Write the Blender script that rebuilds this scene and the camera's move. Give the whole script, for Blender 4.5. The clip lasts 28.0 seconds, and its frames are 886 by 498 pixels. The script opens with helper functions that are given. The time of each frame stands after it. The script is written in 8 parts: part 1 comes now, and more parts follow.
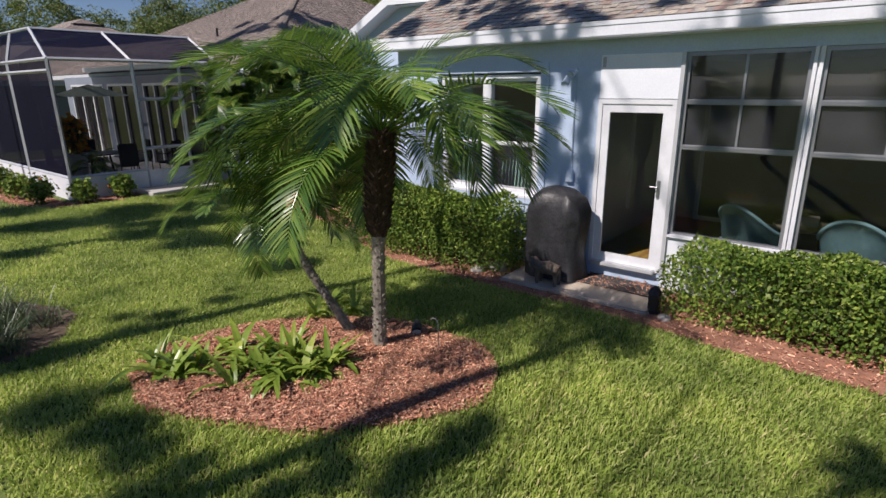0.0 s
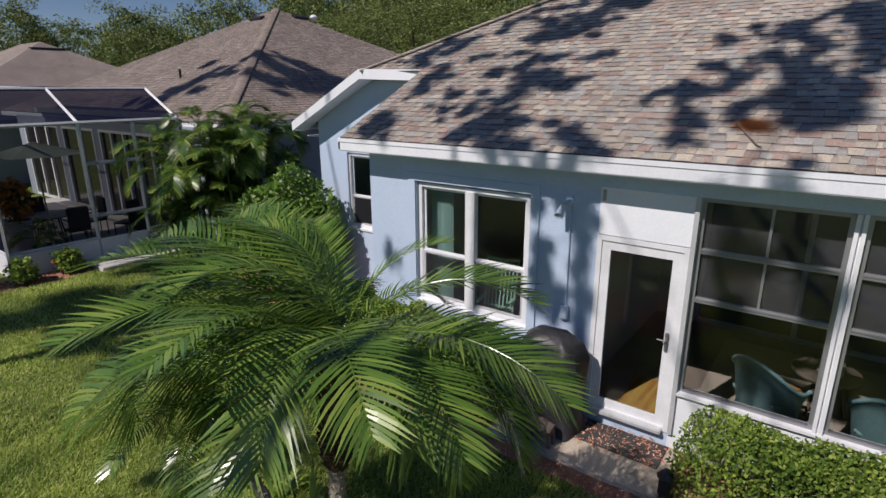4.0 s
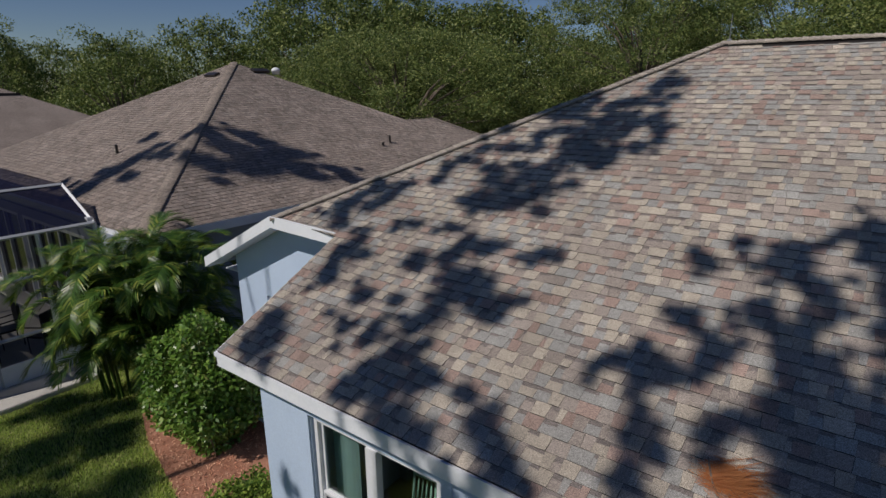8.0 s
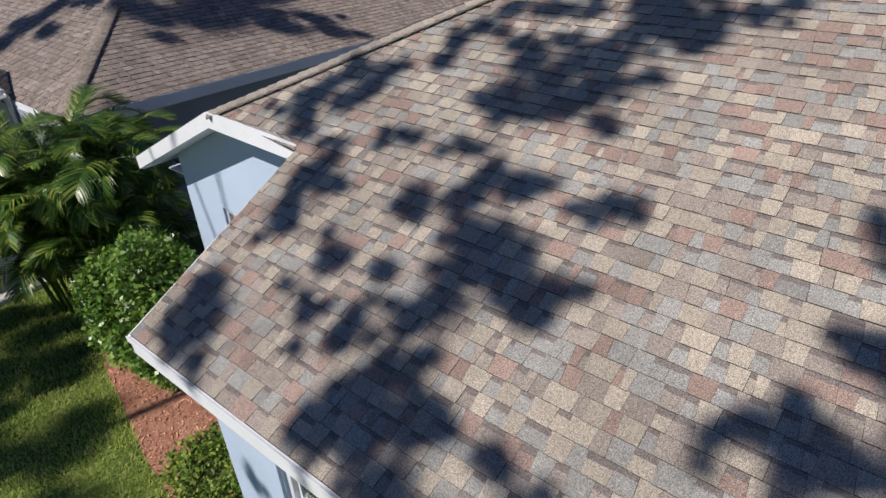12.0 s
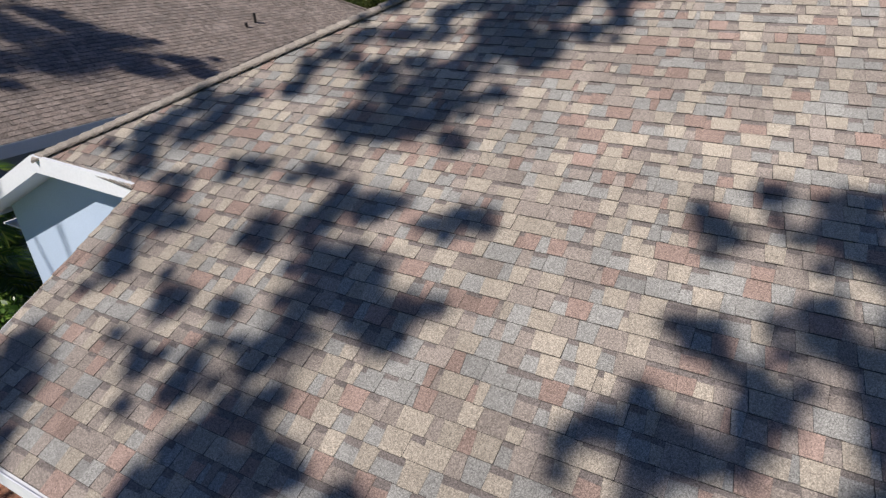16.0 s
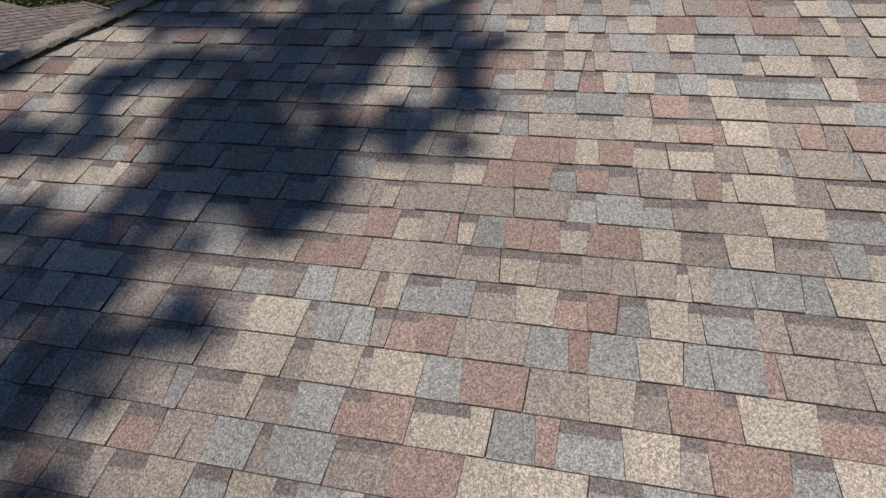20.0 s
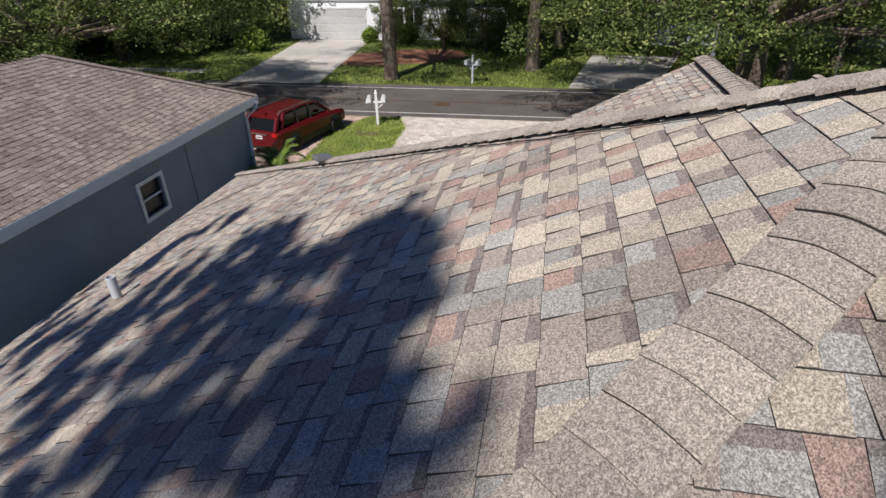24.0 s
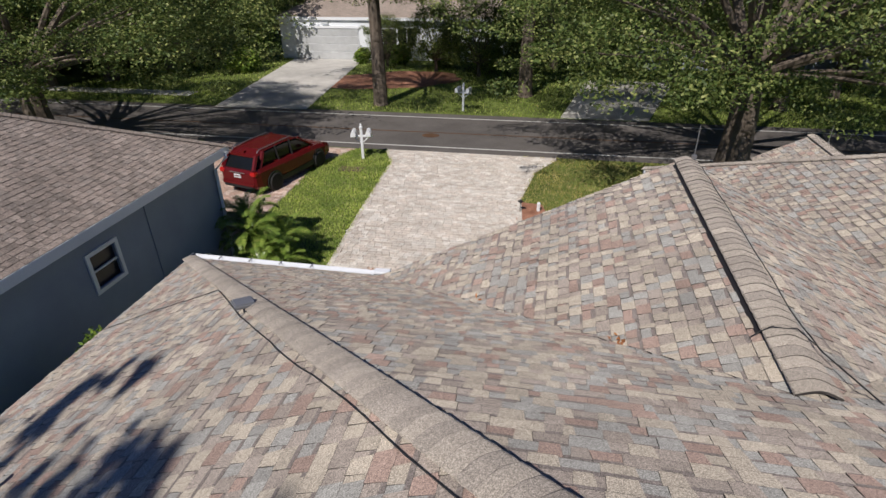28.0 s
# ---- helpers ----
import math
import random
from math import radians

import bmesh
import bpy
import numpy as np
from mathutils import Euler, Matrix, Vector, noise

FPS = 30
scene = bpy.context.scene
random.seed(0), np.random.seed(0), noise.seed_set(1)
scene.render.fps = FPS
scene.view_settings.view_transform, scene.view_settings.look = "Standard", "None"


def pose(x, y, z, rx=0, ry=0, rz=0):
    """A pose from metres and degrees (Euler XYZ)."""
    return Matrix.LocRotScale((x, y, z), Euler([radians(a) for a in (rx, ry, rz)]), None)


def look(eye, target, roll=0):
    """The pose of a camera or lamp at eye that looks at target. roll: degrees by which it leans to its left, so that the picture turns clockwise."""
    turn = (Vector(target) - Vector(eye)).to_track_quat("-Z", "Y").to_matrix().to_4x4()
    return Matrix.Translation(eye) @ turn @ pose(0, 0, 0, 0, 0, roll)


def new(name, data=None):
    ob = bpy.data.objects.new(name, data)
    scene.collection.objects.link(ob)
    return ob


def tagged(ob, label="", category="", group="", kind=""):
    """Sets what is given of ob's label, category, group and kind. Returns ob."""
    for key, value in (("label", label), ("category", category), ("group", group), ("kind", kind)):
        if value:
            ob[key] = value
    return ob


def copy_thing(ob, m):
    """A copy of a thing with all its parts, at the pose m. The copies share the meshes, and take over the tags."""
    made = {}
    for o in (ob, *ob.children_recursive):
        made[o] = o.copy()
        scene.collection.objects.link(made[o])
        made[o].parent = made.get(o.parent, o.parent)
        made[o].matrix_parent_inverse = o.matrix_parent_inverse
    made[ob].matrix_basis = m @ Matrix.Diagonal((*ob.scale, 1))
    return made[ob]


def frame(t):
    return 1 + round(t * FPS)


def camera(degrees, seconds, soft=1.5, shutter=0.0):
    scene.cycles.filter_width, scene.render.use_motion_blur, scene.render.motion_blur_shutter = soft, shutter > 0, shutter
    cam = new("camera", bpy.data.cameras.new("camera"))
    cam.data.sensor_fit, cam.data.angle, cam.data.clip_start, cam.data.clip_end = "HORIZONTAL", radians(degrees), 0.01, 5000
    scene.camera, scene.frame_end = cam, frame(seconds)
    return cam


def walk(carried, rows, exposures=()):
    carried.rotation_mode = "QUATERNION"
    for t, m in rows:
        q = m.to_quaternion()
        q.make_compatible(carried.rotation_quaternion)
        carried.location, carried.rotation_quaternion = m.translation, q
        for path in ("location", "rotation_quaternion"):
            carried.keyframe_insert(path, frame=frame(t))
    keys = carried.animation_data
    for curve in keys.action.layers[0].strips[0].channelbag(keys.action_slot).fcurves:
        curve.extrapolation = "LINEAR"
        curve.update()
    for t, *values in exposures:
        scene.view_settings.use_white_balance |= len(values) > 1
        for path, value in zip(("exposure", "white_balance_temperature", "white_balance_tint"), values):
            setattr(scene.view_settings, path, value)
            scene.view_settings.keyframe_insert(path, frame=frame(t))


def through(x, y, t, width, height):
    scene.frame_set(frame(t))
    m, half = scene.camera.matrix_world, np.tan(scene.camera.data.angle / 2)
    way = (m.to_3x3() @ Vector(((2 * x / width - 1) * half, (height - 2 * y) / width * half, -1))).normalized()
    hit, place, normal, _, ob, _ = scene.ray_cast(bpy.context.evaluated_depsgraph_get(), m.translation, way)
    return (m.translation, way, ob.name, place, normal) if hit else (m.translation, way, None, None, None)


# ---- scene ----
cam = camera(77.91, 28.0)
# seconds, eye x y z in metres, yaw to the left of +y, pitch, roll in degrees
PATH = [
    (0, -0.086, 0.087, 2.382, 38.83, -16.47, -0.48),
    (0.5, -0.237, 0.334, 2.374, 38.85, -16.24, -0.74),
    (1, -0.475, 0.671, 2.361, 38.70, -16.05, -0.66),
    (1.5, -0.729, 0.950, 2.385, 38.17, -16.06, -0.16),
    (2, -0.830, 1.109, 2.411, 38.05, -16.06, 0.03),
    (2.5, -0.822, 1.130, 2.749, 38.16, -16.00, 0.20),
    (3, -0.894, 1.321, 3.480, 37.49, -16.67, -0.23),
    (3.5, -0.855, 1.089, 3.789, 36.91, -16.56, -0.24),
    (5.5, -1.295, 2.671, 3.671, 36.89, -16.27, -0.33),
    (6, -1.400, 3.224, 3.806, 36.96, -16.30, -0.52),
    (6.5, -1.438, 3.544, 4.398, 36.99, -16.34, -0.46),
    (7, -1.448, 3.696, 5.301, 37.04, -16.58, -0.62),
    (7.5, -1.442, 3.730, 5.783, 36.88, -16.53, -0.52),
    (8, -1.419, 3.691, 5.867, 36.82, -16.39, -0.43),
    (8.5, -1.640, 3.992, 5.838, 36.91, -16.41, -0.50),
    (9, -2.237, 4.740, 5.795, 36.88, -16.39, -0.43),
    (9.5, -2.664, 5.286, 5.747, 36.89, -21.88, -0.20),
    (10, -2.738, 5.400, 5.802, 37.13, -34.56, -0.54),
    (10.5, -2.726, 5.415, 5.873, 37.16, -36.16, -0.55),
    (11, -2.762, 5.430, 5.919, 37.11, -36.38, -0.54),
    (11.5, -2.808, 5.459, 5.947, 37.21, -34.75, -0.75),
    (13.5, -2.858, 5.404, 5.694, 36.05, -28.12, 0.49),
    (14, -2.706, 5.545, 5.700, 36.26, -28.17, 0.35),
    (14.5, -2.535, 5.693, 5.722, 36.20, -28.23, 0.32),
    (15, -2.492, 5.737, 5.762, 33.91, -28.43, -0.27),
    (15.5, -2.511, 5.738, 5.740, 28.69, -28.33, -0.00),
    (16, -2.539, 5.744, 5.714, 26.35, -28.27, -0.12),
    (16.5, -2.524, 5.765, 5.706, 20.85, -28.25, -0.36),
    (17, -2.530, 5.762, 5.720, 13.09, -28.25, -0.66),
    (17.5, -2.541, 5.758, 5.742, 9.58, -28.36, -0.76),
    (18, -2.554, 5.950, 5.698, 10.04, -28.21, -0.72),
    (18.5, -2.652, 6.596, 5.671, 11.20, -27.99, -0.66),
    (19, -2.815, 7.460, 5.654, 11.67, -27.96, -0.45),
    (19.5, -2.944, 8.235, 5.630, 12.33, -27.09, -0.38),
    (20, -3.031, 8.687, 5.725, 12.47, -28.44, -0.80),
    (20.5, -3.053, 8.760, 5.760, 12.43, -28.41, -0.84),
    (21, -3.042, 8.741, 5.887, 12.76, -28.29, -1.09),
    (21.5, -3.047, 8.707, 6.334, 12.85, -28.24, -1.57),
    (23.5, -3.897, 10.514, 6.758, 11.44, -29.79, -1.19),
    (24, -4.549, 11.490, 6.798, 11.47, -29.52, -1.27),
    (24.5, -5.027, 12.172, 6.809, 11.60, -29.09, -0.91),
    (25, -5.304, 12.497, 7.149, 11.53, -28.98, -1.01),
    (25.5, -5.396, 12.668, 7.562, 11.60, -28.91, -1.16),
    (26, -5.426, 12.743, 7.739, 11.68, -28.91, -1.23),
    (26.5, -5.415, 12.756, 7.771, 11.73, -28.92, -1.20),
    (27, -5.203, 12.778, 7.737, 11.66, -28.90, -1.04),
    (27.5, -4.578, 12.876, 7.716, 11.49, -28.87, -0.92),
    (28, -4.221, 12.923, 7.703, 11.30, -28.89, -0.71),
]
walk(cam, [(t, look((x, y, z), (x - math.sin(radians(yaw)) * math.cos(radians(pitch)), y + math.cos(radians(yaw)) * math.cos(radians(pitch)), z + math.sin(radians(pitch))), roll)) for t, x, y, z, yaw, pitch, roll in PATH],
     [(t, stops, 6500, tint) for t, stops, tint in ((0, 0.45, 15), (2, 0.45, 15), (3.5, 0.25, 14), (6, 0.03, 13), (8, -0.2, 10), (9.5, 0.12, 10), (11, 0.36, 10), (14, 0.38, 10), (17.5, 0.38, 10), (19, 0.18, 10), (21, 0.05, 10), (23.5, 0.35, 10), (24, 0.45, 10), (26, 0.36, 10), (28, 0.28, 9))])
# ---- world, sun, exposure ----
SUN = Vector((0.19, 0.655, -0.735)).normalized()      # the way the sunlight travels
world = bpy.data.worlds.new("sky")
scene.world = world
world.use_nodes = True
sky = world.node_tree.nodes.new("ShaderNodeTexSky")
sky.sky_type, sky.sun_disc = "NISHITA", False
sky.air_density, sky.dust_density, sky.ozone_density = 0.9, 0.0, 3.0
sky.sun_elevation, sky.sun_rotation = math.asin(-SUN.z), math.atan2(-SUN.x, -SUN.y)
backdrop = world.node_tree.nodes["Background"]
backdrop.inputs[1].default_value = 0.05
deep = world.node_tree.nodes.new("ShaderNodeHueSaturation")
deep.inputs["Hue"].default_value, deep.inputs["Saturation"].default_value = 0.515, 1.15
world.node_tree.links.new(sky.outputs[0], deep.inputs["Color"])
world.node_tree.links.new(deep.outputs[0], backdrop.inputs[0])
sun = new("sun", bpy.data.lights.new("sun", "SUN"))
sun.data.energy, sun.data.angle, sun.data.color = 3.7, radians(0.53), (1.0, 0.925, 0.86)
sun.matrix_world = look((0, 0, 40), Vector((0, 0, 40)) + SUN)
scene.view_settings.exposure = 0.0

# ---- materials ----


def nodes_of(name):
    m = bpy.data.materials.new(name)
    m.use_nodes = True
    nt = m.node_tree
    return m, nt, nt.nodes["Principled BSDF"]


def add(nt, kind, **values):
    n = nt.nodes.new(kind)
    for k, v in values.items():
        n.inputs[k].default_value = v
    return n


def ramp(nt, stops, source, constant=False):
    r = nt.nodes.new("ShaderNodeValToRGB")
    r.color_ramp.interpolation = "CONSTANT" if constant else "LINEAR"
    while len(r.color_ramp.elements) < len(stops):
        r.color_ramp.elements.new(0.5)
    for e, (p, c) in zip(r.color_ramp.elements, stops):
        e.position, e.color = p, (*c, 1)
    nt.links.new(source, r.inputs[0])
    return r


def mixed(nt, blend, fac, a, b):
    """A colour mix of two sockets; fac is a number or a socket."""
    m = nt.nodes.new("ShaderNodeMix")
    m.data_type, m.blend_type = "RGBA", blend
    if isinstance(fac, (int, float)):
        m.inputs[0].default_value = fac
    else:
        nt.links.new(fac, m.inputs[0])
    nt.links.new(a, m.inputs[6])
    nt.links.new(b, m.inputs[7])
    return m.outputs[2]


def surface(name, dark, light, scale, rough=0.8, grain=None, bump=0.2, bump_scale=None, stain=0.25, metallic=0.0, spec=0.3, stretch=(1, 1, 1), grit=0.6):
    """A weathered surface: two colours mixed by a coarse and a fine noise, with a fine relief."""
    m, nt, b = nodes_of(name)
    at = nt.nodes.new("ShaderNodeTexCoord")
    mp = nt.nodes.new("ShaderNodeMapping")
    mp.inputs["Scale"].default_value = stretch
    nt.links.new(at.outputs["Object"], mp.inputs[0])
    n1 = add(nt, "ShaderNodeTexNoise", Scale=scale, Detail=6.0, Roughness=0.65)
    n2 = add(nt, "ShaderNodeTexNoise", Scale=grain or scale * 14, Detail=3.0)
    n3 = add(nt, "ShaderNodeTexNoise", Scale=scale * 0.22, Detail=4.0)
    for n in (n1, n2, n3):
        nt.links.new(mp.outputs[0], n.inputs["Vector"])
    c = ramp(nt, [(0.3, dark), (0.7, light)], n1.outputs[0]).outputs[0]
    g = ramp(nt, [(0.3, (0.62,) * 3), (0.7, (1.2,) * 3)], n2.outputs[0]).outputs[0]
    s = ramp(nt, [(0.35, (1 - stain,) * 3), (0.65, (1.0,) * 3)], n3.outputs[0]).outputs[0]
    c = mixed(nt, "MULTIPLY", grit, c, g)
    c = mixed(nt, "MULTIPLY", 1.0, c, s)
    nt.links.new(c, b.inputs["Base Color"])
    b.inputs["Roughness"].default_value, b.inputs["Metallic"].default_value = rough, metallic
    b.inputs["Specular IOR Level"].default_value = spec
    if bump:
        bp = add(nt, "ShaderNodeBump", Strength=bump, Distance=0.01)
        nb = add(nt, "ShaderNodeTexNoise", Scale=bump_scale or grain or scale * 14, Detail=4.0)
        nt.links.new(mp.outputs[0], nb.inputs["Vector"])
        nt.links.new(nb.outputs[0], bp.inputs["Height"])
        nt.links.new(bp.outputs[0], b.inputs["Normal"])
    return m


def plain(name, colour, rough=0.5, metallic=0.0, spec=0.4):
    """Factory-finished plastic, paint or metal with a little uneven soiling."""
    lo = tuple(c * 0.82 for c in colour)
    return surface(name, lo, colour, 3.0, rough, 60, 0.03, None, 0.10, metallic, spec, grit=0.12)


def varied(name, stops, per_object, grain=330.0, rough=0.95, grit=(0.6, 1.48), constant=True, bump=0.35):
    """Pieces that take one of several colours each, with mineral grit."""
    m, nt, b = nodes_of(name)
    if per_object:
        src = nt.nodes.new("ShaderNodeObjectInfo").outputs["Random"]
    else:
        src = nt.nodes.new("ShaderNodeNewGeometry").outputs["Random Per Island"]
    c = ramp(nt, stops, src, constant).outputs[0]
    scatter = nt.nodes.new("ShaderNodeTexWhiteNoise")
    scatter.noise_dimensions = "1D"
    nt.links.new(src, scatter.inputs["W"])
    c = mixed(nt, "MULTIPLY", 1.0, c, ramp(nt, [(0.0, (0.90,) * 3), (1.0, (1.09,) * 3)], scatter.outputs[0]).outputs[0])
    at = nt.nodes.new("ShaderNodeNewGeometry").outputs["Position"]
    n1 = add(nt, "ShaderNodeTexVoronoi", Scale=grain)
    n2 = add(nt, "ShaderNodeTexNoise", Scale=1.3, Detail=5.0)
    n4 = add(nt, "ShaderNodeTexNoise", Scale=grain * 0.35, Detail=2.0)
    for n in (n1, n2, n4):
        nt.links.new(at, n.inputs["Vector"])
    g = ramp(nt, [(0.22, (grit[0],) * 3), (0.5, (1.0,) * 3), (0.78, (grit[1],) * 3)], n1.outputs["Color"]).outputs[0]
    g2 = ramp(nt, [(0.35, (0.8,) * 3), (0.65, (1.15,) * 3)], n4.outputs[0]).outputs[0]
    s = ramp(nt, [(0.35, (0.84,) * 3), (0.65, (1.04,) * 3)], n2.outputs[0]).outputs[0]
    c = mixed(nt, "MULTIPLY", 1.0, c, g)
    c = mixed(nt, "MULTIPLY", 1.0, c, g2)
    c = mixed(nt, "MULTIPLY", 1.0, c, s)
    nt.links.new(c, b.inputs["Base Color"])
    b.inputs["Roughness"].default_value = rough
    b.inputs["Diffuse Roughness"].default_value = 0.6
    b.inputs["Specular IOR Level"].default_value = 0.15
    bp = add(nt, "ShaderNodeBump", Strength=bump, Distance=0.003)
    nt.links.new(n1.outputs["Color"], bp.inputs["Height"])
    nt.links.new(bp.outputs[0], b.inputs["Normal"])
    return m


def leafy(name, stops, rough=0.45, through=0.25, spec=0.4):
    """Leaves, each with its own green, that let some light through."""
    m, nt, b = nodes_of(name)
    src = nt.nodes.new("ShaderNodeNewGeometry").outputs["Random Per Island"]
    c = ramp(nt, stops, src).outputs[0]
    at = nt.nodes.new("ShaderNodeNewGeometry").outputs["Position"]
    n = add(nt, "ShaderNodeTexNoise", Scale=0.9, Detail=4.0)
    nt.links.new(at, n.inputs["Vector"])
    s = ramp(nt, [(0.35, (0.65, 0.7, 0.6)), (0.65, (1.2, 1.12, 1.0))], n.outputs[0]).outputs[0]
    c = mixed(nt, "MULTIPLY", 1.0, c, s)
    nt.links.new(c, b.inputs["Base Color"])
    b.inputs["Roughness"].default_value, b.inputs["Specular IOR Level"].default_value = rough, spec
    if through:
        t = nt.nodes.new("ShaderNodeBsdfTranslucent")
        nt.links.new(c, t.inputs[0])
        mx = nt.nodes.new("ShaderNodeMixShader")
        mx.inputs[0].default_value = through
        nt.links.new(b.outputs[0], mx.inputs[1])
        nt.links.new(t.outputs[0], mx.inputs[2])
        nt.links.new(mx.outputs[0], nt.nodes["Material Output"].inputs[0])
    return m


def glassy(name, tint, clear, rough=0.02):
    """A pane: mostly see-through, with a mirror gloss that grows at a slant."""
    m, nt, b = nodes_of(name)
    nt.nodes.remove(b)
    t = add(nt, "ShaderNodeBsdfTransparent", Color=(*tint, 1))
    g = add(nt, "ShaderNodeBsdfGlossy", Roughness=rough)
    lw = add(nt, "ShaderNodeLayerWeight", Blend=0.5)
    p5 = nt.nodes.new("ShaderNodeMath")
    p5.operation = "POWER"
    p5.inputs[1].default_value = 5.0
    nt.links.new(lw.outputs["Facing"], p5.inputs[0])
    base = ((clear - 1) / (clear + 1)) ** 2
    f = nt.nodes.new("ShaderNodeMath")
    f.operation = "MULTIPLY_ADD"
    f.inputs[1].default_value, f.inputs[2].default_value = 1 - base, base
    nt.links.new(p5.outputs[0], f.inputs[0])
    mx = nt.nodes.new("ShaderNodeMixShader")
    nt.links.new(f.outputs[0], mx.inputs[0])
    nt.links.new(t.outputs[0], mx.inputs[1])
    nt.links.new(g.outputs[0], mx.inputs[2])
    nt.links.new(mx.outputs[0], nt.nodes["Material Output"].inputs[0])
    return m


def mesh_screen(name, colour, cover):
    """Fine insect mesh, too fine to see its wires: part cover, part gap."""
    m, nt, b = nodes_of(name)
    b.inputs["Base Color"].default_value = (*colour, 1)
    b.inputs["Roughness"].default_value = 0.8
    b.inputs["Specular IOR Level"].default_value = 0.05
    t = nt.nodes.new("ShaderNodeBsdfTransparent")
    n = add(nt, "ShaderNodeTexNoise", Scale=1.2, Detail=2.0)
    r = ramp(nt, [(0.3, (cover - 0.05,) * 3), (0.7, (cover + 0.05,) * 3)], n.outputs[0])
    mx = nt.nodes.new("ShaderNodeMixShader")
    nt.links.new(r.outputs[0], mx.inputs[0])
    nt.links.new(t.outputs[0], mx.inputs[1])
    nt.links.new(b.outputs[0], mx.inputs[2])
    nt.links.new(mx.outputs[0], nt.nodes["Material Output"].inputs[0])
    return m


def near(c, v=0.09):
    """Three close tones of one granule blend."""
    return [(0.0, tuple(x * (1 - v) for x in c)), (0.5, c), (1.0, tuple(x * (1 + v) for x in c))]


# the four granule blends of the variegated shingles: cream, blue-grey, rust, brown-grey
BLENDS = [("cream", (0.425, 0.378, 0.315)), ("bluegrey", (0.325, 0.320, 0.302)), ("rust", (0.338, 0.252, 0.216)), ("browngrey", (0.335, 0.292, 0.258))]
RAISED_ODDS, LOW_ODDS = (0.50, 0.16, 0.18, 0.16), (0.10, 0.34, 0.10, 0.46)
M_TABS = [varied("shingle_" + n, near(c), False, constant=False) for n, c in BLENDS]
M_TABS_ONE = [varied("single_shingle_" + n, near(c), True, constant=False) for n, c in BLENDS]
M_TAB = M_TABS[3]
M_BAND = varied("shadow_line_granule", near((0.215, 0.188, 0.176)), False, constant=False)      # dark granules laid along the head of the low tabs
M_TAB_N = varied("shingle_brown", [(0.0, (0.315, 0.262, 0.228)), (0.3, (0.25, 0.212, 0.186)), (0.55, (0.35, 0.295, 0.258)), (0.8, (0.29, 0.25, 0.222))], False, 120.0)
M_CAP = varied("cap_shingle", [(0.0, (0.33, 0.295, 0.26)), (0.5, (0.38, 0.34, 0.295)), (1.0, (0.29, 0.265, 0.24))], True)
M_CAP_N = varied("brown_cap", [(0.0, (0.29, 0.245, 0.21)), (1.0, (0.33, 0.28, 0.24))], True, 90.0, constant=False)
M_ASPHALT_EDGE = surface("asphalt_edge", (0.045, 0.04, 0.037), (0.085, 0.075, 0.07), 8, 0.95)
M_STUCCO = surface("blue_stucco", (0.47, 0.58, 0.74), (0.52, 0.63, 0.79), 1.4, 0.9, 55, 0.25, 45, 0.08, grit=0.18)
M_STUCCO_N = surface("grey_stucco", (0.28, 0.315, 0.385), (0.33, 0.37, 0.44), 1.2, 0.9, 50, 0.25, 45, 0.12, grit=0.2)
M_WHITE_STUCCO = surface("white_stucco", (0.74, 0.78, 0.83), (0.82, 0.85, 0.89), 1.2, 0.9, 50, 0.1, 45, 0.10, grit=0.12)
M_TRIM = surface("white_trim_paint", (0.76, 0.79, 0.84), (0.83, 0.855, 0.89), 2.0, 0.45, 40, 0.03, None, 0.10, grit=0.12)
M_VINYL = plain("white_vinyl", (0.85, 0.87, 0.90), 0.35)
M_ALU = plain("white_aluminium", (0.62, 0.64, 0.66), 0.35, 0.2)
M_BRONZE = plain("dark_bronze", (0.05, 0.045, 0.045), 0.4, 0.4)
M_GLASS = glassy("window_glass", (0.80, 0.84, 0.83), 1.5)
M_GLASS_DARK = glassy("tinted_glass", (0.75, 0.77, 0.79), 1.5)
M_SCREEN = mesh_screen("window_screen", (0.05, 0.05, 0.06), 0.20)
M_VINYL_SHEET = mesh_screen("porch_vinyl", (0.42, 0.42, 0.46), 0.08)
M_CAGE = mesh_screen("cage_screen", (0.006, 0.008, 0.028), 0.84)
M_CAGE_SIDE = mesh_screen("cage_dense_screen", (0.006, 0.006, 0.015), 0.94)
M_CAGE_THIN = mesh_screen("cage_side_screen", (0.02, 0.024, 0.04), 0.2)
M_RAIL = plain("grey_aluminium", (0.34, 0.35, 0.37), 0.35, 0.5)
M_CABLE = plain("black_cable", (0.03, 0.03, 0.032), 0.6)
M_METAL = plain("galvanised_steel", (0.45, 0.45, 0.46), 0.4, 0.8)
M_PVC = plain("grey_pvc", (0.62, 0.66, 0.70), 0.5)
M_DIRT = surface("soil", (0.10, 0.07, 0.05), (0.19, 0.14, 0.10), 3, 0.95, 60, 0.6)
M_LAWN = surface("lawn_ground", (0.10, 0.14, 0.03), (0.20, 0.25, 0.06), 2.2, 0.9, 70, 0.8, 60, 0.3)
M_MULCH = surface("mulch_ground", (0.28, 0.12, 0.075), (0.52, 0.27, 0.18), 5, 0.95, 60, 0.9, 40, 0.3)
M_CHIP = varied("mulch_chip", [(0.0, (0.58, 0.29, 0.185)), (0.35, (0.45, 0.20, 0.125)), (0.6, (0.68, 0.42, 0.28)), (0.88, (0.32, 0.15, 0.095))], False, 60.0)
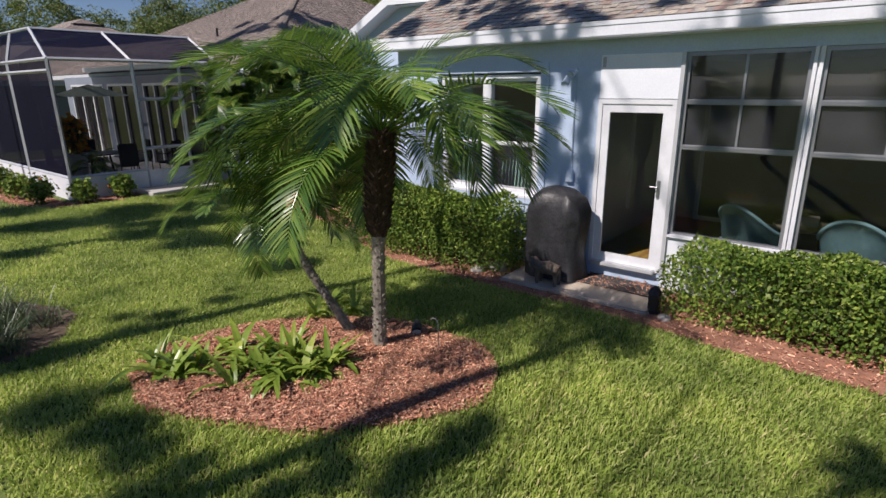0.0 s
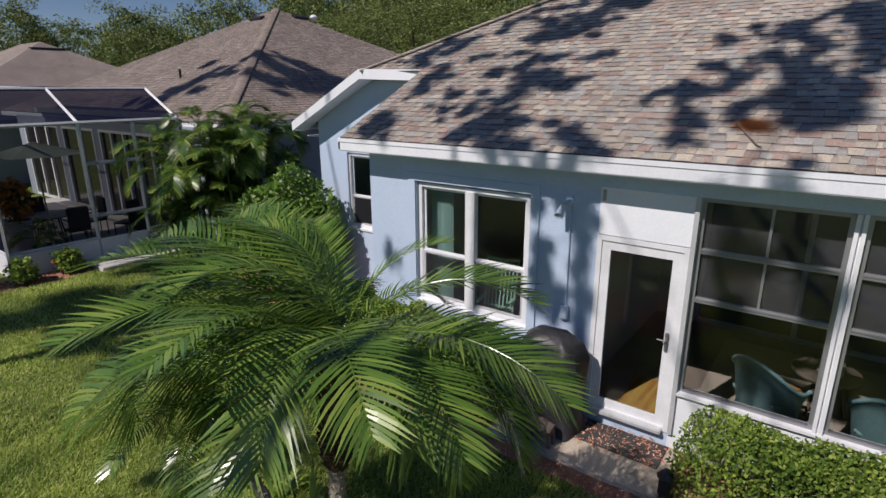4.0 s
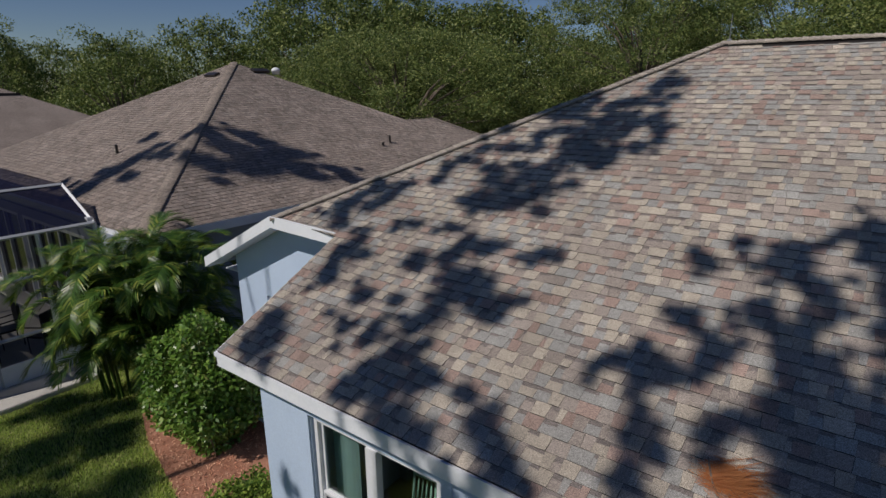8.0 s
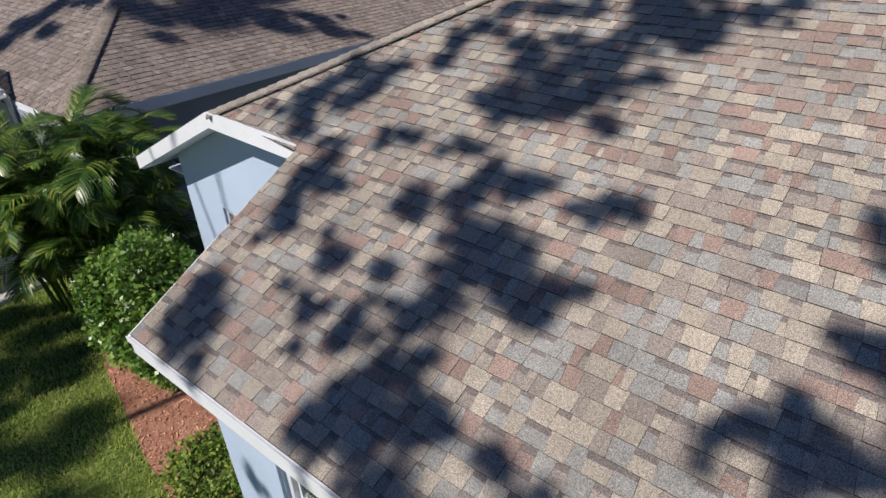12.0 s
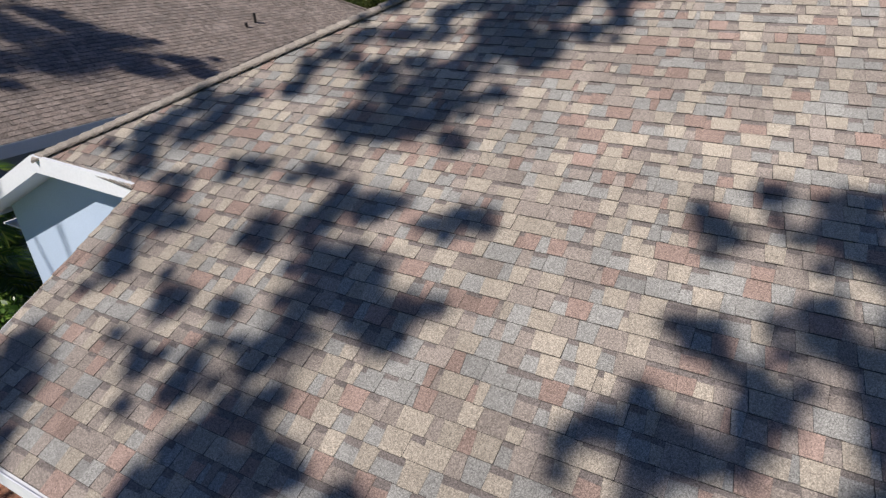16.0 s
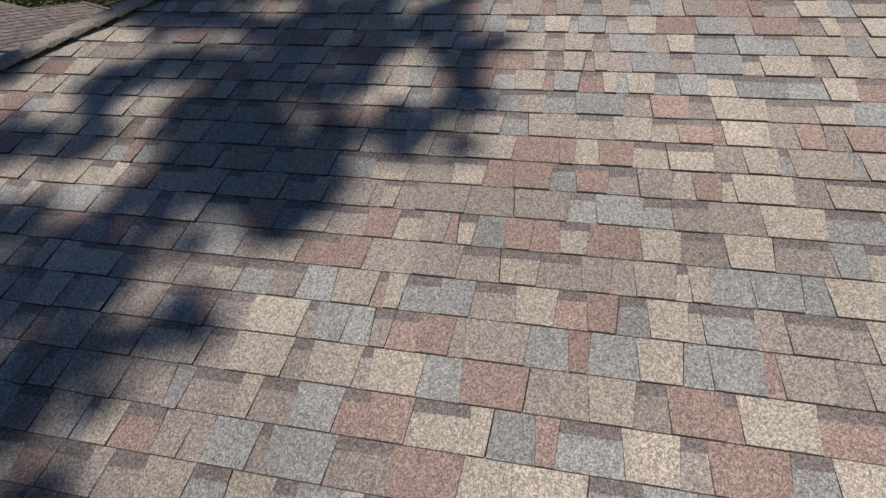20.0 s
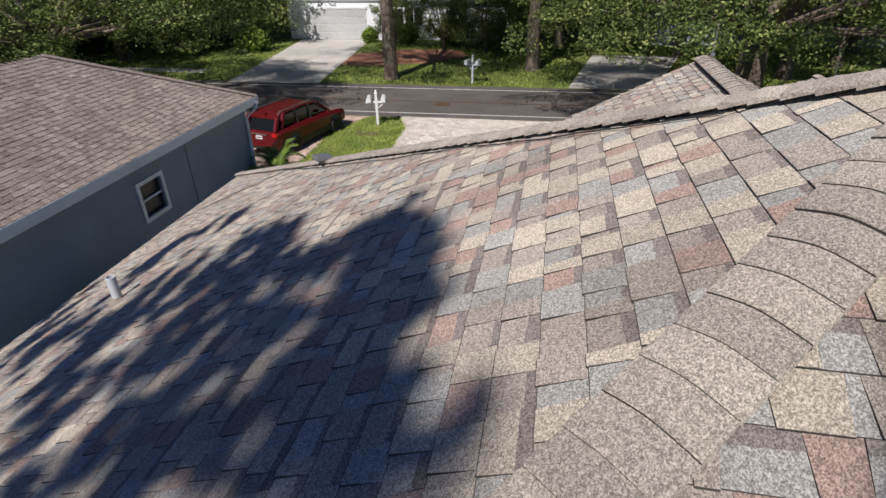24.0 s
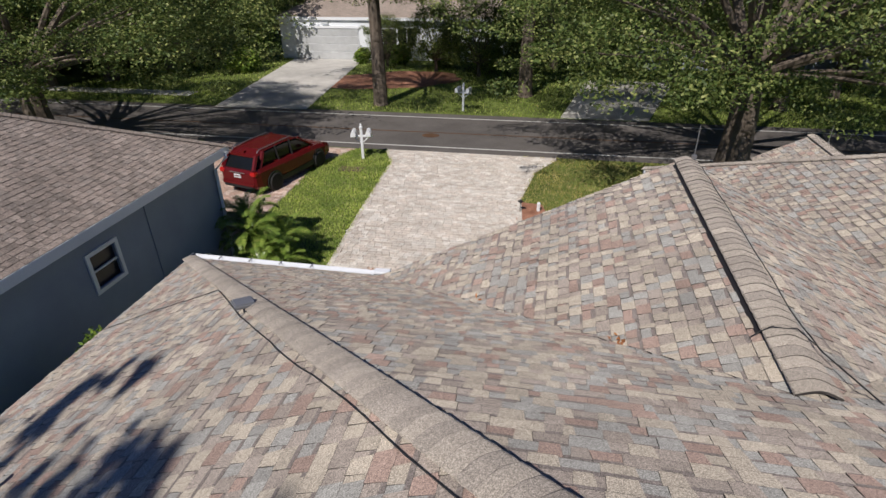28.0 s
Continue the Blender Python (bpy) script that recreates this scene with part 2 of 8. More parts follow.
M_CONCRETE = surface("concrete", (0.42, 0.37, 0.31), (0.58, 0.53, 0.46), 2.5, 0.9, 70, 0.3, 60, 0.3)
M_TAN_CONCRETE = surface("tan_concrete", (0.50, 0.42, 0.33), (0.66, 0.58, 0.48), 3.0, 0.9, 70, 0.3, 60, 0.3)
M_PALE = surface("pale_concrete", (0.52, 0.50, 0.47), (0.66, 0.64, 0.60), 1.5, 0.9, 60, 0.2, 50, 0.2)
M_ROAD = surface("asphalt", (0.115, 0.105, 0.10), (0.165, 0.152, 0.145), 0.8, 0.9, 90, 0.4, 120, 0.2)
M_BARK = surface("bark", (0.11, 0.085, 0.065), (0.24, 0.20, 0.165), 5, 0.95, 40, 1.0, 25, 0.3, stretch=(1, 1, 0.25))
M_PALM_BARK = surface("palm_bark", (0.19, 0.165, 0.13), (0.40, 0.36, 0.30), 14, 0.95, 60, 0.8, 40, 0.2)
M_FIBRE = surface("palm_fibre", (0.04, 0.025, 0.018), (0.11, 0.07, 0.045), 18, 0.95, 70, 0.9, 60, 0.2, stretch=(1, 1, 0.3))
M_GRASS = leafy("grass_blade", [(0.0, (0.31, 0.45, 0.09)), (0.5, (0.48, 0.60, 0.17)), (0.88, (0.60, 0.69, 0.25)), (1.0, (0.80, 0.73, 0.42))], 0.6, 0.5, 0.3)
M_DRY_GRASS = leafy("dry_grass_blade", [(0.0, (0.34, 0.38, 0.11)), (0.5, (0.50, 0.47, 0.19)), (1.0, (0.64, 0.54, 0.30))], 0.65, 0.45, 0.2)
# oak leaves; also darkens the inside of shrubs in place of shade
M_OAK = leafy("oak_and_inner_leaf", [(0.0, (0.06, 0.105, 0.03)), (0.6, (0.165, 0.225, 0.07)), (1.0, (0.37, 0.41, 0.16))], 0.5, 0.3, 0.3)
M_PALM = leafy("palm_leaflet", [(0.0, (0.07, 0.15, 0.028)), (0.6, (0.14, 0.26, 0.045)), (1.0, (0.26, 0.37, 0.08))], 0.27, 0.28, 0.8)
M_ARECA = leafy("areca_leaflet", [(0.0, (0.04, 0.095, 0.02)), (0.7, (0.09, 0.18, 0.032)), (1.0, (0.32, 0.37, 0.08))], 0.34, 0.25, 0.4)
M_YOUNG_PALM = leafy("young_palm_leaflet", [(0.0, (0.11, 0.19, 0.035)), (0.7, (0.19, 0.30, 0.055)), (1.0, (0.34, 0.40, 0.12))], 0.32, 0.22, 0.5)
M_HEDGE = leafy("hedge_leaf", [(0.0, (0.08, 0.15, 0.03)), (0.6, (0.18, 0.29, 0.05)), (1.0, (0.40, 0.49, 0.11))], 0.55, 0.3, 0.2)
M_HIBISCUS = leafy("hibiscus_leaf", [(0.0, (0.09, 0.19, 0.035)), (0.7, (0.17, 0.31, 0.055)), (1.0, (0.30, 0.42, 0.11))], 0.35, 0.25, 0.5)
M_LILY = leafy("lily_leaf", [(0.0, (0.17, 0.27, 0.04)), (0.6, (0.31, 0.43, 0.08)), (1.0, (0.64, 0.62, 0.16))], 0.35, 0.3, 0.5)
M_LIRIOPE = leafy("liriope_blade", [(0.0, (0.05, 0.085, 0.035)), (0.7, (0.10, 0.15, 0.07)), (1.0, (0.24, 0.27, 0.16))], 0.4, 0.2, 0.5)
M_PINE = leafy("pine_needle", [(0.0, (0.04, 0.07, 0.02)), (1.0, (0.09, 0.12, 0.04))], 0.5, 0.05)
M_FLOWER = plain("orange_flower", (0.75, 0.16, 0.06), 0.6)
M_CROTON = leafy("croton_leaf", [(0.0, (0.72, 0.25, 0.02)), (0.7, (0.80, 0.40, 0.04)), (1.0, (0.30, 0.26, 0.04))], 0.4, 0.4)
M_RUST_NEEDLE = leafy("dead_needle", [(0.0, (0.42, 0.15, 0.06)), (1.0, (0.62, 0.27, 0.12))], 0.7, 0.1)

# ---- mesh helpers ----


def link(name, verts, faces, mats, parent=None, label="", smooth=False, face_mats=None):
    me = bpy.data.meshes.new(name)
    me.from_pydata(verts, [], faces)
    for m in mats if isinstance(mats, (list, tuple)) else [mats]:
        me.materials.append(m)
    if face_mats is not None:
        me.polygons.foreach_set("material_index", np.asarray(face_mats, np.int32))
    if smooth:
        me.polygons.foreach_set("use_smooth", np.ones(len(me.polygons), bool))
    ob = new(name, me)
    if parent:
        ob.parent = parent
    if label:
        ob["label"] = label
    return ob


def part(name, bm, material, parent, label="", smooth=False):
    """One bmesh as one mesh object under a thing or a part."""
    me = bpy.data.meshes.new(name)
    bm.to_mesh(me)
    bm.free()
    me.materials.append(material)
    if smooth:
        me.polygons.foreach_set("use_smooth", np.ones(len(me.polygons), bool))
    ob = new(name, me)
    if parent:
        ob.parent = parent
    if label:
        ob["label"] = label
    return ob


def box(x0, y0, z0, x1, y1, z1, bevel=0.0, bm=None):
    own = bm is None
    bm = bm or bmesh.new()
    made = bmesh.ops.create_cube(bm, size=1.0)["verts"]
    for v in made:
        v.co = Vector(((x0 + x1) / 2 + v.co.x * (x1 - x0), (y0 + y1) / 2 + v.co.y * (y1 - y0), (z0 + z1) / 2 + v.co.z * (z1 - z0)))
    if bevel and own:
        bmesh.ops.bevel(bm, geom=bm.edges[:], offset=bevel, segments=2, affect="EDGES", clamp_overlap=True)
    return bm


def tube(points, radii, sides=8, caps=True, bm=None):
    """A round tube along a line of points."""
    bm = bm or bmesh.new()
    pts = [Vector(p) for p in points]
    rings = []
    for i, p in enumerate(pts):
        d = (pts[min(i + 1, len(pts) - 1)] - pts[max(i - 1, 0)]).normalized()
        a = d.cross(Vector((0, 0, 1)) if abs(d.z) < 0.9 else Vector((1, 0, 0))).normalized()
        b = d.cross(a)
        r = radii[i] if isinstance(radii, (list, tuple)) else radii
        rings.append([bm.verts.new(p + r * (math.cos(2 * math.pi * k / sides) * a + math.sin(2 * math.pi * k / sides) * b)) for k in range(sides)])
    for r0, r1 in zip(rings, rings[1:]):
        for k in range(sides):
            bm.faces.new((r0[k], r0[(k + 1) % sides], r1[(k + 1) % sides], r1[k]))
    if caps:
        bm.faces.new(rings[0])
        bm.faces.new(rings[-1][::-1])
    return bm


def lathe(profile, sides=20, at=(0, 0, 0), bm=None):
    """A turned body from (radius, height) pairs."""
    bm = bm or bmesh.new()
    rings = [[bm.verts.new((at[0] + r * math.cos(2 * math.pi * k / sides), at[1] + r * math.sin(2 * math.pi * k / sides), at[2] + z)) for k in range(sides)] for r, z in profile]
    for r0, r1 in zip(rings, rings[1:]):
        for k in range(sides):
            bm.faces.new((r0[k], r0[(k + 1) % sides], r1[(k + 1) % sides], r1[k]))
    bm.faces.new(rings[0][::-1])
    bm.faces.new(rings[-1])
    return bm


def empty(name, at, label, category, group="", kind=""):
    ob = new(name)
    ob.location = at
    ob.empty_display_size = 0.2
    return tagged(ob, label, category, group, kind)


def structure(ob, label="", category=""):
    return tagged(ob, label, category, "", "structure")


def quads(name, corners, mats, parent=None, label="", smooth=False):
    """Loose four-cornered leaves from an array of shape (n, 4, 3)."""
    n = len(corners)
    me = bpy.data.meshes.new(name)
    me.vertices.add(4 * n)
    me.vertices.foreach_set("co", corners.astype(np.float32).ravel())
    me.loops.add(4 * n)
    me.loops.foreach_set("vertex_index", np.arange(4 * n, dtype=np.int32))
    me.polygons.add(n)
    me.polygons.foreach_set("loop_start", np.arange(0, 4 * n, 4, dtype=np.int32))
    me.update(calc_edges=True)
    me.validate()
    me.materials.append(mats)
    ob = new(name, me)
    if parent:
        ob.parent = parent
    if label:
        ob["label"] = label
    return ob


def leaf_quads(centres, length, width, rng, up=0.3, droop=0.0):
    """A small pointed leaf at each centre, turned at random, with its face leaning to the sky."""
    n = len(centres)
    d = rng.normal(size=(n, 3))
    d[:, 2] -= droop
    d /= np.linalg.norm(d, axis=1)[:, None]
    nrm = rng.normal(size=(n, 3)) + [0, 0, up * 3]
    side = np.cross(d, nrm)
    side /= np.linalg.norm(side, axis=1)[:, None] + 1e-9
    ln = length * rng.uniform(0.7, 1.3, (n, 1))
    wd = width * rng.uniform(0.7, 1.3, (n, 1))
    return np.stack([centres - d * ln / 2, centres + side * wd / 2 - d * ln * 0.05, centres + d * ln / 2, centres - side * wd / 2 - d * ln * 0.05], 1)
# ---- house: walls, roofs ----
GROUND = -0.12
EXPOSE = 0.126                    # weather of one shingle course along the slope
WIDTHS = (0.045, 0.075, 0.09, 0.095, 0.105, 0.12, 0.135, 0.165)
RIDGE_Y, RIDGE_Z, APEX_X = 13.315, 6.4725, -3.315
EAVE_Y = 6.58


def zb(y):
    return 0.5 * y - 0.185


def zl(x):
    return 0.5 * x + 8.13


def zf(y):
    return 13.13 - 0.5 * y


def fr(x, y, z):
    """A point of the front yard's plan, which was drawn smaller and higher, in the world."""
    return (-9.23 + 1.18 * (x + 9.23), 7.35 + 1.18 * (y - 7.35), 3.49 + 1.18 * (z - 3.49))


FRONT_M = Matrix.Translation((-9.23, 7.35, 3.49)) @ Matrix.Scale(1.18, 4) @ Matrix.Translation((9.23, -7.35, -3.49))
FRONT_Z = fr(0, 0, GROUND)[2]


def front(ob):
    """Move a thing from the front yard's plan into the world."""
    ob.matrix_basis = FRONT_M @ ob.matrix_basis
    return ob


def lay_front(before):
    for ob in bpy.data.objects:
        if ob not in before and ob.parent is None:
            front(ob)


def walls(name, spans, label, mat=M_STUCCO, thick=None):
    """A wall of butted blocks; spans of (x0, y0, z0, x1, y1, z1)."""
    bm = bmesh.new()
    for s in spans:
        box(*s, bm=bm)
    return structure(part(name, bm, mat, None), label, "wall")


# back wall with its window and door openings; the porch front lies to its right
walls("wall_south", [(-6.46, 6.9, -0.3, -5.60, 7.1, 2.98), (-5.60, 6.9, -0.3, -3.86, 7.1, 0.86), (-5.60, 6.9, 2.56, -3.86, 7.1, 2.98),
                     (-3.86, 6.9, -0.3, -3.02, 7.1, 2.98), (-3.02, 6.9, 2.74, 8.8, 7.1, 2.98), (-3.02, 6.9, -0.3, -2.06, 7.1, 0.10)],
      "pale blue painted stucco back wall of the house")
walls("wall_porch_sill", [(-2.06, 6.9, -0.3, 8.8, 7.1, 0.60)], "low white stucco wall under the porch windows", M_WHITE_STUCCO)
walls("wall_west_return", [(-6.46, 7.1, -0.3, -6.26, 8.8, 2.98)], "pale blue stucco return wall at the house corner")
bm = bmesh.new()
for x0, x1, z0, z1 in ((-9.72, -8.93, -0.3, 2.9), (-8.93, -8.26, -0.3, 1.05), (-8.93, -8.26, 2.55, 2.9), (-8.26, -6.26, -0.3, 2.9)):
    box(x0, 8.8, z0, x1, 9.0, z1, bm=bm)
f = [bm.verts.new((x, y, z)) for y in (8.8, 9.0) for x, z in ((-9.72, 2.9), (-6.26, 2.9), (-6.26, 3.95), (-8.2, 3.93), (-9.72, 3.16))]
bm.faces.new(f[:5])
bm.faces.new(f[:4:-1])
for k in range(5):
    bm.faces.new((f[k], f[5 + k], f[5 + (k + 1) % 5], f[(k + 1) % 5]))
structure(part("wall_gable", bm, M_STUCCO, None), "pale blue stucco half-gable wall behind the corner", "wall")
walls("wall_west", [(-9.72, 9.0, -1.0, -9.52, 19.6, 2.95)], "pale blue stucco side wall of the house")
walls("wall_north", [(-9.72, 19.6, -1.0, -6.4, 19.8, 2.9), (-6.4, 19.6, 1.9, -1.55, 19.8, 2.9), (-1.35, 19.6, -1.0, 8.8, 19.8, 2.9)], "pale blue stucco front wall of the house")
walls("wall_wing", [(-1.55, 20.0, -1.0, -1.35, 25.5, 2.9), (-1.35, 25.3, -1.0, 6.2, 25.5, 2.9), (1.15, 25.5, -1.0, 1.35, 27.4, 2.75), (3.1, 25.5, -1.0, 3.3, 27.4, 2.75)], "pale blue stucco walls of the entry wing")
walls("wall_east", [(8.6, 7.1, -1.0, 8.8, 19.6, 2.95)], "pale blue stucco far side wall of the house")
bm = box(-6.4, 19.65, -0.8, -1.55, 19.72, 1.9)
structure(part("garage_door", bm, M_VINYL, None), "white panelled double garage door", "garage door")

# decks under the shingles
DECK = M_ASPHALT_EDGE


def deck(name, pts, label, thick=0.05, mat=DECK):
    n = len(pts)
    verts = [tuple(p) for p in pts] + [(p[0], p[1], p[2] - thick) for p in pts]
    faces = [tuple(range(n)), tuple(range(2 * n - 1, n - 1, -1))] + [(k, n + k, n + (k + 1) % n, (k + 1) % n) for k in range(n)]
    return structure(link(name, verts, faces, mat), label, "roof")


ROOF_E = 9.2
JOG_Y, JOG_X = 8.45, -6.70
WE, FE = -10.05, 20.05             # side and front eaves
PEAK_X = -8.13
GX, GZ, GY1 = -2.433, 5.2305, 20.27       # garage ridge
gy0 = (13.13 - GZ) * 2
VALX0, VALY = -0.014, 18.218                           # valley between the garage and the wing
VX = GX - (GZ - zf(FE)) * 2          # foot of the valley
roof_back = deck("roof_south", [(JOG_X, EAVE_Y, zb(EAVE_Y)), (ROOF_E, EAVE_Y, zb(EAVE_Y)), (ROOF_E, RIDGE_Y, RIDGE_Z), (APEX_X, RIDGE_Y, RIDGE_Z), (PEAK_X, JOG_Y, zb(JOG_Y)), (JOG_X, JOG_Y, zb(JOG_Y))], "back roof slope of variegated tan, grey and rust asphalt shingles dappled by shade")
roof_west = deck("roof_west", [(PEAK_X, JOG_Y, zl(PEAK_X)), (APEX_X, RIDGE_Y, RIDGE_Z), (WE, FE, zl(WE)), (WE, JOG_Y, zl(WE))], "side roof slope of variegated asphalt shingles with a vent pipe")
roof_front = deck("roof_north", [(WE, FE, zf(FE)), (APEX_X, RIDGE_Y, RIDGE_Z), (ROOF_E, RIDGE_Y, RIDGE_Z), (ROOF_E, VALY, zf(VALY)), (VALX0, VALY, zf(VALY)), (GX, gy0, GZ), (VX, FE, zf(FE))], "front roof slope of grey-brown asphalt shingles lit at a slant")
roof_gw = deck("roof_garage_west", [(VX, FE, zf(FE)), (GX, gy0, GZ), (GX, GY1, GZ)], "garage roof slope of variegated asphalt shingles")
roof_ge = deck("roof_garage_east", [(GX, gy0, GZ), (VALX0, VALY, GZ - (VALX0 - GX) * 0.5), (VALX0, GY1, GZ - (VALX0 - GX) * 0.5), (GX, GY1, GZ)], "far garage roof slope of variegated asphalt shingles")
EX, EN, EZ = -1.926, 25.85, 3.065          # corner of the wing beyond the garage
VALX = VALX0
roof_entry = deck("roof_wing_west", [(EX, GY1, EZ), (EX, EN, EZ), (EX + 5.5, EN - 5.5, EZ + 2.75), (EX + 5.5, 18.204 - EX - 5.5, EZ + 2.75), (VALX, VALY, EZ + 0.956), (VALX, GY1, EZ + 0.956)], "wing roof slope of variegated asphalt shingles behind the garage ridge")
deck("roof_wing_north", [(EX, EN, EZ), (6.5, EN, EZ), (6.5, EN - 5.5, EZ + 2.75), (EX + 5.5, EN - 5.5, EZ + 2.75)], "wing roof slope of shingles facing the street", mat=M_TAB)
roof_pw = deck("roof_porch_west", [(0.95, 25.7, 2.83), (0.95, 27.7, 2.83), (2.216, 27.7, 3.49), (2.216, 24.6, 3.49)], "small entry gable slope of asphalt shingles")
deck("roof_porch_east", [(2.216, 24.6, 3.49), (2.216, 27.7, 3.49), (3.48, 27.7, 2.83), (3.48, 25.7, 2.83)], "small entry gable slope facing east", mat=M_TAB)

tab_meshes = {}


def tab_mesh(w, blend, d0, d1, low, band):
    """One tab: its sides lean by d0 and d1, it lies low or is laminated proud, and low ones carry a dark head band."""
    key = (w, blend, d0, d1, low, band)
    if key not in tab_meshes:
        h, e = (0.006 if low else 0.011), EXPOSE
        c = e * (0.74 if band else 1.0)
        v = [(0, 0, 0), (w, 0, 0), (w + d1, e, 0), (d0, e, 0), (0, 0, h), (w, 0, h), (w + d1 * c / e, c, h + (0.004 - h) * c / e), (d0 * c / e, c * 0.97, h + (0.004 - h) * c / e), (w + d1, e + 0.004, 0.004), (d0, e + 0.004, 0.004), (0, 0.0024, h), (w, 0.0024, h)]
        me = bpy.data.meshes.new("shingle")
        me.from_pydata(v, [], [(10, 11, 6, 7), (0, 1, 5, 4), (7, 6, 8, 9), (1, 2, 8, 6, 11, 5), (3, 0, 4, 10, 7, 9), (4, 5, 11, 10)])
        for m in (M_TABS_ONE[blend], M_ASPHALT_EDGE, M_BAND):
            me.materials.append(m)
        me.polygons.foreach_set("material_index", np.array([0, 1, 2 if band else 0, 1, 1, 1], np.int32))
        tab_meshes[key] = me
    return tab_meshes[key]


def shingles(roof, origin, u, v, lo, hi, top, mats, seed, single=None, expose=EXPOSE, wide=1.0, rise=1.0):
    """Courses of laminated tabs on a slope. lo and hi give the ends of a course at height s up the slope; single: (u0, u1, s0, s1) built as pieces."""
    rng = random.Random(seed)
    o, u, v = Vector(origin), Vector(u).normalized(), Vector(v).normalized()
    n = u.cross(v)
    if n.z < 0:
        n = -n
    verts, faces, fm = [], [], []
    blended = len(mats) == 4
    kinds = list(range(len(mats)))
    edge, dark = len(mats), len(mats) + 1
    s = 0.0
    while s < top:
        s1 = min(s + expose, top)
        a0, a1, b0, b1 = lo(s), lo(s1), hi(s), hi(s1)
        x = min(a0, a1) - rng.random() * 0.15
        end = max(b0, b1)
        count = rng.randint(0, 7)
        while x < end:
            count += 1
            low = count % 2 == 0
            w = rng.choice(WIDTHS) * wide
            blend = rng.choices(kinds, (LOW_ODDS if low else RAISED_ODDS) if blended else None)[0]
            band = blended and rng.random() < (0.7 if low else 0.15)
            d0, d1 = (0.009, -0.009) if low else (-0.009, 0.009)
            joint = 0.0035 if count % 9 == 0 else 0.0012
            l0, l1, r0, r1 = max(x, a0), max(x + d0, a1), min(x + w - joint, b0), min(x + w + d1 - joint, b1)
            whole = l0 == x and l1 == x + d0 and r0 == x + w - joint and r1 == x + w + d1 - joint and s1 - s > expose * 0.99
            if whole and single and single[0] < x < single[1] and single[2] < s < single[3]:
                ob = new("shingle", tab_mesh(w - joint, blend, d0, d1, low, band))
                ob.parent = roof
                ob.matrix_basis = Matrix(((u.x, v.x, n.x, 0), (u.y, v.y, n.y, 0), (u.z, v.z, n.z, 0), (0, 0, 0, 1)))
                ob.location = o + x * u + s * v + n * (0.001 + rng.random() * 0.002)
            elif r0 - l0 > 0.004 or r1 - l1 > 0.004:
                r0, r1 = max(r0, l0 + 0.001), max(r1, l1 + 0.001)
                h, k = (rng.choice((0.005, 0.007)) if low else rng.choice((0.010, 0.012))) * rise, len(verts)
                drop = 0.0 if low else rng.choice((0.0, 0.0, 0.004))
                c = rng.uniform(0.66, 0.82) if band else 1.0
                ck = min(1.0, c + rng.uniform(-0.06, 0.06)) if band else 1.0
                for (p, q, z) in ((l0, s - drop, 0), (r0, s - drop, 0), (r1, s1, 0), (l1, s1, 0), (l0, s - drop, h), (r0, s - drop, h),
                                  (r0 + (r1 - r0) * c, s + (s1 - s) * c, h + (0.004 - h) * c), (l0 + (l1 - l0) * ck, s + (s1 - s) * ck, h + (0.004 - h) * ck), (r1, s1 + 0.004, 0.004), (l1, s1 + 0.004, 0.004), (l0, s - drop + 0.0024, h), (r0, s - drop + 0.0024, h)):
                    verts.append(o + p * u + q * v + (z + 0.001) * n)
                faces += [(k + 10, k + 11, k + 6, k + 7), (k, k + 1, k + 5, k + 4), (k + 4, k + 5, k + 11, k + 10), (k + 1, k + 2, k + 8, k + 6, k + 11, k + 5), (k + 3, k, k + 4, k + 10, k + 7, k + 9)]
                fm += [blend, edge, edge, edge, edge]
                if band:
                    faces.append((k + 7, k + 6, k + 8, k + 9))
                    fm.append(dark)
            x += w
        s += expose
    ob = link("shingles", verts, faces, list(mats) + [M_ASPHALT_EDGE, M_BAND], roof, "courses of laminated asphalt shingles", face_mats=fm)
    ob["kind"] = "stuff"
    return ob


SL = math.sqrt(1.25)              # slope length for each metre of run


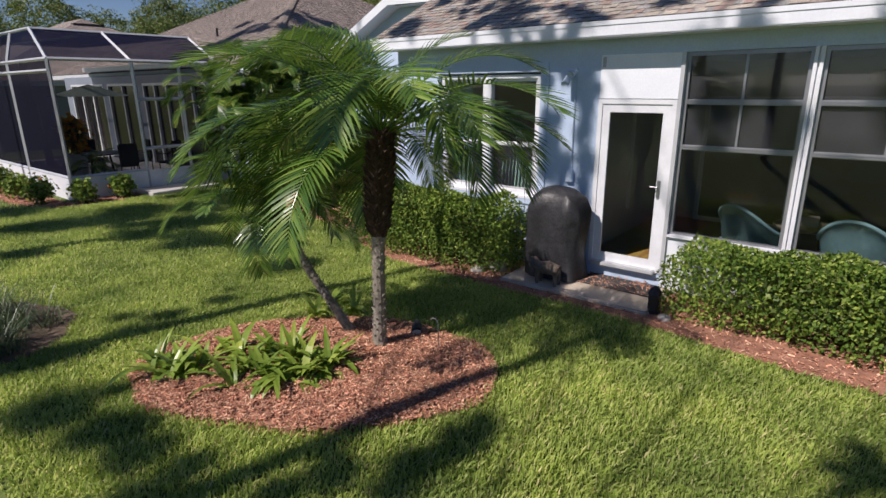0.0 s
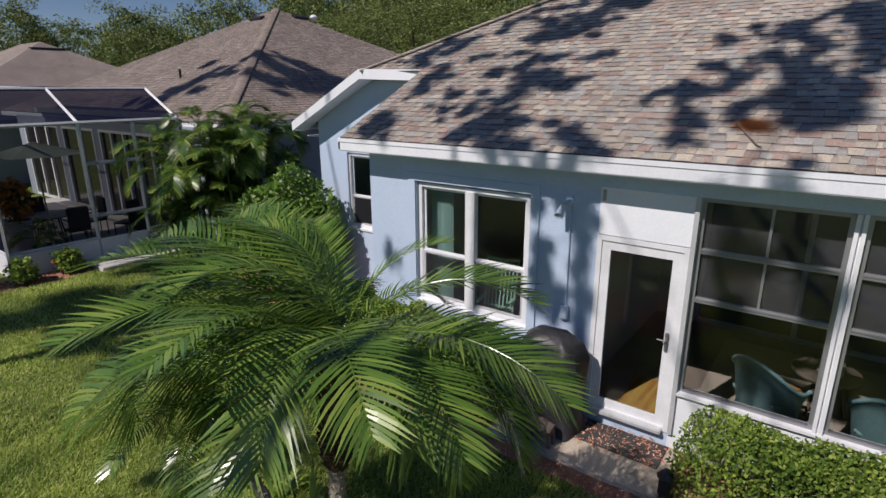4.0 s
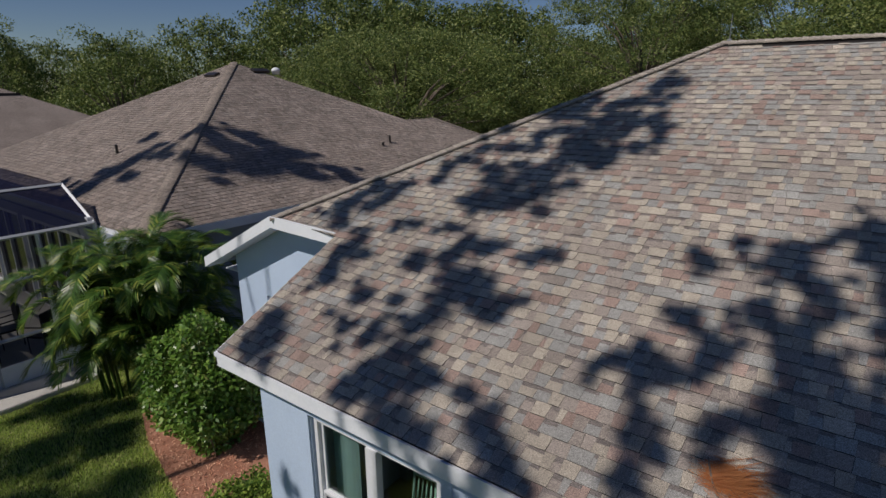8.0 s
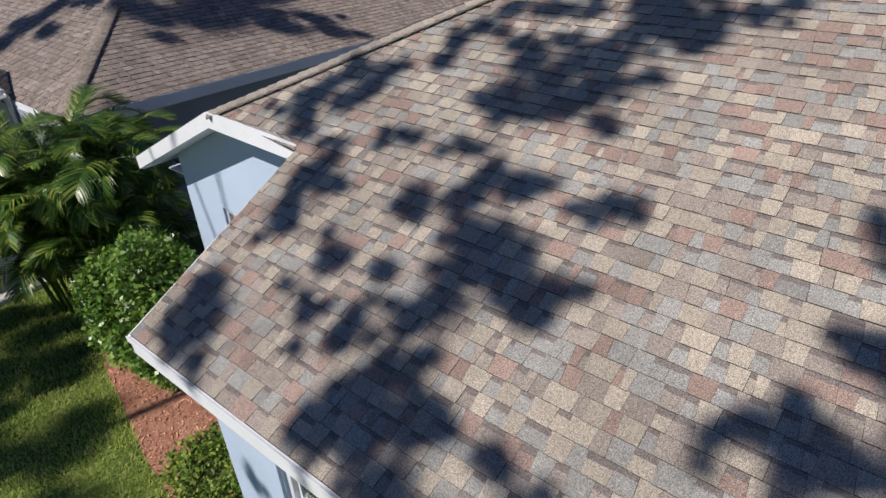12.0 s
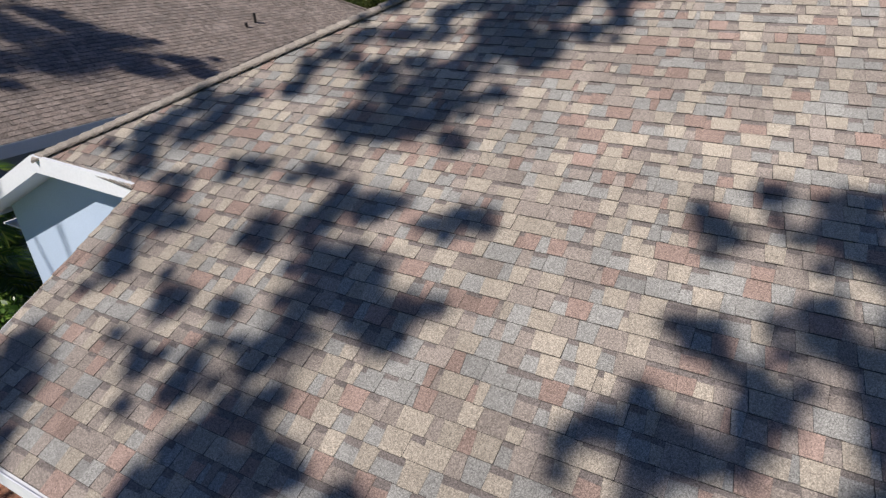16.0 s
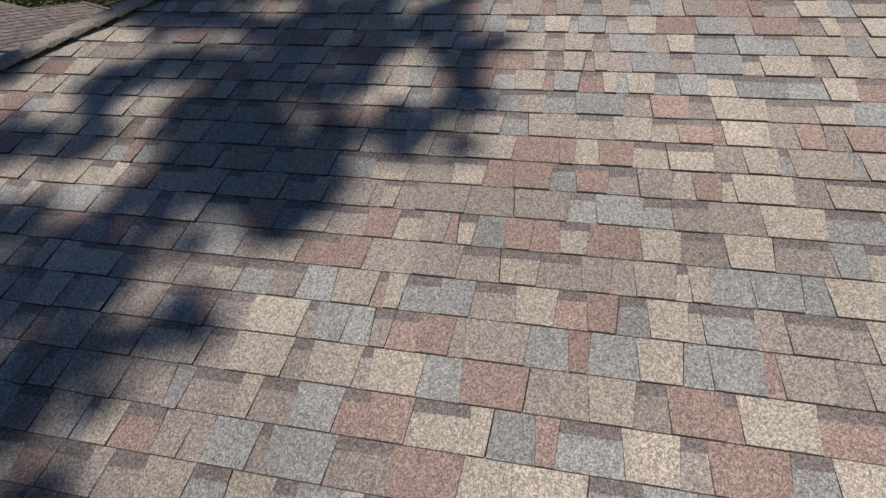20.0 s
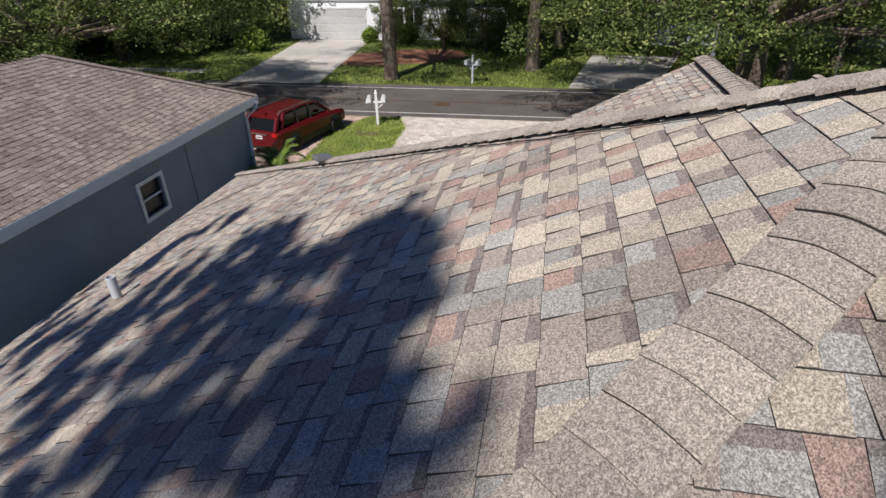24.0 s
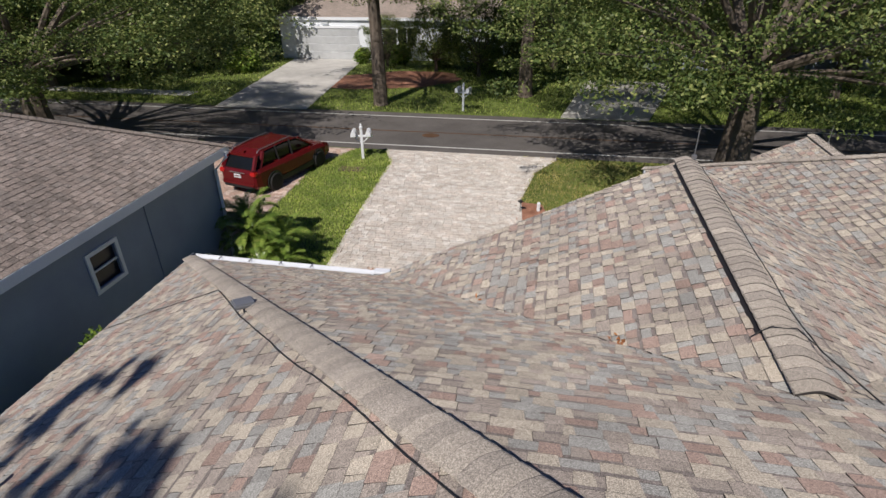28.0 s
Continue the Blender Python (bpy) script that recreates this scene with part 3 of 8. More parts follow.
def caps(roof, p, q, na, nb, lift=0.010, half=0.115, step=0.115, name="ridge_cap", mat=M_CAP, body=0.013):
    """Overlapping bent cap shingles from p up to q, over the slopes with normals na and nb."""
    p, q, na, nb = Vector(p), Vector(q), Vector(na).normalized(), Vector(nb).normalized()
    d = (q - p).normalized()
    z = (na + nb - (na + nb).dot(d) * d).normalized()
    y = z.cross(d)
    k = abs(na.dot(y) / na.dot(z))
    sec = []
    for i in range(-4, 5):
        t = i / 4 * half
        sec.append((t, -k * (math.sqrt(t * t + 0.05 ** 2) - 0.05) + lift))
    length = step * 1.35
    rows = [(0.0, body), (0.012, body + 0.004), (length, 0.004)]
    verts = [(a, b, c + h) for a, h in rows for b, c in sec]
    verts += [(0.0, b, c - 0.008) for b, c in sec]
    m = len(sec)
    faces = [(r * m + i, r * m + i + 1, (r + 1) * m + i + 1, (r + 1) * m + i) for r in range(2) for i in range(m - 1)]
    faces += [(3 * m + i, 3 * m + i + 1, i + 1, i) for i in range(m - 1)]
    faces += [(0, m, 2 * m, 3 * m), (m - 1, 4 * m - 1, 3 * m - 1, 2 * m - 1)]
    me = bpy.data.meshes.new(name)
    me.from_pydata(verts, [], faces)
    me.materials.append(mat)
    me.materials.append(M_ASPHALT_EDGE if mat is M_CAP else mat)
    me.polygons.foreach_set("material_index", np.array([0] * (2 * (m - 1)) + [1] * (m - 1) + [0, 0], np.int32))
    me.polygons.foreach_set("use_smooth", np.array([True] * (2 * (m - 1)) + [False] * (m + 1), bool))
    rng = random.Random(len(name) + int(100 * p.x))
    count = int((q - p).length / step)
    for i in range(count):
        ob = new(name, me)
        ob.parent = roof
        w = y + d * rng.uniform(-0.03, 0.03)
        w.normalize()
        zz = d.cross(w)
        c = p + d * (i * step) + z * rng.uniform(0, 0.004)
        ob.matrix_basis = Matrix(((d.x, w.x, zz.x, c.x), (d.y, w.y, zz.y, c.y), (d.z, w.z, zz.z, c.z), (0, 0, 0, 1)))


NB, NW, NF, NE = (0, -0.5, 1), (-0.5, 0, 1), (0, 0.5, 1), (0.5, 0, 1)
jog_s = (JOG_Y - EAVE_Y) * SL


def fascia(name, pts, height, thick, out, label):
    """A painted board along eaves or rakes: below the given line, thick towards -out."""
    bm = bmesh.new()
    o = Vector(out) * thick
    for a, b in zip(pts, pts[1:]):
        a, b, dn = Vector(a), Vector(b), Vector((0, 0, -height))
        vs = [bm.verts.new(p) for p in (a, b, b + dn, a + dn, a - o, b - o, b + dn - o, a + dn - o)]
        for f in ((0, 1, 2, 3), (7, 6, 5, 4), (0, 4, 5, 1), (1, 5, 6, 2), (2, 6, 7, 3), (3, 7, 4, 0)):
            bm.faces.new([vs[i] for i in f])
    return structure(part(name, bm, M_TRIM, None), label, "fascia")


ez = zb(EAVE_Y)
fascia("trim_eave_south", [(JOG_X - 0.02, EAVE_Y - 0.02, ez - 0.012), (ROOF_E, EAVE_Y - 0.02, ez - 0.012)], 0.155, 0.03, (0, -1, 0), "white painted fascia board along the back eave")
fascia("trim_drip_south", [(JOG_X - 0.02, EAVE_Y - 0.03, ez - 0.004), (ROOF_E, EAVE_Y - 0.03, ez - 0.004)], 0.05, 0.008, (0, -1, 0), "white metal drip edge under the shingles")
fascia("trim_rake_corner", [(JOG_X - 0.02, EAVE_Y - 0.02, ez - 0.012), (JOG_X - 0.02, JOG_Y, zb(JOG_Y) - 0.012)], 0.15, 0.03, (-1, 0, 0), "white painted rake board at the roof corner")
fascia("trim_gable", [(WE - 0.02, JOG_Y - 0.03, zl(WE - 0.02) + 0.02), (PEAK_X, JOG_Y - 0.03, zl(PEAK_X) + 0.02), (JOG_X - 0.03, JOG_Y - 0.03, zb(JOG_Y) + 0.004)], 0.17, 0.035, (0, -1, 0), "white painted fascia on the half gable")
fascia("trim_eave_west", [(WE - 0.02, JOG_Y, zl(WE - 0.02) - 0.01), (WE - 0.02, FE, zl(WE - 0.02) - 0.01)], 0.15, 0.03, (-1, 0, 0), "white painted fascia along the side eave")
fascia("trim_eave_north", [(WE, FE + 0.02, zf(FE) - 0.01), (VX, FE + 0.02, zf(FE) - 0.01)], 0.14, 0.03, (0, 1, 0), "white fascia along the front eave")
fascia("trim_rake_garage", [(VX, FE + 0.02, zf(FE) - 0.01), (GX, GY1 + 0.02, GZ - 0.01), (VALX, GY1 + 0.02, GZ - (VALX - GX) * 0.5 - 0.01)], 0.15, 0.03, (0, 1, 0), "white rake board on the garage gable")
fascia("trim_wing", [(EX - 0.02, GY1, EZ - 0.01), (EX - 0.02, EN, EZ - 0.01)], 0.15, 0.03, (-1, 0, 0), "white fascia along the wing eave")
fascia("trim_wing_north", [(EX - 0.02, EN + 0.02, EZ - 0.01), (6.5, EN + 0.02, EZ - 0.01)], 0.15, 0.03, (0, 1, 0), "white fascia along the wing's street eave")
for nm, pts in (("soffit_wing", [(EX, GY1, 2.9), (-1.55, GY1, 2.9), (-1.55, EN, 2.9), (EX, EN, 2.9)]), ("soffit_south", [(-6.7, 6.57, 2.945), (9.2, 6.57, 2.945), (9.2, 6.9, 2.945), (-6.7, 6.9, 2.945)]),
                ("soffit_gable", [(WE, 8.45, zl(WE) - 0.13), (PEAK_X, 8.45, zl(PEAK_X) - 0.13), (PEAK_X, 8.8, zl(PEAK_X) - 0.13), (WE, 8.8, zl(WE) - 0.13)]),
                ("soffit_west", [(WE - 0.02, 8.8, 2.83), (-9.7, 8.8, 2.83), (-9.7, FE, 2.83), (WE - 0.02, FE, 2.83)])):
    deck(nm, pts, "white boarded soffit under the eave", 0.02, M_TRIM)
# the slope over the step in the wall
bm = bmesh.new()
f = [bm.verts.new(p) for p in ((PEAK_X, JOG_Y, zl(PEAK_X) - 0.17), (-6.3, JOG_Y, 3.86), (-6.3, 8.8, 3.9), (PEAK_X, 8.8, 3.9))]
bm.faces.new(f)
structure(part("soffit_peak", bm, M_TRIM, None), "white boarded soffit under the gable peak", "soffit")

# gutter on the front eave with its end outlet
gut = empty("gutter", (-9.0, FE + 0.1, zf(FE) - 0.06), "white metal gutter along the front eave with dry leaves", "gutter")
bm = bmesh.new()
prof = [(0, 0), (0, -0.1), (0.05, -0.12), (0.11, -0.07), (0.12, 0.0), (0.105, 0.0), (0.095, -0.06), (0.045, -0.1), (0.012, -0.09), (0.012, 0)]
vs = [[bm.verts.new((x + 9.0, y - 0.06, z + 0.06)) for y, z in prof] for x in (WE + 0.02, VX + 0.12)]
for k in range(len(prof)):
    bm.faces.new((vs[0][k], vs[0][(k + 1) % 10], vs[1][(k + 1) % 10], vs[1][k]))
bm.faces.new(vs[0][::-1])
bm.faces.new(vs[1])
part("channel", bm, M_TRIM, gut)
part("end_box", box(VX + 9.0 - 0.12, -0.06, -0.06, VX + 9.14, 0.08, 0.1, 0.008), M_TRIM, gut)
for k in range(5):
    part("hanger", box(-1.1 + k * 0.55, -0.05, 0.055, -1.08 + k * 0.55, 0.07, 0.065), M_METAL, gut)

# plumbing vent pipe on the side slope
vent = empty("vent_pipe", (-8.274, 14.96, zl(-8.274)), "grey plastic vent pipe standing on the shingles", "vent pipe")
part("pipe", lathe([(0.042, -0.05), (0.042, 0.25), (0.040, 0.252), (0.034, 0.252), (0.034, 0.1)], 18), M_PVC, vent, smooth=False)
part("flashing", lathe([(0.09, -0.05), (0.085, 0.0), (0.05, 0.03), (0.044, 0.045)], 18), M_CAP, vent, "soil-coloured rubber flashing")

# low vent in the hip
hv = empty("roof_vent", (-6.93, 16.78, zf(16.78)), "small dark low-profile vent in the roof hip", "roof vent")
part("hood", box(-0.10, -0.08, 0.0, 0.10, 0.08, 0.05, 0.015), M_RAIL, hv)
hv.rotation_euler = (0.0, 0.12, radians(45))


def cable(name, pts, radius, seed, sag=0.012, label=""):
    """A wire laid over the roof with a slight wander."""
    rng = random.Random(seed)
    out = []
    for a, b in zip(pts, pts[1:]):
        a, b = Vector(a), Vector(b)
        n = max(2, int((b - a).length / 0.22))
        for i in range(n):
            out.append(a.lerp(b, i / n) + Vector((rng.uniform(-sag, sag), rng.uniform(-sag, sag), rng.uniform(0, 0.006))))
    out.append(Vector(pts[-1]))
    ob = part(name, tube(out, radius, 6), M_CABLE, None)
    return tagged(ob, label or "thin black lightning conductor cable lying along the roof", "cable")


def onb(x, y):
    return (x, y, zb(y) + 0.022)


def onw(x, y):
    return (x, y, zl(x) + 0.022)


def onf(x, y):
    return (x, y, zf(y) + 0.022)


cable("cable", [onb(-7.85, 8.62), onb(-6.6, 10.07), onb(-3.3, 13.17)], 0.0035, 3, 0.008)
cable("cable", [onw(-10.0, 17.95), onw(-9.0, 17.88), onw(-7.84, 17.67), onw(-6.92, 16.67), onw(-5.88, 15.63), onw(-5.16, 14.95), onw(-4.56, 14.34), onw(-3.9, 13.72)], 0.0042, 4, 0.008)


def rod(at, h):
    r = empty("lightning_rod", at, "slender metal lightning rod on the roof ridge", "lightning rod", "lightning rods")
    part("shaft", tube([(0, 0, 0.0), (0, 0, h * 0.9), (0, 0, h)], [0.007, 0.006, 0.001], 6), M_METAL, r)
    part("foot", box(-0.03, -0.03, -0.03, 0.03, 0.03, 0.02, 0.005), M_METAL, r)
    return r


rod((APEX_X + 0.1, RIDGE_Y, RIDGE_Z + 0.05), 0.38)
rod((GX + 0.08, GY1 - 0.1, GZ + 0.07), 0.42)
rod((2.35, 27.1, 3.50), 0.46)

# ridge vent on the garage ridge and on the main ridge
for nm, a, b in (("ridge_vent", (GX, gy0 + 0.75, GZ), (GX, GY1 - 0.1, GZ)), ("ridge_vent", (-2.75, RIDGE_Y, RIDGE_Z), (8.5, RIDGE_Y, RIDGE_Z))):
    a, b = Vector(a), Vector(b)
    d = (b - a).normalized()
    s = Vector((d.y, -d.x, 0))
    bm = bmesh.new()
    prof = [(-0.158, -0.070), (-0.158, -0.088), (0.158, -0.088), (0.158, -0.070), (0, 0.012)]
    ends = [[bm.verts.new(e + s * p + Vector((0, 0, q + 0.005))) for p, q in prof] for e in (a, b)]
    for k in range(5):
        bm.faces.new((ends[0][k], ends[0][(k + 1) % 5], ends[1][(k + 1) % 5], ends[1][k]))
    bm.faces.new(ends[0][::-1])
    bm.faces.new(ends[1])
    tagged(part(nm, bm, M_BRONZE, None), "black slotted ridge vent under the cap shingles", "ridge vent")
cable("cable", [(GX + 0.7, gy0 - 0.5, zf(gy0 - 0.5) + 0.03), (GX + 0.4, gy0 + 0.05, zf(gy0 + 0.05) - 0.02), (GX + 0.22, gy0 + 0.6, GZ - 0.05), (GX + 0.2, gy0 + 0.9, GZ - 0.06), (GX + 0.2, GY1 - 0.1, GZ - 0.06)], 0.0055, 6)
cable("cable", [(GX - 0.2, gy0 + 0.72, GZ - 0.07), (GX - 0.08, gy0 + 0.7, GZ + 0.05), (GX + 0.08, gy0 + 0.7, GZ + 0.05), (GX + 0.22, gy0 + 0.68, GZ - 0.06)], 0.0045, 7)
# ---- windows, door, porch ----


def bars(spans, mat, name, parent, label="", bevel=0.0):
    bm = bmesh.new()
    for s in spans:
        box(*s, bm=bm)
    if bevel:
        bmesh.ops.bevel(bm, geom=bm.edges[:], offset=bevel, segments=1, affect="EDGES", clamp_overlap=True)
    return part(name, bm, mat, parent, label)


def rim(x0, z0, x1, z1, y0, y1, w):
    """Four bars round an opening, butted."""
    return [(x0, y0, z0, x0 + w, y1, z1), (x1 - w, y0, z0, x1, y1, z1), (x0 + w, y0, z0, x1 - w, y1, z0 + w), (x0 + w, y0, z1 - w, x1 - w, y1, z1)]


def pane(name, x0, z0, x1, z1, y, mat, parent, label=""):
    ob = part(name, box(x0, y - 0.003, z0, x1, y + 0.003, z1), mat, parent, label)
    ob.visible_shadow = False
    return ob


def sash_window(name, x0, z0, x1, z1, y, lights, label):
    """Single-hung windows side by side in a reveal."""
    w = bars(rim(x0, z0, x1, z1, y + 0.03, y + 0.11, 0.05), M_VINYL, name, None)
    structure(w, label, "window")
    step = (x1 - x0 - 0.1) / lights
    for k in range(lights):
        a, b = x0 + 0.05 + k * step, x0 + 0.05 + (k + 1) * step
        mid = z0 + (z1 - z0) * 0.42
        up = bars(rim(a, mid, b, z1 - 0.05, y + 0.075, y + 0.105, 0.04), M_VINYL, "upper_sash", w)
        pane("pane", a + 0.04, mid + 0.04, b - 0.04, z1 - 0.09, y + 0.09, M_GLASS, up)
        lo = bars(rim(a, z0 + 0.05, b, mid + 0.03, y + 0.04, y + 0.07, 0.045), M_VINYL, "lower_sash", w)
        pane("pane", a + 0.045, z0 + 0.095, b - 0.045, mid - 0.015, y + 0.055, M_GLASS, lo)
        pane("insect_screen", a + 0.02, z0 + 0.07, b - 0.02, mid + 0.01, y + 0.034, M_SCREEN, w)
    part("window_sill", box(x0 - 0.03, y - 0.03, z0 - 0.05, x1 + 0.03, y + 0.12, z0, 0.008), M_TRIM, w)
    return w


sash_window("window_1", -5.58, 0.88, -3.88, 2.54, 6.9, 2, "white vinyl double window with a wide mullion")
bars([(-4.80, 6.905, 0.93, -4.66, 7.0, 2.49)], M_VINYL, "mullion", bpy.data.objects["window_1"])
sash_window("window_2", -8.92, 1.06, -8.27, 2.54, 8.8, 1, "white vinyl single window in the gable wall")

# stucco band round the double window
bm = bmesh.new()
for s in rim(-5.72, 0.76, -3.74, 2.68, 6.875, 6.9, 0.11):
    box(*s, bm=bm)
structure(part("trim_window", bm, M_STUCCO, None), "raised blue stucco band round the window", "trim")

# glazed storm door under a white panel
door = structure(bars(rim(-3.02, 0.10, -2.06, 2.22, 6.88, 7.02, 0.055), M_VINYL, "door_1", None), "white storm door with a full glass panel, shut", "door")
bars(rim(-2.965, 0.15, -2.115, 2.165, 6.895, 6.935, 0.1), M_VINYL, "door_leaf", door, "white aluminium door leaf")
pane("pane", -2.865, 0.25, -2.215, 2.065, 6.915, M_GLASS, door)
part("threshold", box(-2.96, 6.80, 0.085, -2.12, 6.95, 0.14, 0.01), M_ALU, door, "pale metal threshold")
h = part("handle", box(-2.20, 6.868, 1.06, -2.165, 6.895, 1.27, 0.006), M_METAL, door, "brushed metal lever handle")
part("lever", tube([(-2.182, 6.868, 1.19), (-2.182, 6.84, 1.19), (-2.27, 6.835, 1.195)], 0.009, 8), M_METAL, h)
panel = bars([(-3.02, 6.885, 2.225, -2.06, 6.94, 2.74)], M_WHITE_STUCCO, "trim_door_panel", None, bevel=0.006)
structure(panel, "white board panel over the door", "panel")
part("tag", box(-2.995, 6.875, 2.60, -2.955, 6.885, 2.72), M_METAL, panel, "small grey metal tag")
structure(bars([(-2.06, 6.86, 0.10, -2.015, 7.05, 2.74)], M_ALU, "trim_jamb", None), "grooved aluminium jamb beside the door", "trim")

# porch windows: bays between white posts, each with two fixed lights over a lower screen
POSTS = (-2.015, -0.76, 0.58, 1.92, 3.26, 4.6, 5.94, 7.28, 8.62)
for k, (a, b) in enumerate(zip(POSTS, POSTS[1:])):
    a += 0.042 if k else 0.0
    b -= 0.042
    z0 = 0.61
    w = bars(rim(a, z0, b, 2.735, 6.93, 7.0, 0.04), M_RAIL, f"window_{k + 3}", None)
    structure(w, "porch window bay with grey aluminium rails and dark screen", "window")
    for z in (1.66, 2.175):
        bars([(a + 0.04, 6.925, z, b - 0.04, 6.95, z + 0.018), (a + 0.04, 6.925, z + 0.024, b - 0.04, 6.95, z + 0.042), (a + 0.04, 6.945, z - 0.01, b - 0.04, 6.99, z + 0.05)], M_RAIL, "rail", w)
    m = (a + b) / 2
    bars([(m - 0.012, 6.95, 2.225, m + 0.012, 6.98, 2.695), (m - 0.012, 6.95, 1.71, m + 0.012, 6.98, 2.165)], M_RAIL, "mullion", w)
    for z, zz in ((0.65, 1.65), (1.71, 2.165), (2.225, 2.695)):
        if z > 1:
            pane("vinyl_sheet", a + 0.04, z, b - 0.04, zz, 6.975, M_VINYL_SHEET, w, "hazy clear vinyl sheet")
        pane("pane", a + 0.04, z, b - 0.04, zz, 6.962, M_GLASS_DARK, w)
for x in POSTS[1:-1]:
    p = bars([(x - 0.042, 6.875, 0.6, x - 0.01, 7.05, 2.74), (x - 0.01, 6.91, 0.6, x + 0.01, 7.05, 2.74), (x + 0.01, 6.875, 0.6, x + 0.042, 7.05, 2.74)], M_VINYL, "trim_post", None)
    structure(p, "white aluminium post between porch windows", "post")
structure(bars([(-2.015, 6.86, 0.595, 8.62, 6.93, 0.625)], M_VINYL, "trim_sill", None), "white sill under the porch windows", "sill")

# porch room and bedroom behind the glass
M_TILE = surface("floor_tile", (0.30, 0.24, 0.19), (0.40, 0.33, 0.27), 2, 0.5, 40, 0.1)
M_ROOM = surface("room_wall", (0.40, 0.41, 0.41), (0.46, 0.47, 0.47), 1.5, 0.9, 40, 0.1)
M_RUG = surface("striped_rug", (0.30, 0.08, 0.03), (0.60, 0.42, 0.10), 4, 0.95, 50, 0.5, 60, 0.1, stretch=(4, 0.3, 1))
M_CREAM = surface("cream_rug", (0.50, 0.42, 0.33), (0.62, 0.54, 0.44), 1.5, 0.95, 60, 0.5)
M_WICKER = surface("teal_wicker", (0.24, 0.44, 0.46), (0.36, 0.58, 0.58), 30, 0.7, 90, 0.9, 60, 0.15)
M_TEAL = plain("mint_paint", (0.42, 0.70, 0.58), 0.5)
M_MINT = surface("mint_fabric", (0.55, 0.68, 0.62), (0.65, 0.78, 0.72), 8, 0.9, 60, 0.2)
M_CURTAIN = surface("teal_curtain", (0.30, 0.52, 0.50), (0.48, 0.68, 0.65), 6, 0.9, 50, 0.3, stretch=(6, 6, 0.3))
structure(part("floor", box(-6.26, 7.1, -0.1, 8.6, 12.0, 0.08), M_TILE, None), "brown tile floor of the porch room", "floor")
structure(part("ceiling", box(-6.26, 7.1, 2.76, 8.6, 12.0, 2.82), M_ROOM, None), "pale painted ceiling", "ceiling")
bm = bmesh.new()
for s in ((-3.35, 7.1, 0.08, -3.2, 12.0, 2.76), (-3.2, 10.4, 0.08, 8.6, 10.55, 2.76), (-6.26, 11.85, 0.08, -3.35, 12.0, 2.76), (-6.26, 9.0, 0.08, -6.11, 11.85, 2.76)):
    box(*s, bm=bm)
structure(part("wall_inner", bm, M_ROOM, None), "grey painted inner walls of the porch and bedroom", "wall")
sl = structure(bars(rim(-2.6, 0.08, 0.2, 2.2, 10.34, 10.4, 0.07) + [(-1.24, 10.34, 0.15, -1.17, 10.4, 2.13)], M_ALU, "door_2", None), "sliding glass door at the back of the porch", "door")
pane("pane", -2.53, 0.15, -1.24, 2.13, 10.37, M_GLASS_DARK, sl)
pane("pane", -1.17, 0.15, 0.13, 2.13, 10.37, M_GLASS_DARK, sl)
bars([(-3.195, 7.5, 0.5, -3.15, 7.55, 2.3), (-3.195, 8.6, 0.5, -3.15, 8.65, 2.3)], M_ALU, "trim_inner", None)
structure(bpy.data.objects["trim_inner"], "pale frame on the porch side wall", "trim")
rug = part("striped_rug", box(-2.75, 7.2, 0.082, -2.1, 8.0, 0.092), M_RUG, None)
tagged(rug, "small striped red and yellow rug inside the door", "rug")
rug = part("area_rug", box(-2.0, 7.6, 0.082, 1.6, 9.9, 0.094), M_CREAM, None)
tagged(rug, "large cream and brown rug on the porch floor", "rug")


def wicker_chair(at, turn, label):
    """A deep barrel armchair of woven strands."""
    c = empty("wicker_chair", at, label, "chair", "porch chairs")
    c.rotation_euler = (0, 0, radians(turn))
    bm = bmesh.new()
    rows = []
    for j in range(7):
        ring = []
        for i in range(19):
            a = radians(-20 + 220 * i / 18)
            back = max(0.0, math.sin(a)) ** 1.5
            top = 0.56 + 0.32 * back
            r = 0.27 + 0.09 * j / 6
            z = 0.08 + (top - 0.08) * j / 6
            ring.append(bm.verts.new((r * 1.05 * math.cos(a), r * math.sin(a), z)))
        rows.append(ring)
    for r0, r1 in zip(rows, rows[1:]):
        for i in range(18):
            bm.faces.new((r0[i], r0[i + 1], r1[i + 1], r1[i]))
    geom = bmesh.ops.solidify(bm, geom=bm.faces[:], thickness=0.03)
    part("shell", bm, M_WICKER, c, "woven teal strands", True)
    part("seat", box(-0.28, -0.26, 0.36, 0.28, 0.24, 0.44, 0.03), M_WICKER, c)
    part("rim", tube([((0.37) * 1.05 * math.cos(radians(-20 + 220 * i / 18)), 0.37 * math.sin(radians(-20 + 220 * i / 18)), 0.57 + 0.32 * max(0.0, math.sin(radians(-20 + 220 * i / 18))) ** 1.5) for i in range(19)], 0.022, 8), M_WICKER, c, smooth=True)
    for sx in (-0.22, 0.22):
        for sy in (-0.2, 0.2):
            part("leg", tube([(sx, sy, 0.0), (sx * 0.95, sy * 0.95, 0.37)], 0.02, 8), M_WICKER, c)
    part("cushion", box(-0.24, -0.24, 0.44, 0.24, 0.22, 0.50, 0.025), M_RUG, c, "orange seat cushion")
    return c


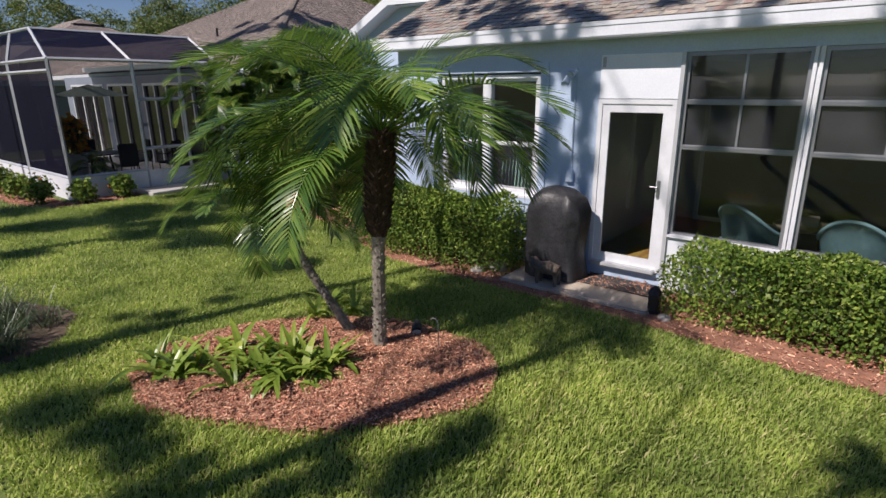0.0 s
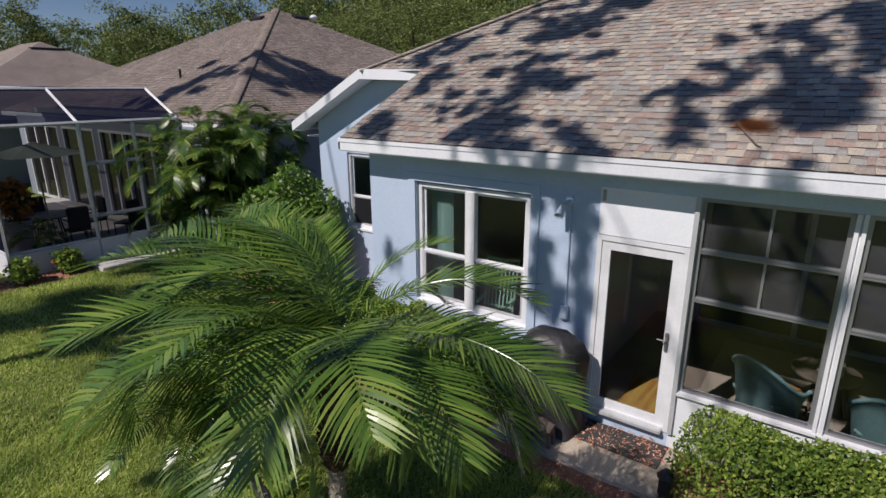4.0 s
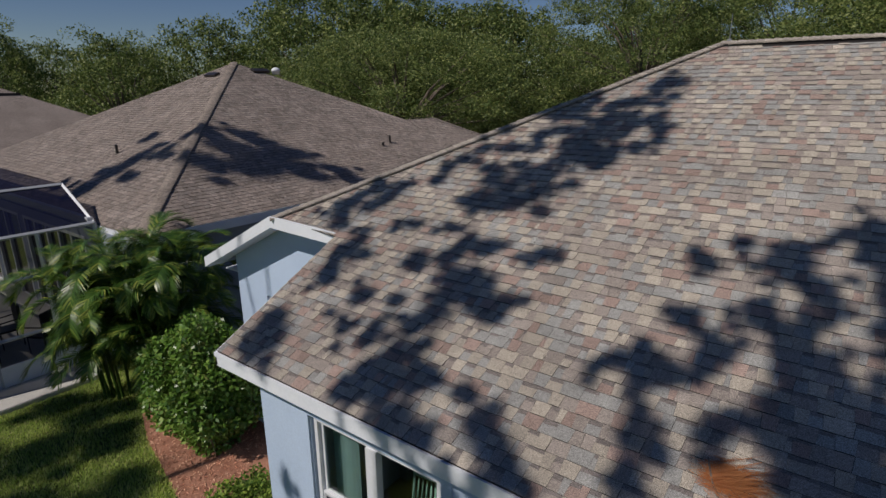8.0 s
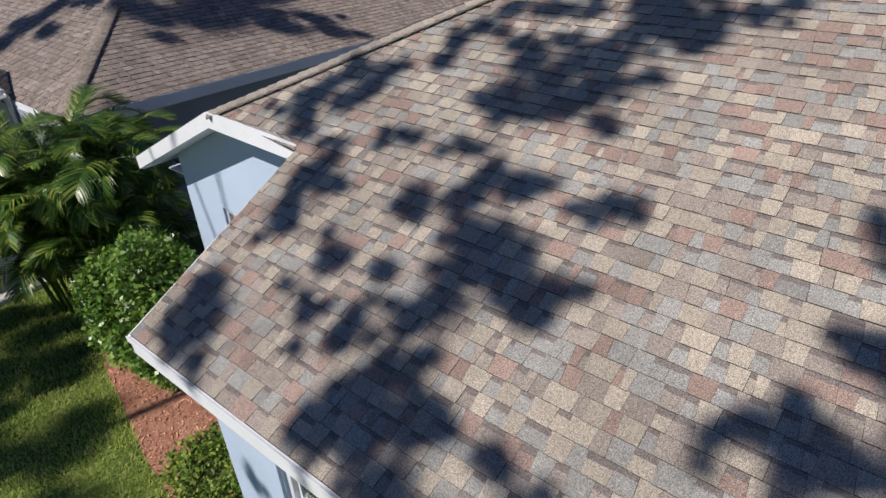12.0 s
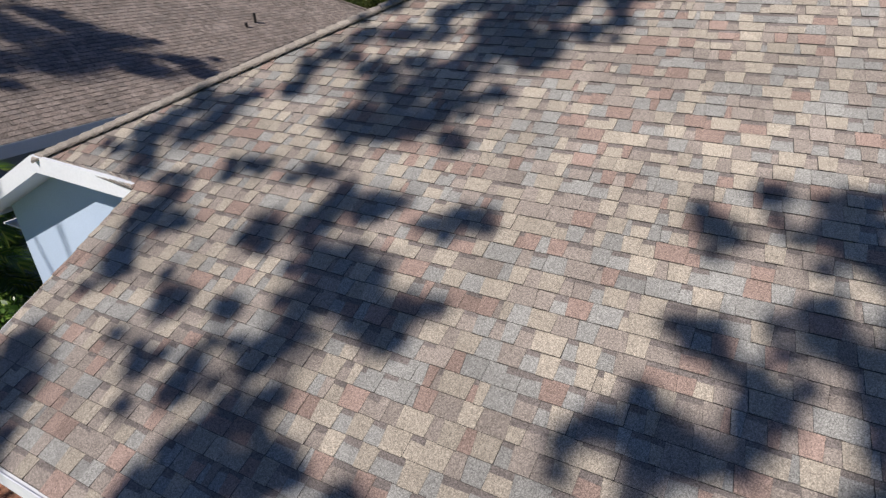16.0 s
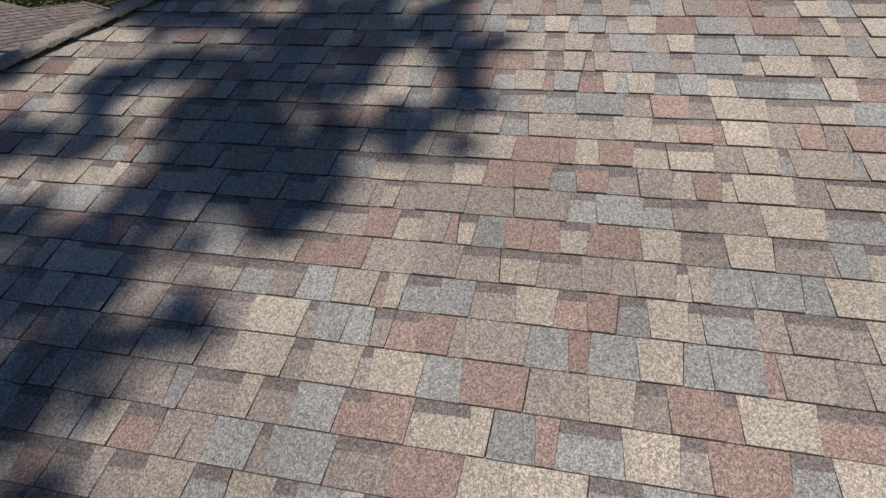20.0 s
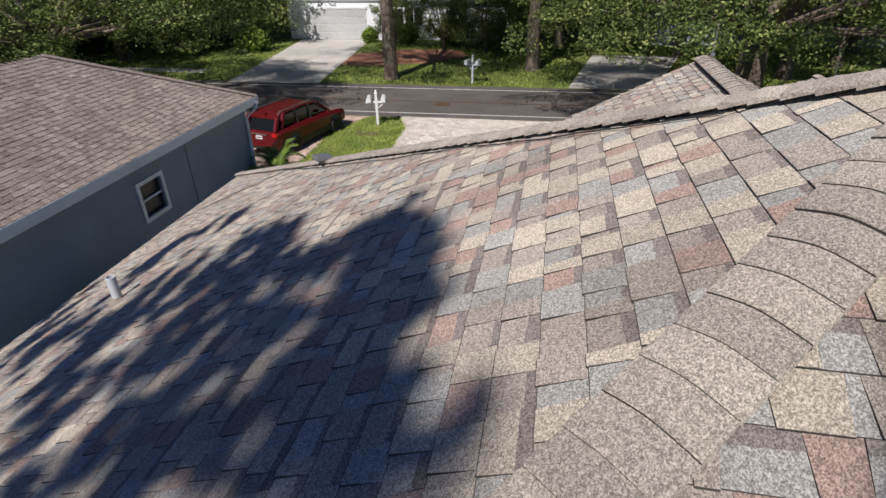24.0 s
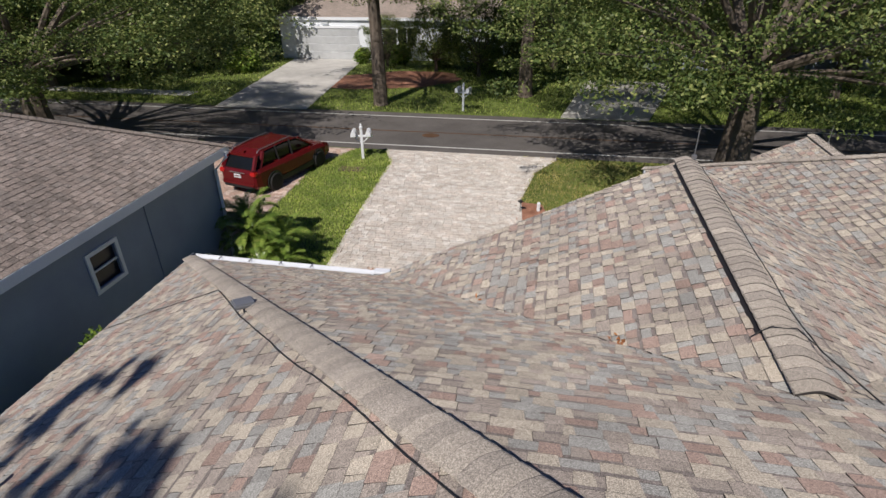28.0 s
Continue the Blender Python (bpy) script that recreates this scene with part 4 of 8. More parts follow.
wicker_chair((-1.25, 7.75, 0.08), 150, "teal woven wicker armchair on the porch rug")
wicker_chair((-0.15, 7.6, 0.08), 170, "teal woven wicker armchair close to the porch window")
wicker_chair((0.75, 7.65, 0.08), 200, "teal woven wicker armchair with an orange cushion")
tb = empty("side_table", (-0.75, 8.35, 0.08), "low round wooden side table between the porch chairs", "table")
part("tabletop", lathe([(0.34, 0.52), (0.35, 0.53), (0.35, 0.55), (0.34, 0.56)], 24), M_BARK, tb)
for k in range(3):
    a = k * 2.1
    part("leg", tube([(0.25 * math.cos(a), 0.25 * math.sin(a), 0), (0.16 * math.cos(a), 0.16 * math.sin(a), 0.52)], 0.018, 8), M_BARK, tb)
bx = part("tissue_box", box(-0.85, 8.25, 0.64, -0.6, 8.42, 0.76, 0.01), M_CREAM, None)
tagged(bx, "pale cardboard box lying on the side table", "box")
cl = empty("ceiling_lamp", (-0.2, 9.0, 2.76), "small dark ceiling lamp with pale shades in the porch", "lamp")
part("canopy", lathe([(0.05, -0.03), (0.07, 0.0)], 16), M_BRONZE, cl)
part("stem", tube([(0, 0, 0), (0, 0, -0.22)], 0.01, 8), M_BRONZE, cl)
for k in range(4):
    a = k * math.pi / 2
    part("shade", lathe([(0.05, -0.34), (0.055, -0.28), (0.03, -0.23)], 12, (0.16 * math.cos(a), 0.16 * math.sin(a), 0)), M_CREAM, cl)
    part("arm", tube([(0, 0, -0.2), (0.16 * math.cos(a), 0.16 * math.sin(a), -0.24)], 0.008, 6), M_BRONZE, cl)

# bedroom: slatted teal chair and curtain
ch = empty("slat_chair", (-4.90, 7.98, 0.08), "mint green slat-back wooden chair facing the window", "chair")
ch.rotation_euler = (0, 0, radians(8))
part("seat", box(-0.25, -0.46, 0.37, 0.25, 0.02, 0.41, 0.012), M_TEAL, ch)
part("cushion", box(-0.22, -0.44, 0.41, 0.22, -0.02, 0.46, 0.02), M_MINT, ch, "pale seat cushion")
for sx in (-0.23, 0.23):
    part("leg", tube([(sx, -0.43, 0), (sx, -0.43, 0.60)], 0.019, 8), M_TEAL, ch)
    part("back_post", tube([(sx * 1.02, 0.05, 0), (sx, 0.0, 0.42), (sx * 1.1, 0.13, 1.18)], 0.019, 8), M_TEAL, ch)
    part("armrest", box(sx - 0.035, -0.47, 0.60, sx + 0.035, 0.06, 0.625, 0.008), M_TEAL, ch)
for k in range(7):
    x = -0.174 + k * 0.058
    part("slat", box(x * 1.05 - 0.013, -0.006, 0.0, x * 1.05 + 0.013, 0.006, 0.74, 0.003), M_TEAL, ch).matrix_local = pose(0, 0.005, 0.42, -9, 0, 0)
part("top_rail", tube([(-0.27, 0.14, 1.20), (0, 0.16, 1.16), (0.27, 0.14, 1.20)], 0.026, 8), M_TEAL, ch)
part("lower_rail", tube([(-0.24, 0.01, 0.47), (0.24, 0.01, 0.47)], 0.016, 8), M_TEAL, ch)
bl = empty("vertical_blind", (-5.3, 7.16, 2.5), "teal vertical blind drawn to the side of the window", "blind")
for k in range(6):
    part("vane", box(-0.042, -0.0015, -2.2, 0.042, 0.0015, -0.02), M_CURTAIN, bl).matrix_local = pose(-0.19 + 0.055 * k, 0, 0, 0, 0, 38 + 5 * (k % 3))
part("head_rail", box(-0.26, -0.02, -0.02, 1.35, 0.02, 0.02, 0.004), M_VINYL, bl)

# wall light with its conduit
fl = empty("flood_light", (-3.37, 6.9, 2.56), "blue-painted twin flood light under the eave on the wall", "light")
part("base", box(-0.05, -0.03, -0.05, 0.05, 0.0, 0.06, 0.012), M_STUCCO, fl)
for sx, dz in ((-0.045, -0.13), (0.03, -0.02)):
    part("lamp_head", tube([(sx * 0.3, -0.03, 0.0), (sx, -0.10, dz * 0.5), (sx, -0.15, dz), (sx, -0.19, dz - 0.03)], [0.018, 0.03, 0.045, 0.05], 12), M_STUCCO, fl, smooth=True)
part("conduit", tube([(0.02, -0.015, -0.05), (0.025, -0.015, -1.28)], 0.011, 8), M_STUCCO, fl)
part("outlet_box", box(-0.03, -0.06, -1.42, 0.07, 0.0, -1.25, 0.01), M_STUCCO, fl, "blue-painted outlet box")

# ---- neighbour's house to the west ----
NE_X, NS_Y, NN_Y, NEZ = -12.9, 8.65, 26.1, 2.96
NAX, NAY, NAZ = -20.6, 16.35, 6.81


def nze(x):
    return NEZ + 0.5 * (NE_X - x)


M_DARK_PANE = plain("dark_pane", (0.022, 0.017, 0.018), 0.12, 0.0, 0.35)
house_n = empty("neighbour_house", (-19.0, 15.0, GROUND), "grey stucco one-storey house with a brown shingled hip roof", "house")


def under(ob, house=None):
    """Hang a mesh built in world places under a house."""
    house = house or house_n
    ob.parent = house
    ob.matrix_parent_inverse = Matrix.Translation(house.location).inverted()
    return ob


for s in ((-13.4, 8.8, -1.2, -13.2, 21.0, 2.85), (-13.4, 21.76, -1.2, -13.2, 25.8, 2.85), (-13.4, 21.0, -1.2, -13.2, 21.76, 1.46), (-13.4, 21.0, 2.26, -13.2, 21.76, 2.85),
          (-18.8, 25.6, -1.2, -13.4, 25.8, 2.85)):
    under(part("wall", box(*s), M_STUCCO_N, None))
for s in ((-26.5, 8.6, -0.3, -25.9, 8.8, 2.85), (-25.9, 8.6, 2.58, -15.6, 8.8, 2.85), (-22.8, 8.6, -0.3, -22.4, 8.8, 2.58), (-20.0, 8.6, -0.3, -19.6, 8.8, 2.58), (-15.6, 8.6, -0.3, -13.2, 8.8, 2.85), (-26.5, 8.8, -0.3, -26.3, 20.0, 2.95)):
    under(part("wall", box(*s), M_STUCCO_N, None))
for x0, x1 in ((-25.9, -22.8), (-22.4, -20.0), (-19.6, -15.6)):
    n = max(2, int((x1 - x0) / 0.8))
    st = (x1 - x0) / n
    wnd = under(bars(rim(x0, -0.1, x1, 2.58, 8.585, 8.72, 0.075) + [(x0 + st * k - 0.04, 8.585, -0.025, x0 + st * k + 0.04, 8.72, 2.505) for k in range(1, n)], M_VINYL, "sliding_door", None, "white sliding glass doors onto the pool deck"))
    for k in range(n):
        part("pane", box(x0 + st * k + 0.05, 8.66, -0.02, x0 + st * (k + 1) - 0.05, 8.67, 2.5), M_DARK_PANE, wnd, "dark glass pane")
nw = under(bars([(-13.2, 20.93, 1.39, -13.16, 21.02, 2.33), (-13.2, 21.74, 1.39, -13.16, 21.83, 2.33), (-13.2, 21.02, 1.39, -13.16, 21.74, 1.48), (-13.2, 21.02, 2.24, -13.16, 21.74, 2.33), (-13.26, 21.02, 1.84, -13.22, 21.74, 1.88)], M_VINYL, "window", None, "small white-framed window in the side wall"))
part("pane", box(-13.3, 21.0, 1.46, -13.285, 21.76, 2.26), M_BRONZE, nw, "dark glass pane")
part("backing", box(-13.36, 21.0, 1.46, -13.35, 21.76, 2.26), M_BRONZE, nw)
under(part("conduit", tube([(-13.185, 22.86, 0.3), (-13.185, 22.86, 2.8)], 0.014, 8), M_STUCCO_N, None))
under(part("downspout", tube([(-12.85, 25.9, 2.86), (-12.85, 25.9, 2.72), (-13.12, 25.7, 2.4), (-13.15, 25.7, -0.5), (-13.0, 25.7, -0.65)], 0.045, 8), M_TRIM, None, "white metal downspout"))
bm = bmesh.new()
for s in ((-12.93, 8.65, 2.75, -12.88, 26.1, 2.965), (-28.2, 8.62, 2.8, -12.93, 8.67, 2.95), (-19.6, 26.08, 2.8, -12.88, 26.13, 2.95)):
    box(*s, bm=bm)
under(part("fascia", bm, M_TRIM, None))
bm = bmesh.new()
for s in ((-13.2, 8.67, 2.78, -12.93, 26.05, 2.80), (-28.2, 8.67, 2.78, -13.2, 8.75, 2.80)):
    box(*s, bm=bm)
under(part("soffit", bm, M_TRIM, None))
NW_X = -28.3
WGX, WGZ = -16.2, nze(-16.2)
roof_n = under(link("roof", [(NE_X, NS_Y, NEZ), (NE_X, NN_Y, NEZ), (WGX, NN_Y - 3.3, WGZ), (WGX, 17.0, WGZ), (-13.2, 23.0, NEZ + 0.1), (NAX, NAY, NAZ), (NW_X, NS_Y, NEZ), (NW_X, 23.3, NEZ), (-19.5, NN_Y, NEZ), (-19.5, 18.5, NEZ), (WGX, 21.1, WGZ)],
                  [(0, 3, 5), (0, 1, 2, 3), (0, 5, 6), (6, 5, 7), (3, 2, 8, 9), (2, 1, 8), (3, 10, 5), (5, 10, 7)], M_TAB_N, None, "brown-grey shingled hip roof"))


def small_pipe(x, y, z, h=0.28, mat=M_BRONZE):
    return under(part("vent_pipe", tube([(x, y, z - 0.05), (x, y, z + h)], 0.04, 10), mat, None, "dark vent pipe"))


small_pipe(-18.6, 10.9, NEZ + 0.5 * (10.9 - NS_Y))
small_pipe(-14.93, 18.6, nze(-14.93))
small_pipe(-14.8, 18.1, nze(-14.8), 0.14)
for p, r in (((-19.95, 17.0), (0.0, 0.46, 0.0)), ((-20.55, 15.4), (0.46, 0, 0))):
    z = nze(p[0]) if r[1] else NEZ + 0.5 * (p[1] - NS_Y)
    v = under(part("low_vent", box(-0.12 if r[1] else -0.35, -0.35 if r[1] else -0.12, 0, 0.12 if r[1] else 0.35, 0.35 if r[1] else 0.12, 0.1, 0.01), M_BRONZE, None, "dark low roof vent"))
    v.location, v.rotation_euler = (p[0], p[1], z), r
v = under(part("dome_vent", lathe([(0.14, 0.0), (0.14, 0.1), (0.17, 0.11), (0.16, 0.18), (0.09, 0.24), (0.01, 0.26)], 16), M_VINYL, None, "white domed roof vent", True))
v.location = (-19.8, 17.6, nze(-19.8))

# ---- pool cage ----
cage = empty("pool_cage", (-18.0, 6.5, GROUND), "white aluminium pool cage with dark insect screen", "pool cage")
CX, CY0, CY1, CZ = -14.75, 4.55, 8.55, 3.05
CW = -24.0
up1, in1, iny = 0.72, 1.4, 0.2


def cage_bar(a, b, w=0.05, name="beam"):
    return under(part(name, tube([a, b], w, 4), M_ALU, None), cage)


posts = (CY0, 6.3, 7.45, CY1)
for y in posts:
    cage_bar((CX, y, -0.1), (CX, y, CZ), 0.045, "post")
for x in (CX, -17.6, -20.6, CW):
    cage_bar((x, CY0, -0.1), (x, CY0, CZ), 0.045, "post")
    if x > CW:
        cage_bar((x if x < CX else CX, CY0, CZ), (min(x, CX - in1), CY0 + iny, CZ + up1), 0.04)
for y in (6.3,):
    cage_bar((CX, y, CZ), (CX - in1, y, CZ + up1), 0.04)
    cage_bar((CX - in1, y, CZ + up1), (CW, y, CZ + up1 + 0.1), 0.04)
cage_bar((CX, CY1, CZ), (CX - in1, CY1, CZ + up1), 0.04)
for a, b in (((CX, CY0, CZ), (CX, CY1, CZ)), ((CX, CY0, CZ), (CW, CY0, CZ)), ((CX - in1, CY0 + iny, CZ + up1), (CX - in1, CY1, CZ + up1)), ((CX - in1, CY0 + iny, CZ + up1), (CW, CY0 + iny, CZ + up1)),
             ((CX, 6.3, 2.15), (CX, 7.45, 2.15)), ((CX, 6.3, 0.95), (CX, 7.45, 0.95)), ((CX, CY0, 0.42), (CX, 6.3, 0.42)), ((CX, 7.45, 0.42), (CX, CY1, 0.42)), ((CX, CY0, 0.42), (CW, CY0, 0.42)), ((CX, CY0, 2.8), (CW, CY0, 2.8))):
    cage_bar(a, b, 0.042)
under(part("kick_plate", box(CX - 0.02, CY0, -0.15, CX + 0.02, CY1, 0.40), M_TRIM, None, "white kick plate"), cage)
under(part("kick_plate", box(CW, CY0 - 0.02, -0.15, CX - 0.02, CY0 + 0.02, 0.40), M_TRIM, None, "white kick plate"), cage)


under(part("gutter", box(CW, 8.44, 3.0, CX - 0.05, 8.58, 3.16, 0.012), M_ALU, None, "white gutter beam where the cage meets the eave"), cage)


def cage_panel(pts, mat=M_CAGE):
    ob = under(link("screen_panel", pts, [tuple(range(len(pts)))], mat, None, "dark insect screen"), cage)
    return ob


for y0, y1 in zip(posts, posts[1:]):
    cage_panel([(CX, y0, 0.42), (CX, y1, 0.42), (CX, y1, CZ), (CX, y0, CZ)], M_CAGE_THIN)
for x0, x1 in ((CX, -17.6), (-17.6, -20.6), (-20.6, CW)):
    cage_panel([(x0, CY0, 0.42), (x1, CY0, 0.42), (x1, CY0, CZ), (x0, CY0, CZ)], M_CAGE_SIDE)
cage_panel([(CX, CY0, CZ), (CX, CY1, CZ), (CX - in1, CY1, CZ + up1), (CX - in1, CY0 + iny, CZ + up1)])
cage_panel([(CX, CY0, CZ), (CX - in1, CY0 + iny, CZ + up1), (CW, CY0 + iny, CZ + up1), (CW, CY0, CZ)])
cage_panel([(CX - in1, CY0 + iny, CZ + up1), (CX - in1, CY1, CZ + up1), (CW, CY1, CZ + up1 + 0.1), (CW, CY0 + iny, CZ + up1 + 0.1)])
structure(part("pool_deck", box(CW, CY0 + 0.03, -0.2, CX - 0.03, 8.6, -0.02), M_PALE, None), "pale grey concrete pool deck", "deck")
structure(part("stoop_slab", box(CX + 0.03, 5.9, -0.2, CX + 1.0, 7.7, -0.02, 0.015), M_PALE, None), "white concrete slab before the cage door", "slab")

# patio umbrella, table, chairs and pots inside the cage
um = empty("patio_umbrella", (-17.1, 6.1, -0.02), "pale green patio umbrella standing open over a table", "umbrella")
part("pole", tube([(0, 0, 0), (0, 0, 2.5)], 0.02, 8), M_METAL, um)
bm = bmesh.new()
top = bm.verts.new((0, 0, 2.55))
rim_v = [bm.verts.new((1.02 * math.cos(k * math.pi / 4), 1.02 * math.sin(k * math.pi / 4), 2.24)) for k in range(8)]
for k in range(8):
    bm.faces.new((top, rim_v[k], rim_v[(k + 1) % 8]))
bmesh.ops.solidify(bm, geom=bm.faces[:], thickness=0.012)
part("canopy", bm, surface("green_canvas", (0.55, 0.66, 0.60), (0.64, 0.74, 0.68), 2, 0.9), um)
for k in range(8):
    part("rib", tube([(0, 0, 2.5), (1.0 * math.cos(k * math.pi / 4), 1.0 * math.sin(k * math.pi / 4), 2.225)], 0.009, 5), M_METAL, um)
tbl = empty("patio_table", (-17.1, 6.1, -0.02), "dark round metal patio table under the umbrella", "table")
part("tabletop", lathe([(0.6, 0.70), (0.61, 0.715), (0.6, 0.73)], 24), M_BRONZE, tbl)
for k in range(4):
    a = k * math.pi / 2 + 0.4
    part("leg", tube([(0.4 * math.cos(a), 0.4 * math.sin(a), 0), (0.3 * math.cos(a), 0.3 * math.sin(a), 0.7)], 0.018, 6), M_BRONZE, tbl)


def patio_chair():
    c = empty("patio_chair", (0, 0, 0), "dark metal patio chair on the pool deck", "chair", "patio chairs")
    part("seat", box(-0.24, -0.24, 0.40, 0.24, 0.24, 0.45, 0.02), M_BRONZE, c)
    part("backrest", box(-0.24, 0.20, 0.45, 0.24, 0.26, 1.02, 0.025), M_BRONZE, c)
    for sx in (-0.22, 0.22):
        part("armrest", tube([(sx, 0.22, 0.68), (sx, -0.22, 0.66)], 0.016, 6), M_BRONZE, c)
        for sy in (-0.21, 0.21):
            part("leg", tube([(sx, sy, 0), (sx, sy, 0.41)], 0.014, 6), M_BRONZE, c)
    return c


pc = patio_chair()
pc.location = (-16.2, 6.4, -0.02)
pc.rotation_euler = (0, 0, radians(-95))
for x, y, r in ((-17.4, 5.2, 180), (-18.1, 6.2, 90), (-17.0, 7.1, 0), (-16.0, 7.5, -60)):
    copy_thing(pc, pose(x, y, -0.02, 0, 0, r))
sofa = empty("patio_sofa", (-15.6, 8.1, -0.02), "dark brown wicker patio sofa against the house", "sofa")
part("base", box(-0.8, -0.35, 0.1, 0.8, 0.35, 0.42, 0.03), M_BRONZE, sofa)
part("backrest", box(-0.8, 0.22, 0.42, 0.8, 0.38, 0.85, 0.03), M_BRONZE, sofa)
for sx in (-0.8, 0.68):
    part("armrest", box(sx, -0.35, 0.42, sx + 0.12, 0.22, 0.62, 0.03), M_BRONZE, sofa)
# ---- ground, road, drives ----


def sheet(name, outline, z, mat, label, category, thick=0.0):
    n = len(outline)
    verts = [(x, y, z) for x, y in outline] + ([(x, y, z - thick) for x, y in outline] if thick else [])
    faces = [tuple(range(n))]
    if thick:
        faces += [(k, n + k, n + (k + 1) % n, (k + 1) % n) for k in range(n)]
    return structure(link(name, verts, faces, mat), label, category)


def blob(cx, cy, rx, ry, turn, n, wobble, seed):
    """An uneven closed outline."""
    rng = random.Random(seed)
    ph = [rng.uniform(0, 6.28) for _ in range(4)]
    out = []
    for k in range(n):
        a = 2 * math.pi * k / n
        w = 1 + wobble * (math.sin(2 * a + ph[0]) + 0.6 * math.sin(3 * a + ph[1]) + 0.5 * math.sin(7 * a + ph[2]) + 0.3 * math.sin(13 * a + ph[3]))
        x, y = rx * w * math.cos(a), ry * w * math.sin(a)
        out.append((cx + x * math.cos(turn) - y * math.sin(turn), cy + x * math.sin(turn) + y * math.cos(turn)))
    return out


def inside(x, y, poly):
    """Which of the points lie in the outline."""
    px, py = np.array(poly).T
    qx, qy = np.roll(px, -1), np.roll(py, -1)
    hit = np.zeros(len(x), bool)
    for a, b, c, d in zip(px, py, qx, qy):
        cross = ((b > y) != (d > y)) & (x < (c - a) * (y - b) / (d - b + 1e-12) + a)
        hit ^= cross
    return hit


# the yard falls gently from the back lawn to the street
steps = [(-900.0, GROUND), (9.6, GROUND), (11.5, GROUND - 0.06), (14.0, GROUND - 0.3), (17.0, FRONT_Z + 0.12), (19.5, FRONT_Z), (900.0, FRONT_Z)]
structure(link("ground", [(x, y, z) for y, z in steps for x in (-900.0, 900.0)], [(2 * k, 2 * k + 1, 2 * k + 3, 2 * k + 2) for k in range(len(steps) - 1)], M_LAWN), "green lawn and rough grass reaching far off", "ground")
BED = blob(-3.88, 2.92, 1.66, 1.06, 0.68, 60, 0.04, 11)
STRIP = [(9, 5.5), (2, 5.5), (-0.4, 5.5), (-1.2, 5.6), (-2.6, 5.72), (-4.2, 5.7), (-5.6, 5.7), (-6.6, 6.05), (-7.4, 6.6), (-8.6, 6.75), (-9.6, 7.0), (-10.7, 7.25), (-11.6, 7.6), (-12.2, 8.0), (-12.4, 8.7), (-12.4, 9.5), (-6.2, 8.75), (-6.2, 7.0), (9, 7.0)]
CAGE_BED = [(-24, 3.2), (-19, 3.4), (-15.6, 3.5), (-14.1, 3.9), (-13.9, 5.0), (-14.0, 5.9), (-14.75, 5.9), (-14.75, 4.35), (-24, 4.35)]
DRIVE = [(-9.9, 18.6), (-4.6, 18.6), (-5.6, 26.7), (-5.75, 28.5), (-5.4, 31.0), (-4.6, 32.55), (-11.3, 32.55), (-10.72, 31.2), (-10.5, 27.0)]
N_DRIVE = [(-17.6, 22.5), (-13.3, 22.5), (-13.4, 28.0), (-13.6, 30.6), (-12.6, 32.55), (-19.5, 32.55), (-18.0, 30.0)]
LIRI = blob(-7.3, 1.0, 1.15, 0.95, 0.2, 40, 0.05, 5)
PATCH = blob(-5.15, -0.35, 0.75, 0.5, 0.6, 36, 0.06, 9)
for nm, o, mt, lb in (("mulch_strip", STRIP, M_MULCH, "reddish bark mulch strip along the house"), ("mulch_cage", CAGE_BED, M_MULCH, "reddish mulch bed along the pool cage"),
                      ("mulch_grass", LIRI, M_DIRT, "dark soil bed under the grass clump"), ("mulch_corner", PATCH, M_MULCH, "patch of reddish mulch at the lawn edge")):
    sheet(nm, o, GROUND + 0.012, mt, lb, "mulch")
# raised bed round the palms
verts, faces = [], []
rings = ((1.0, 0.0), (0.97, 0.03), (0.8, 0.07), (0.5, 0.10), (0.2, 0.12))
cx, cy = -3.88, 2.92
for s, h in rings:
    for x, y in BED:
        verts.append((cx + (x - cx) * s, cy + (y - cy) * s, GROUND + 0.004 + h + (0.02 * noise.noise((x * s * 3, y * s * 3, 0)) if h else 0)))
nb_ = len(BED)
for r in range(len(rings) - 1):
    faces += [(r * nb_ + k, r * nb_ + (k + 1) % nb_, (r + 1) * nb_ + (k + 1) % nb_, (r + 1) * nb_ + k) for k in range(nb_)]
faces.append(tuple(range((len(rings) - 1) * nb_, len(rings) * nb_)))
structure(link("mulch_bed", verts, faces, M_MULCH, smooth=True), "rounded bed of reddish bark mulch round the palms", "mulch")


def bed_z(x, y):
    d = np.hypot(((x - cx) * 0.778 + (y - cy) * 0.629) / 1.66, ((y - cy) * 0.778 - (x - cx) * 0.629) / 1.06)
    return GROUND + 0.022 + 0.12 * np.clip(1.08 - d, 0, 1) ** 0.55


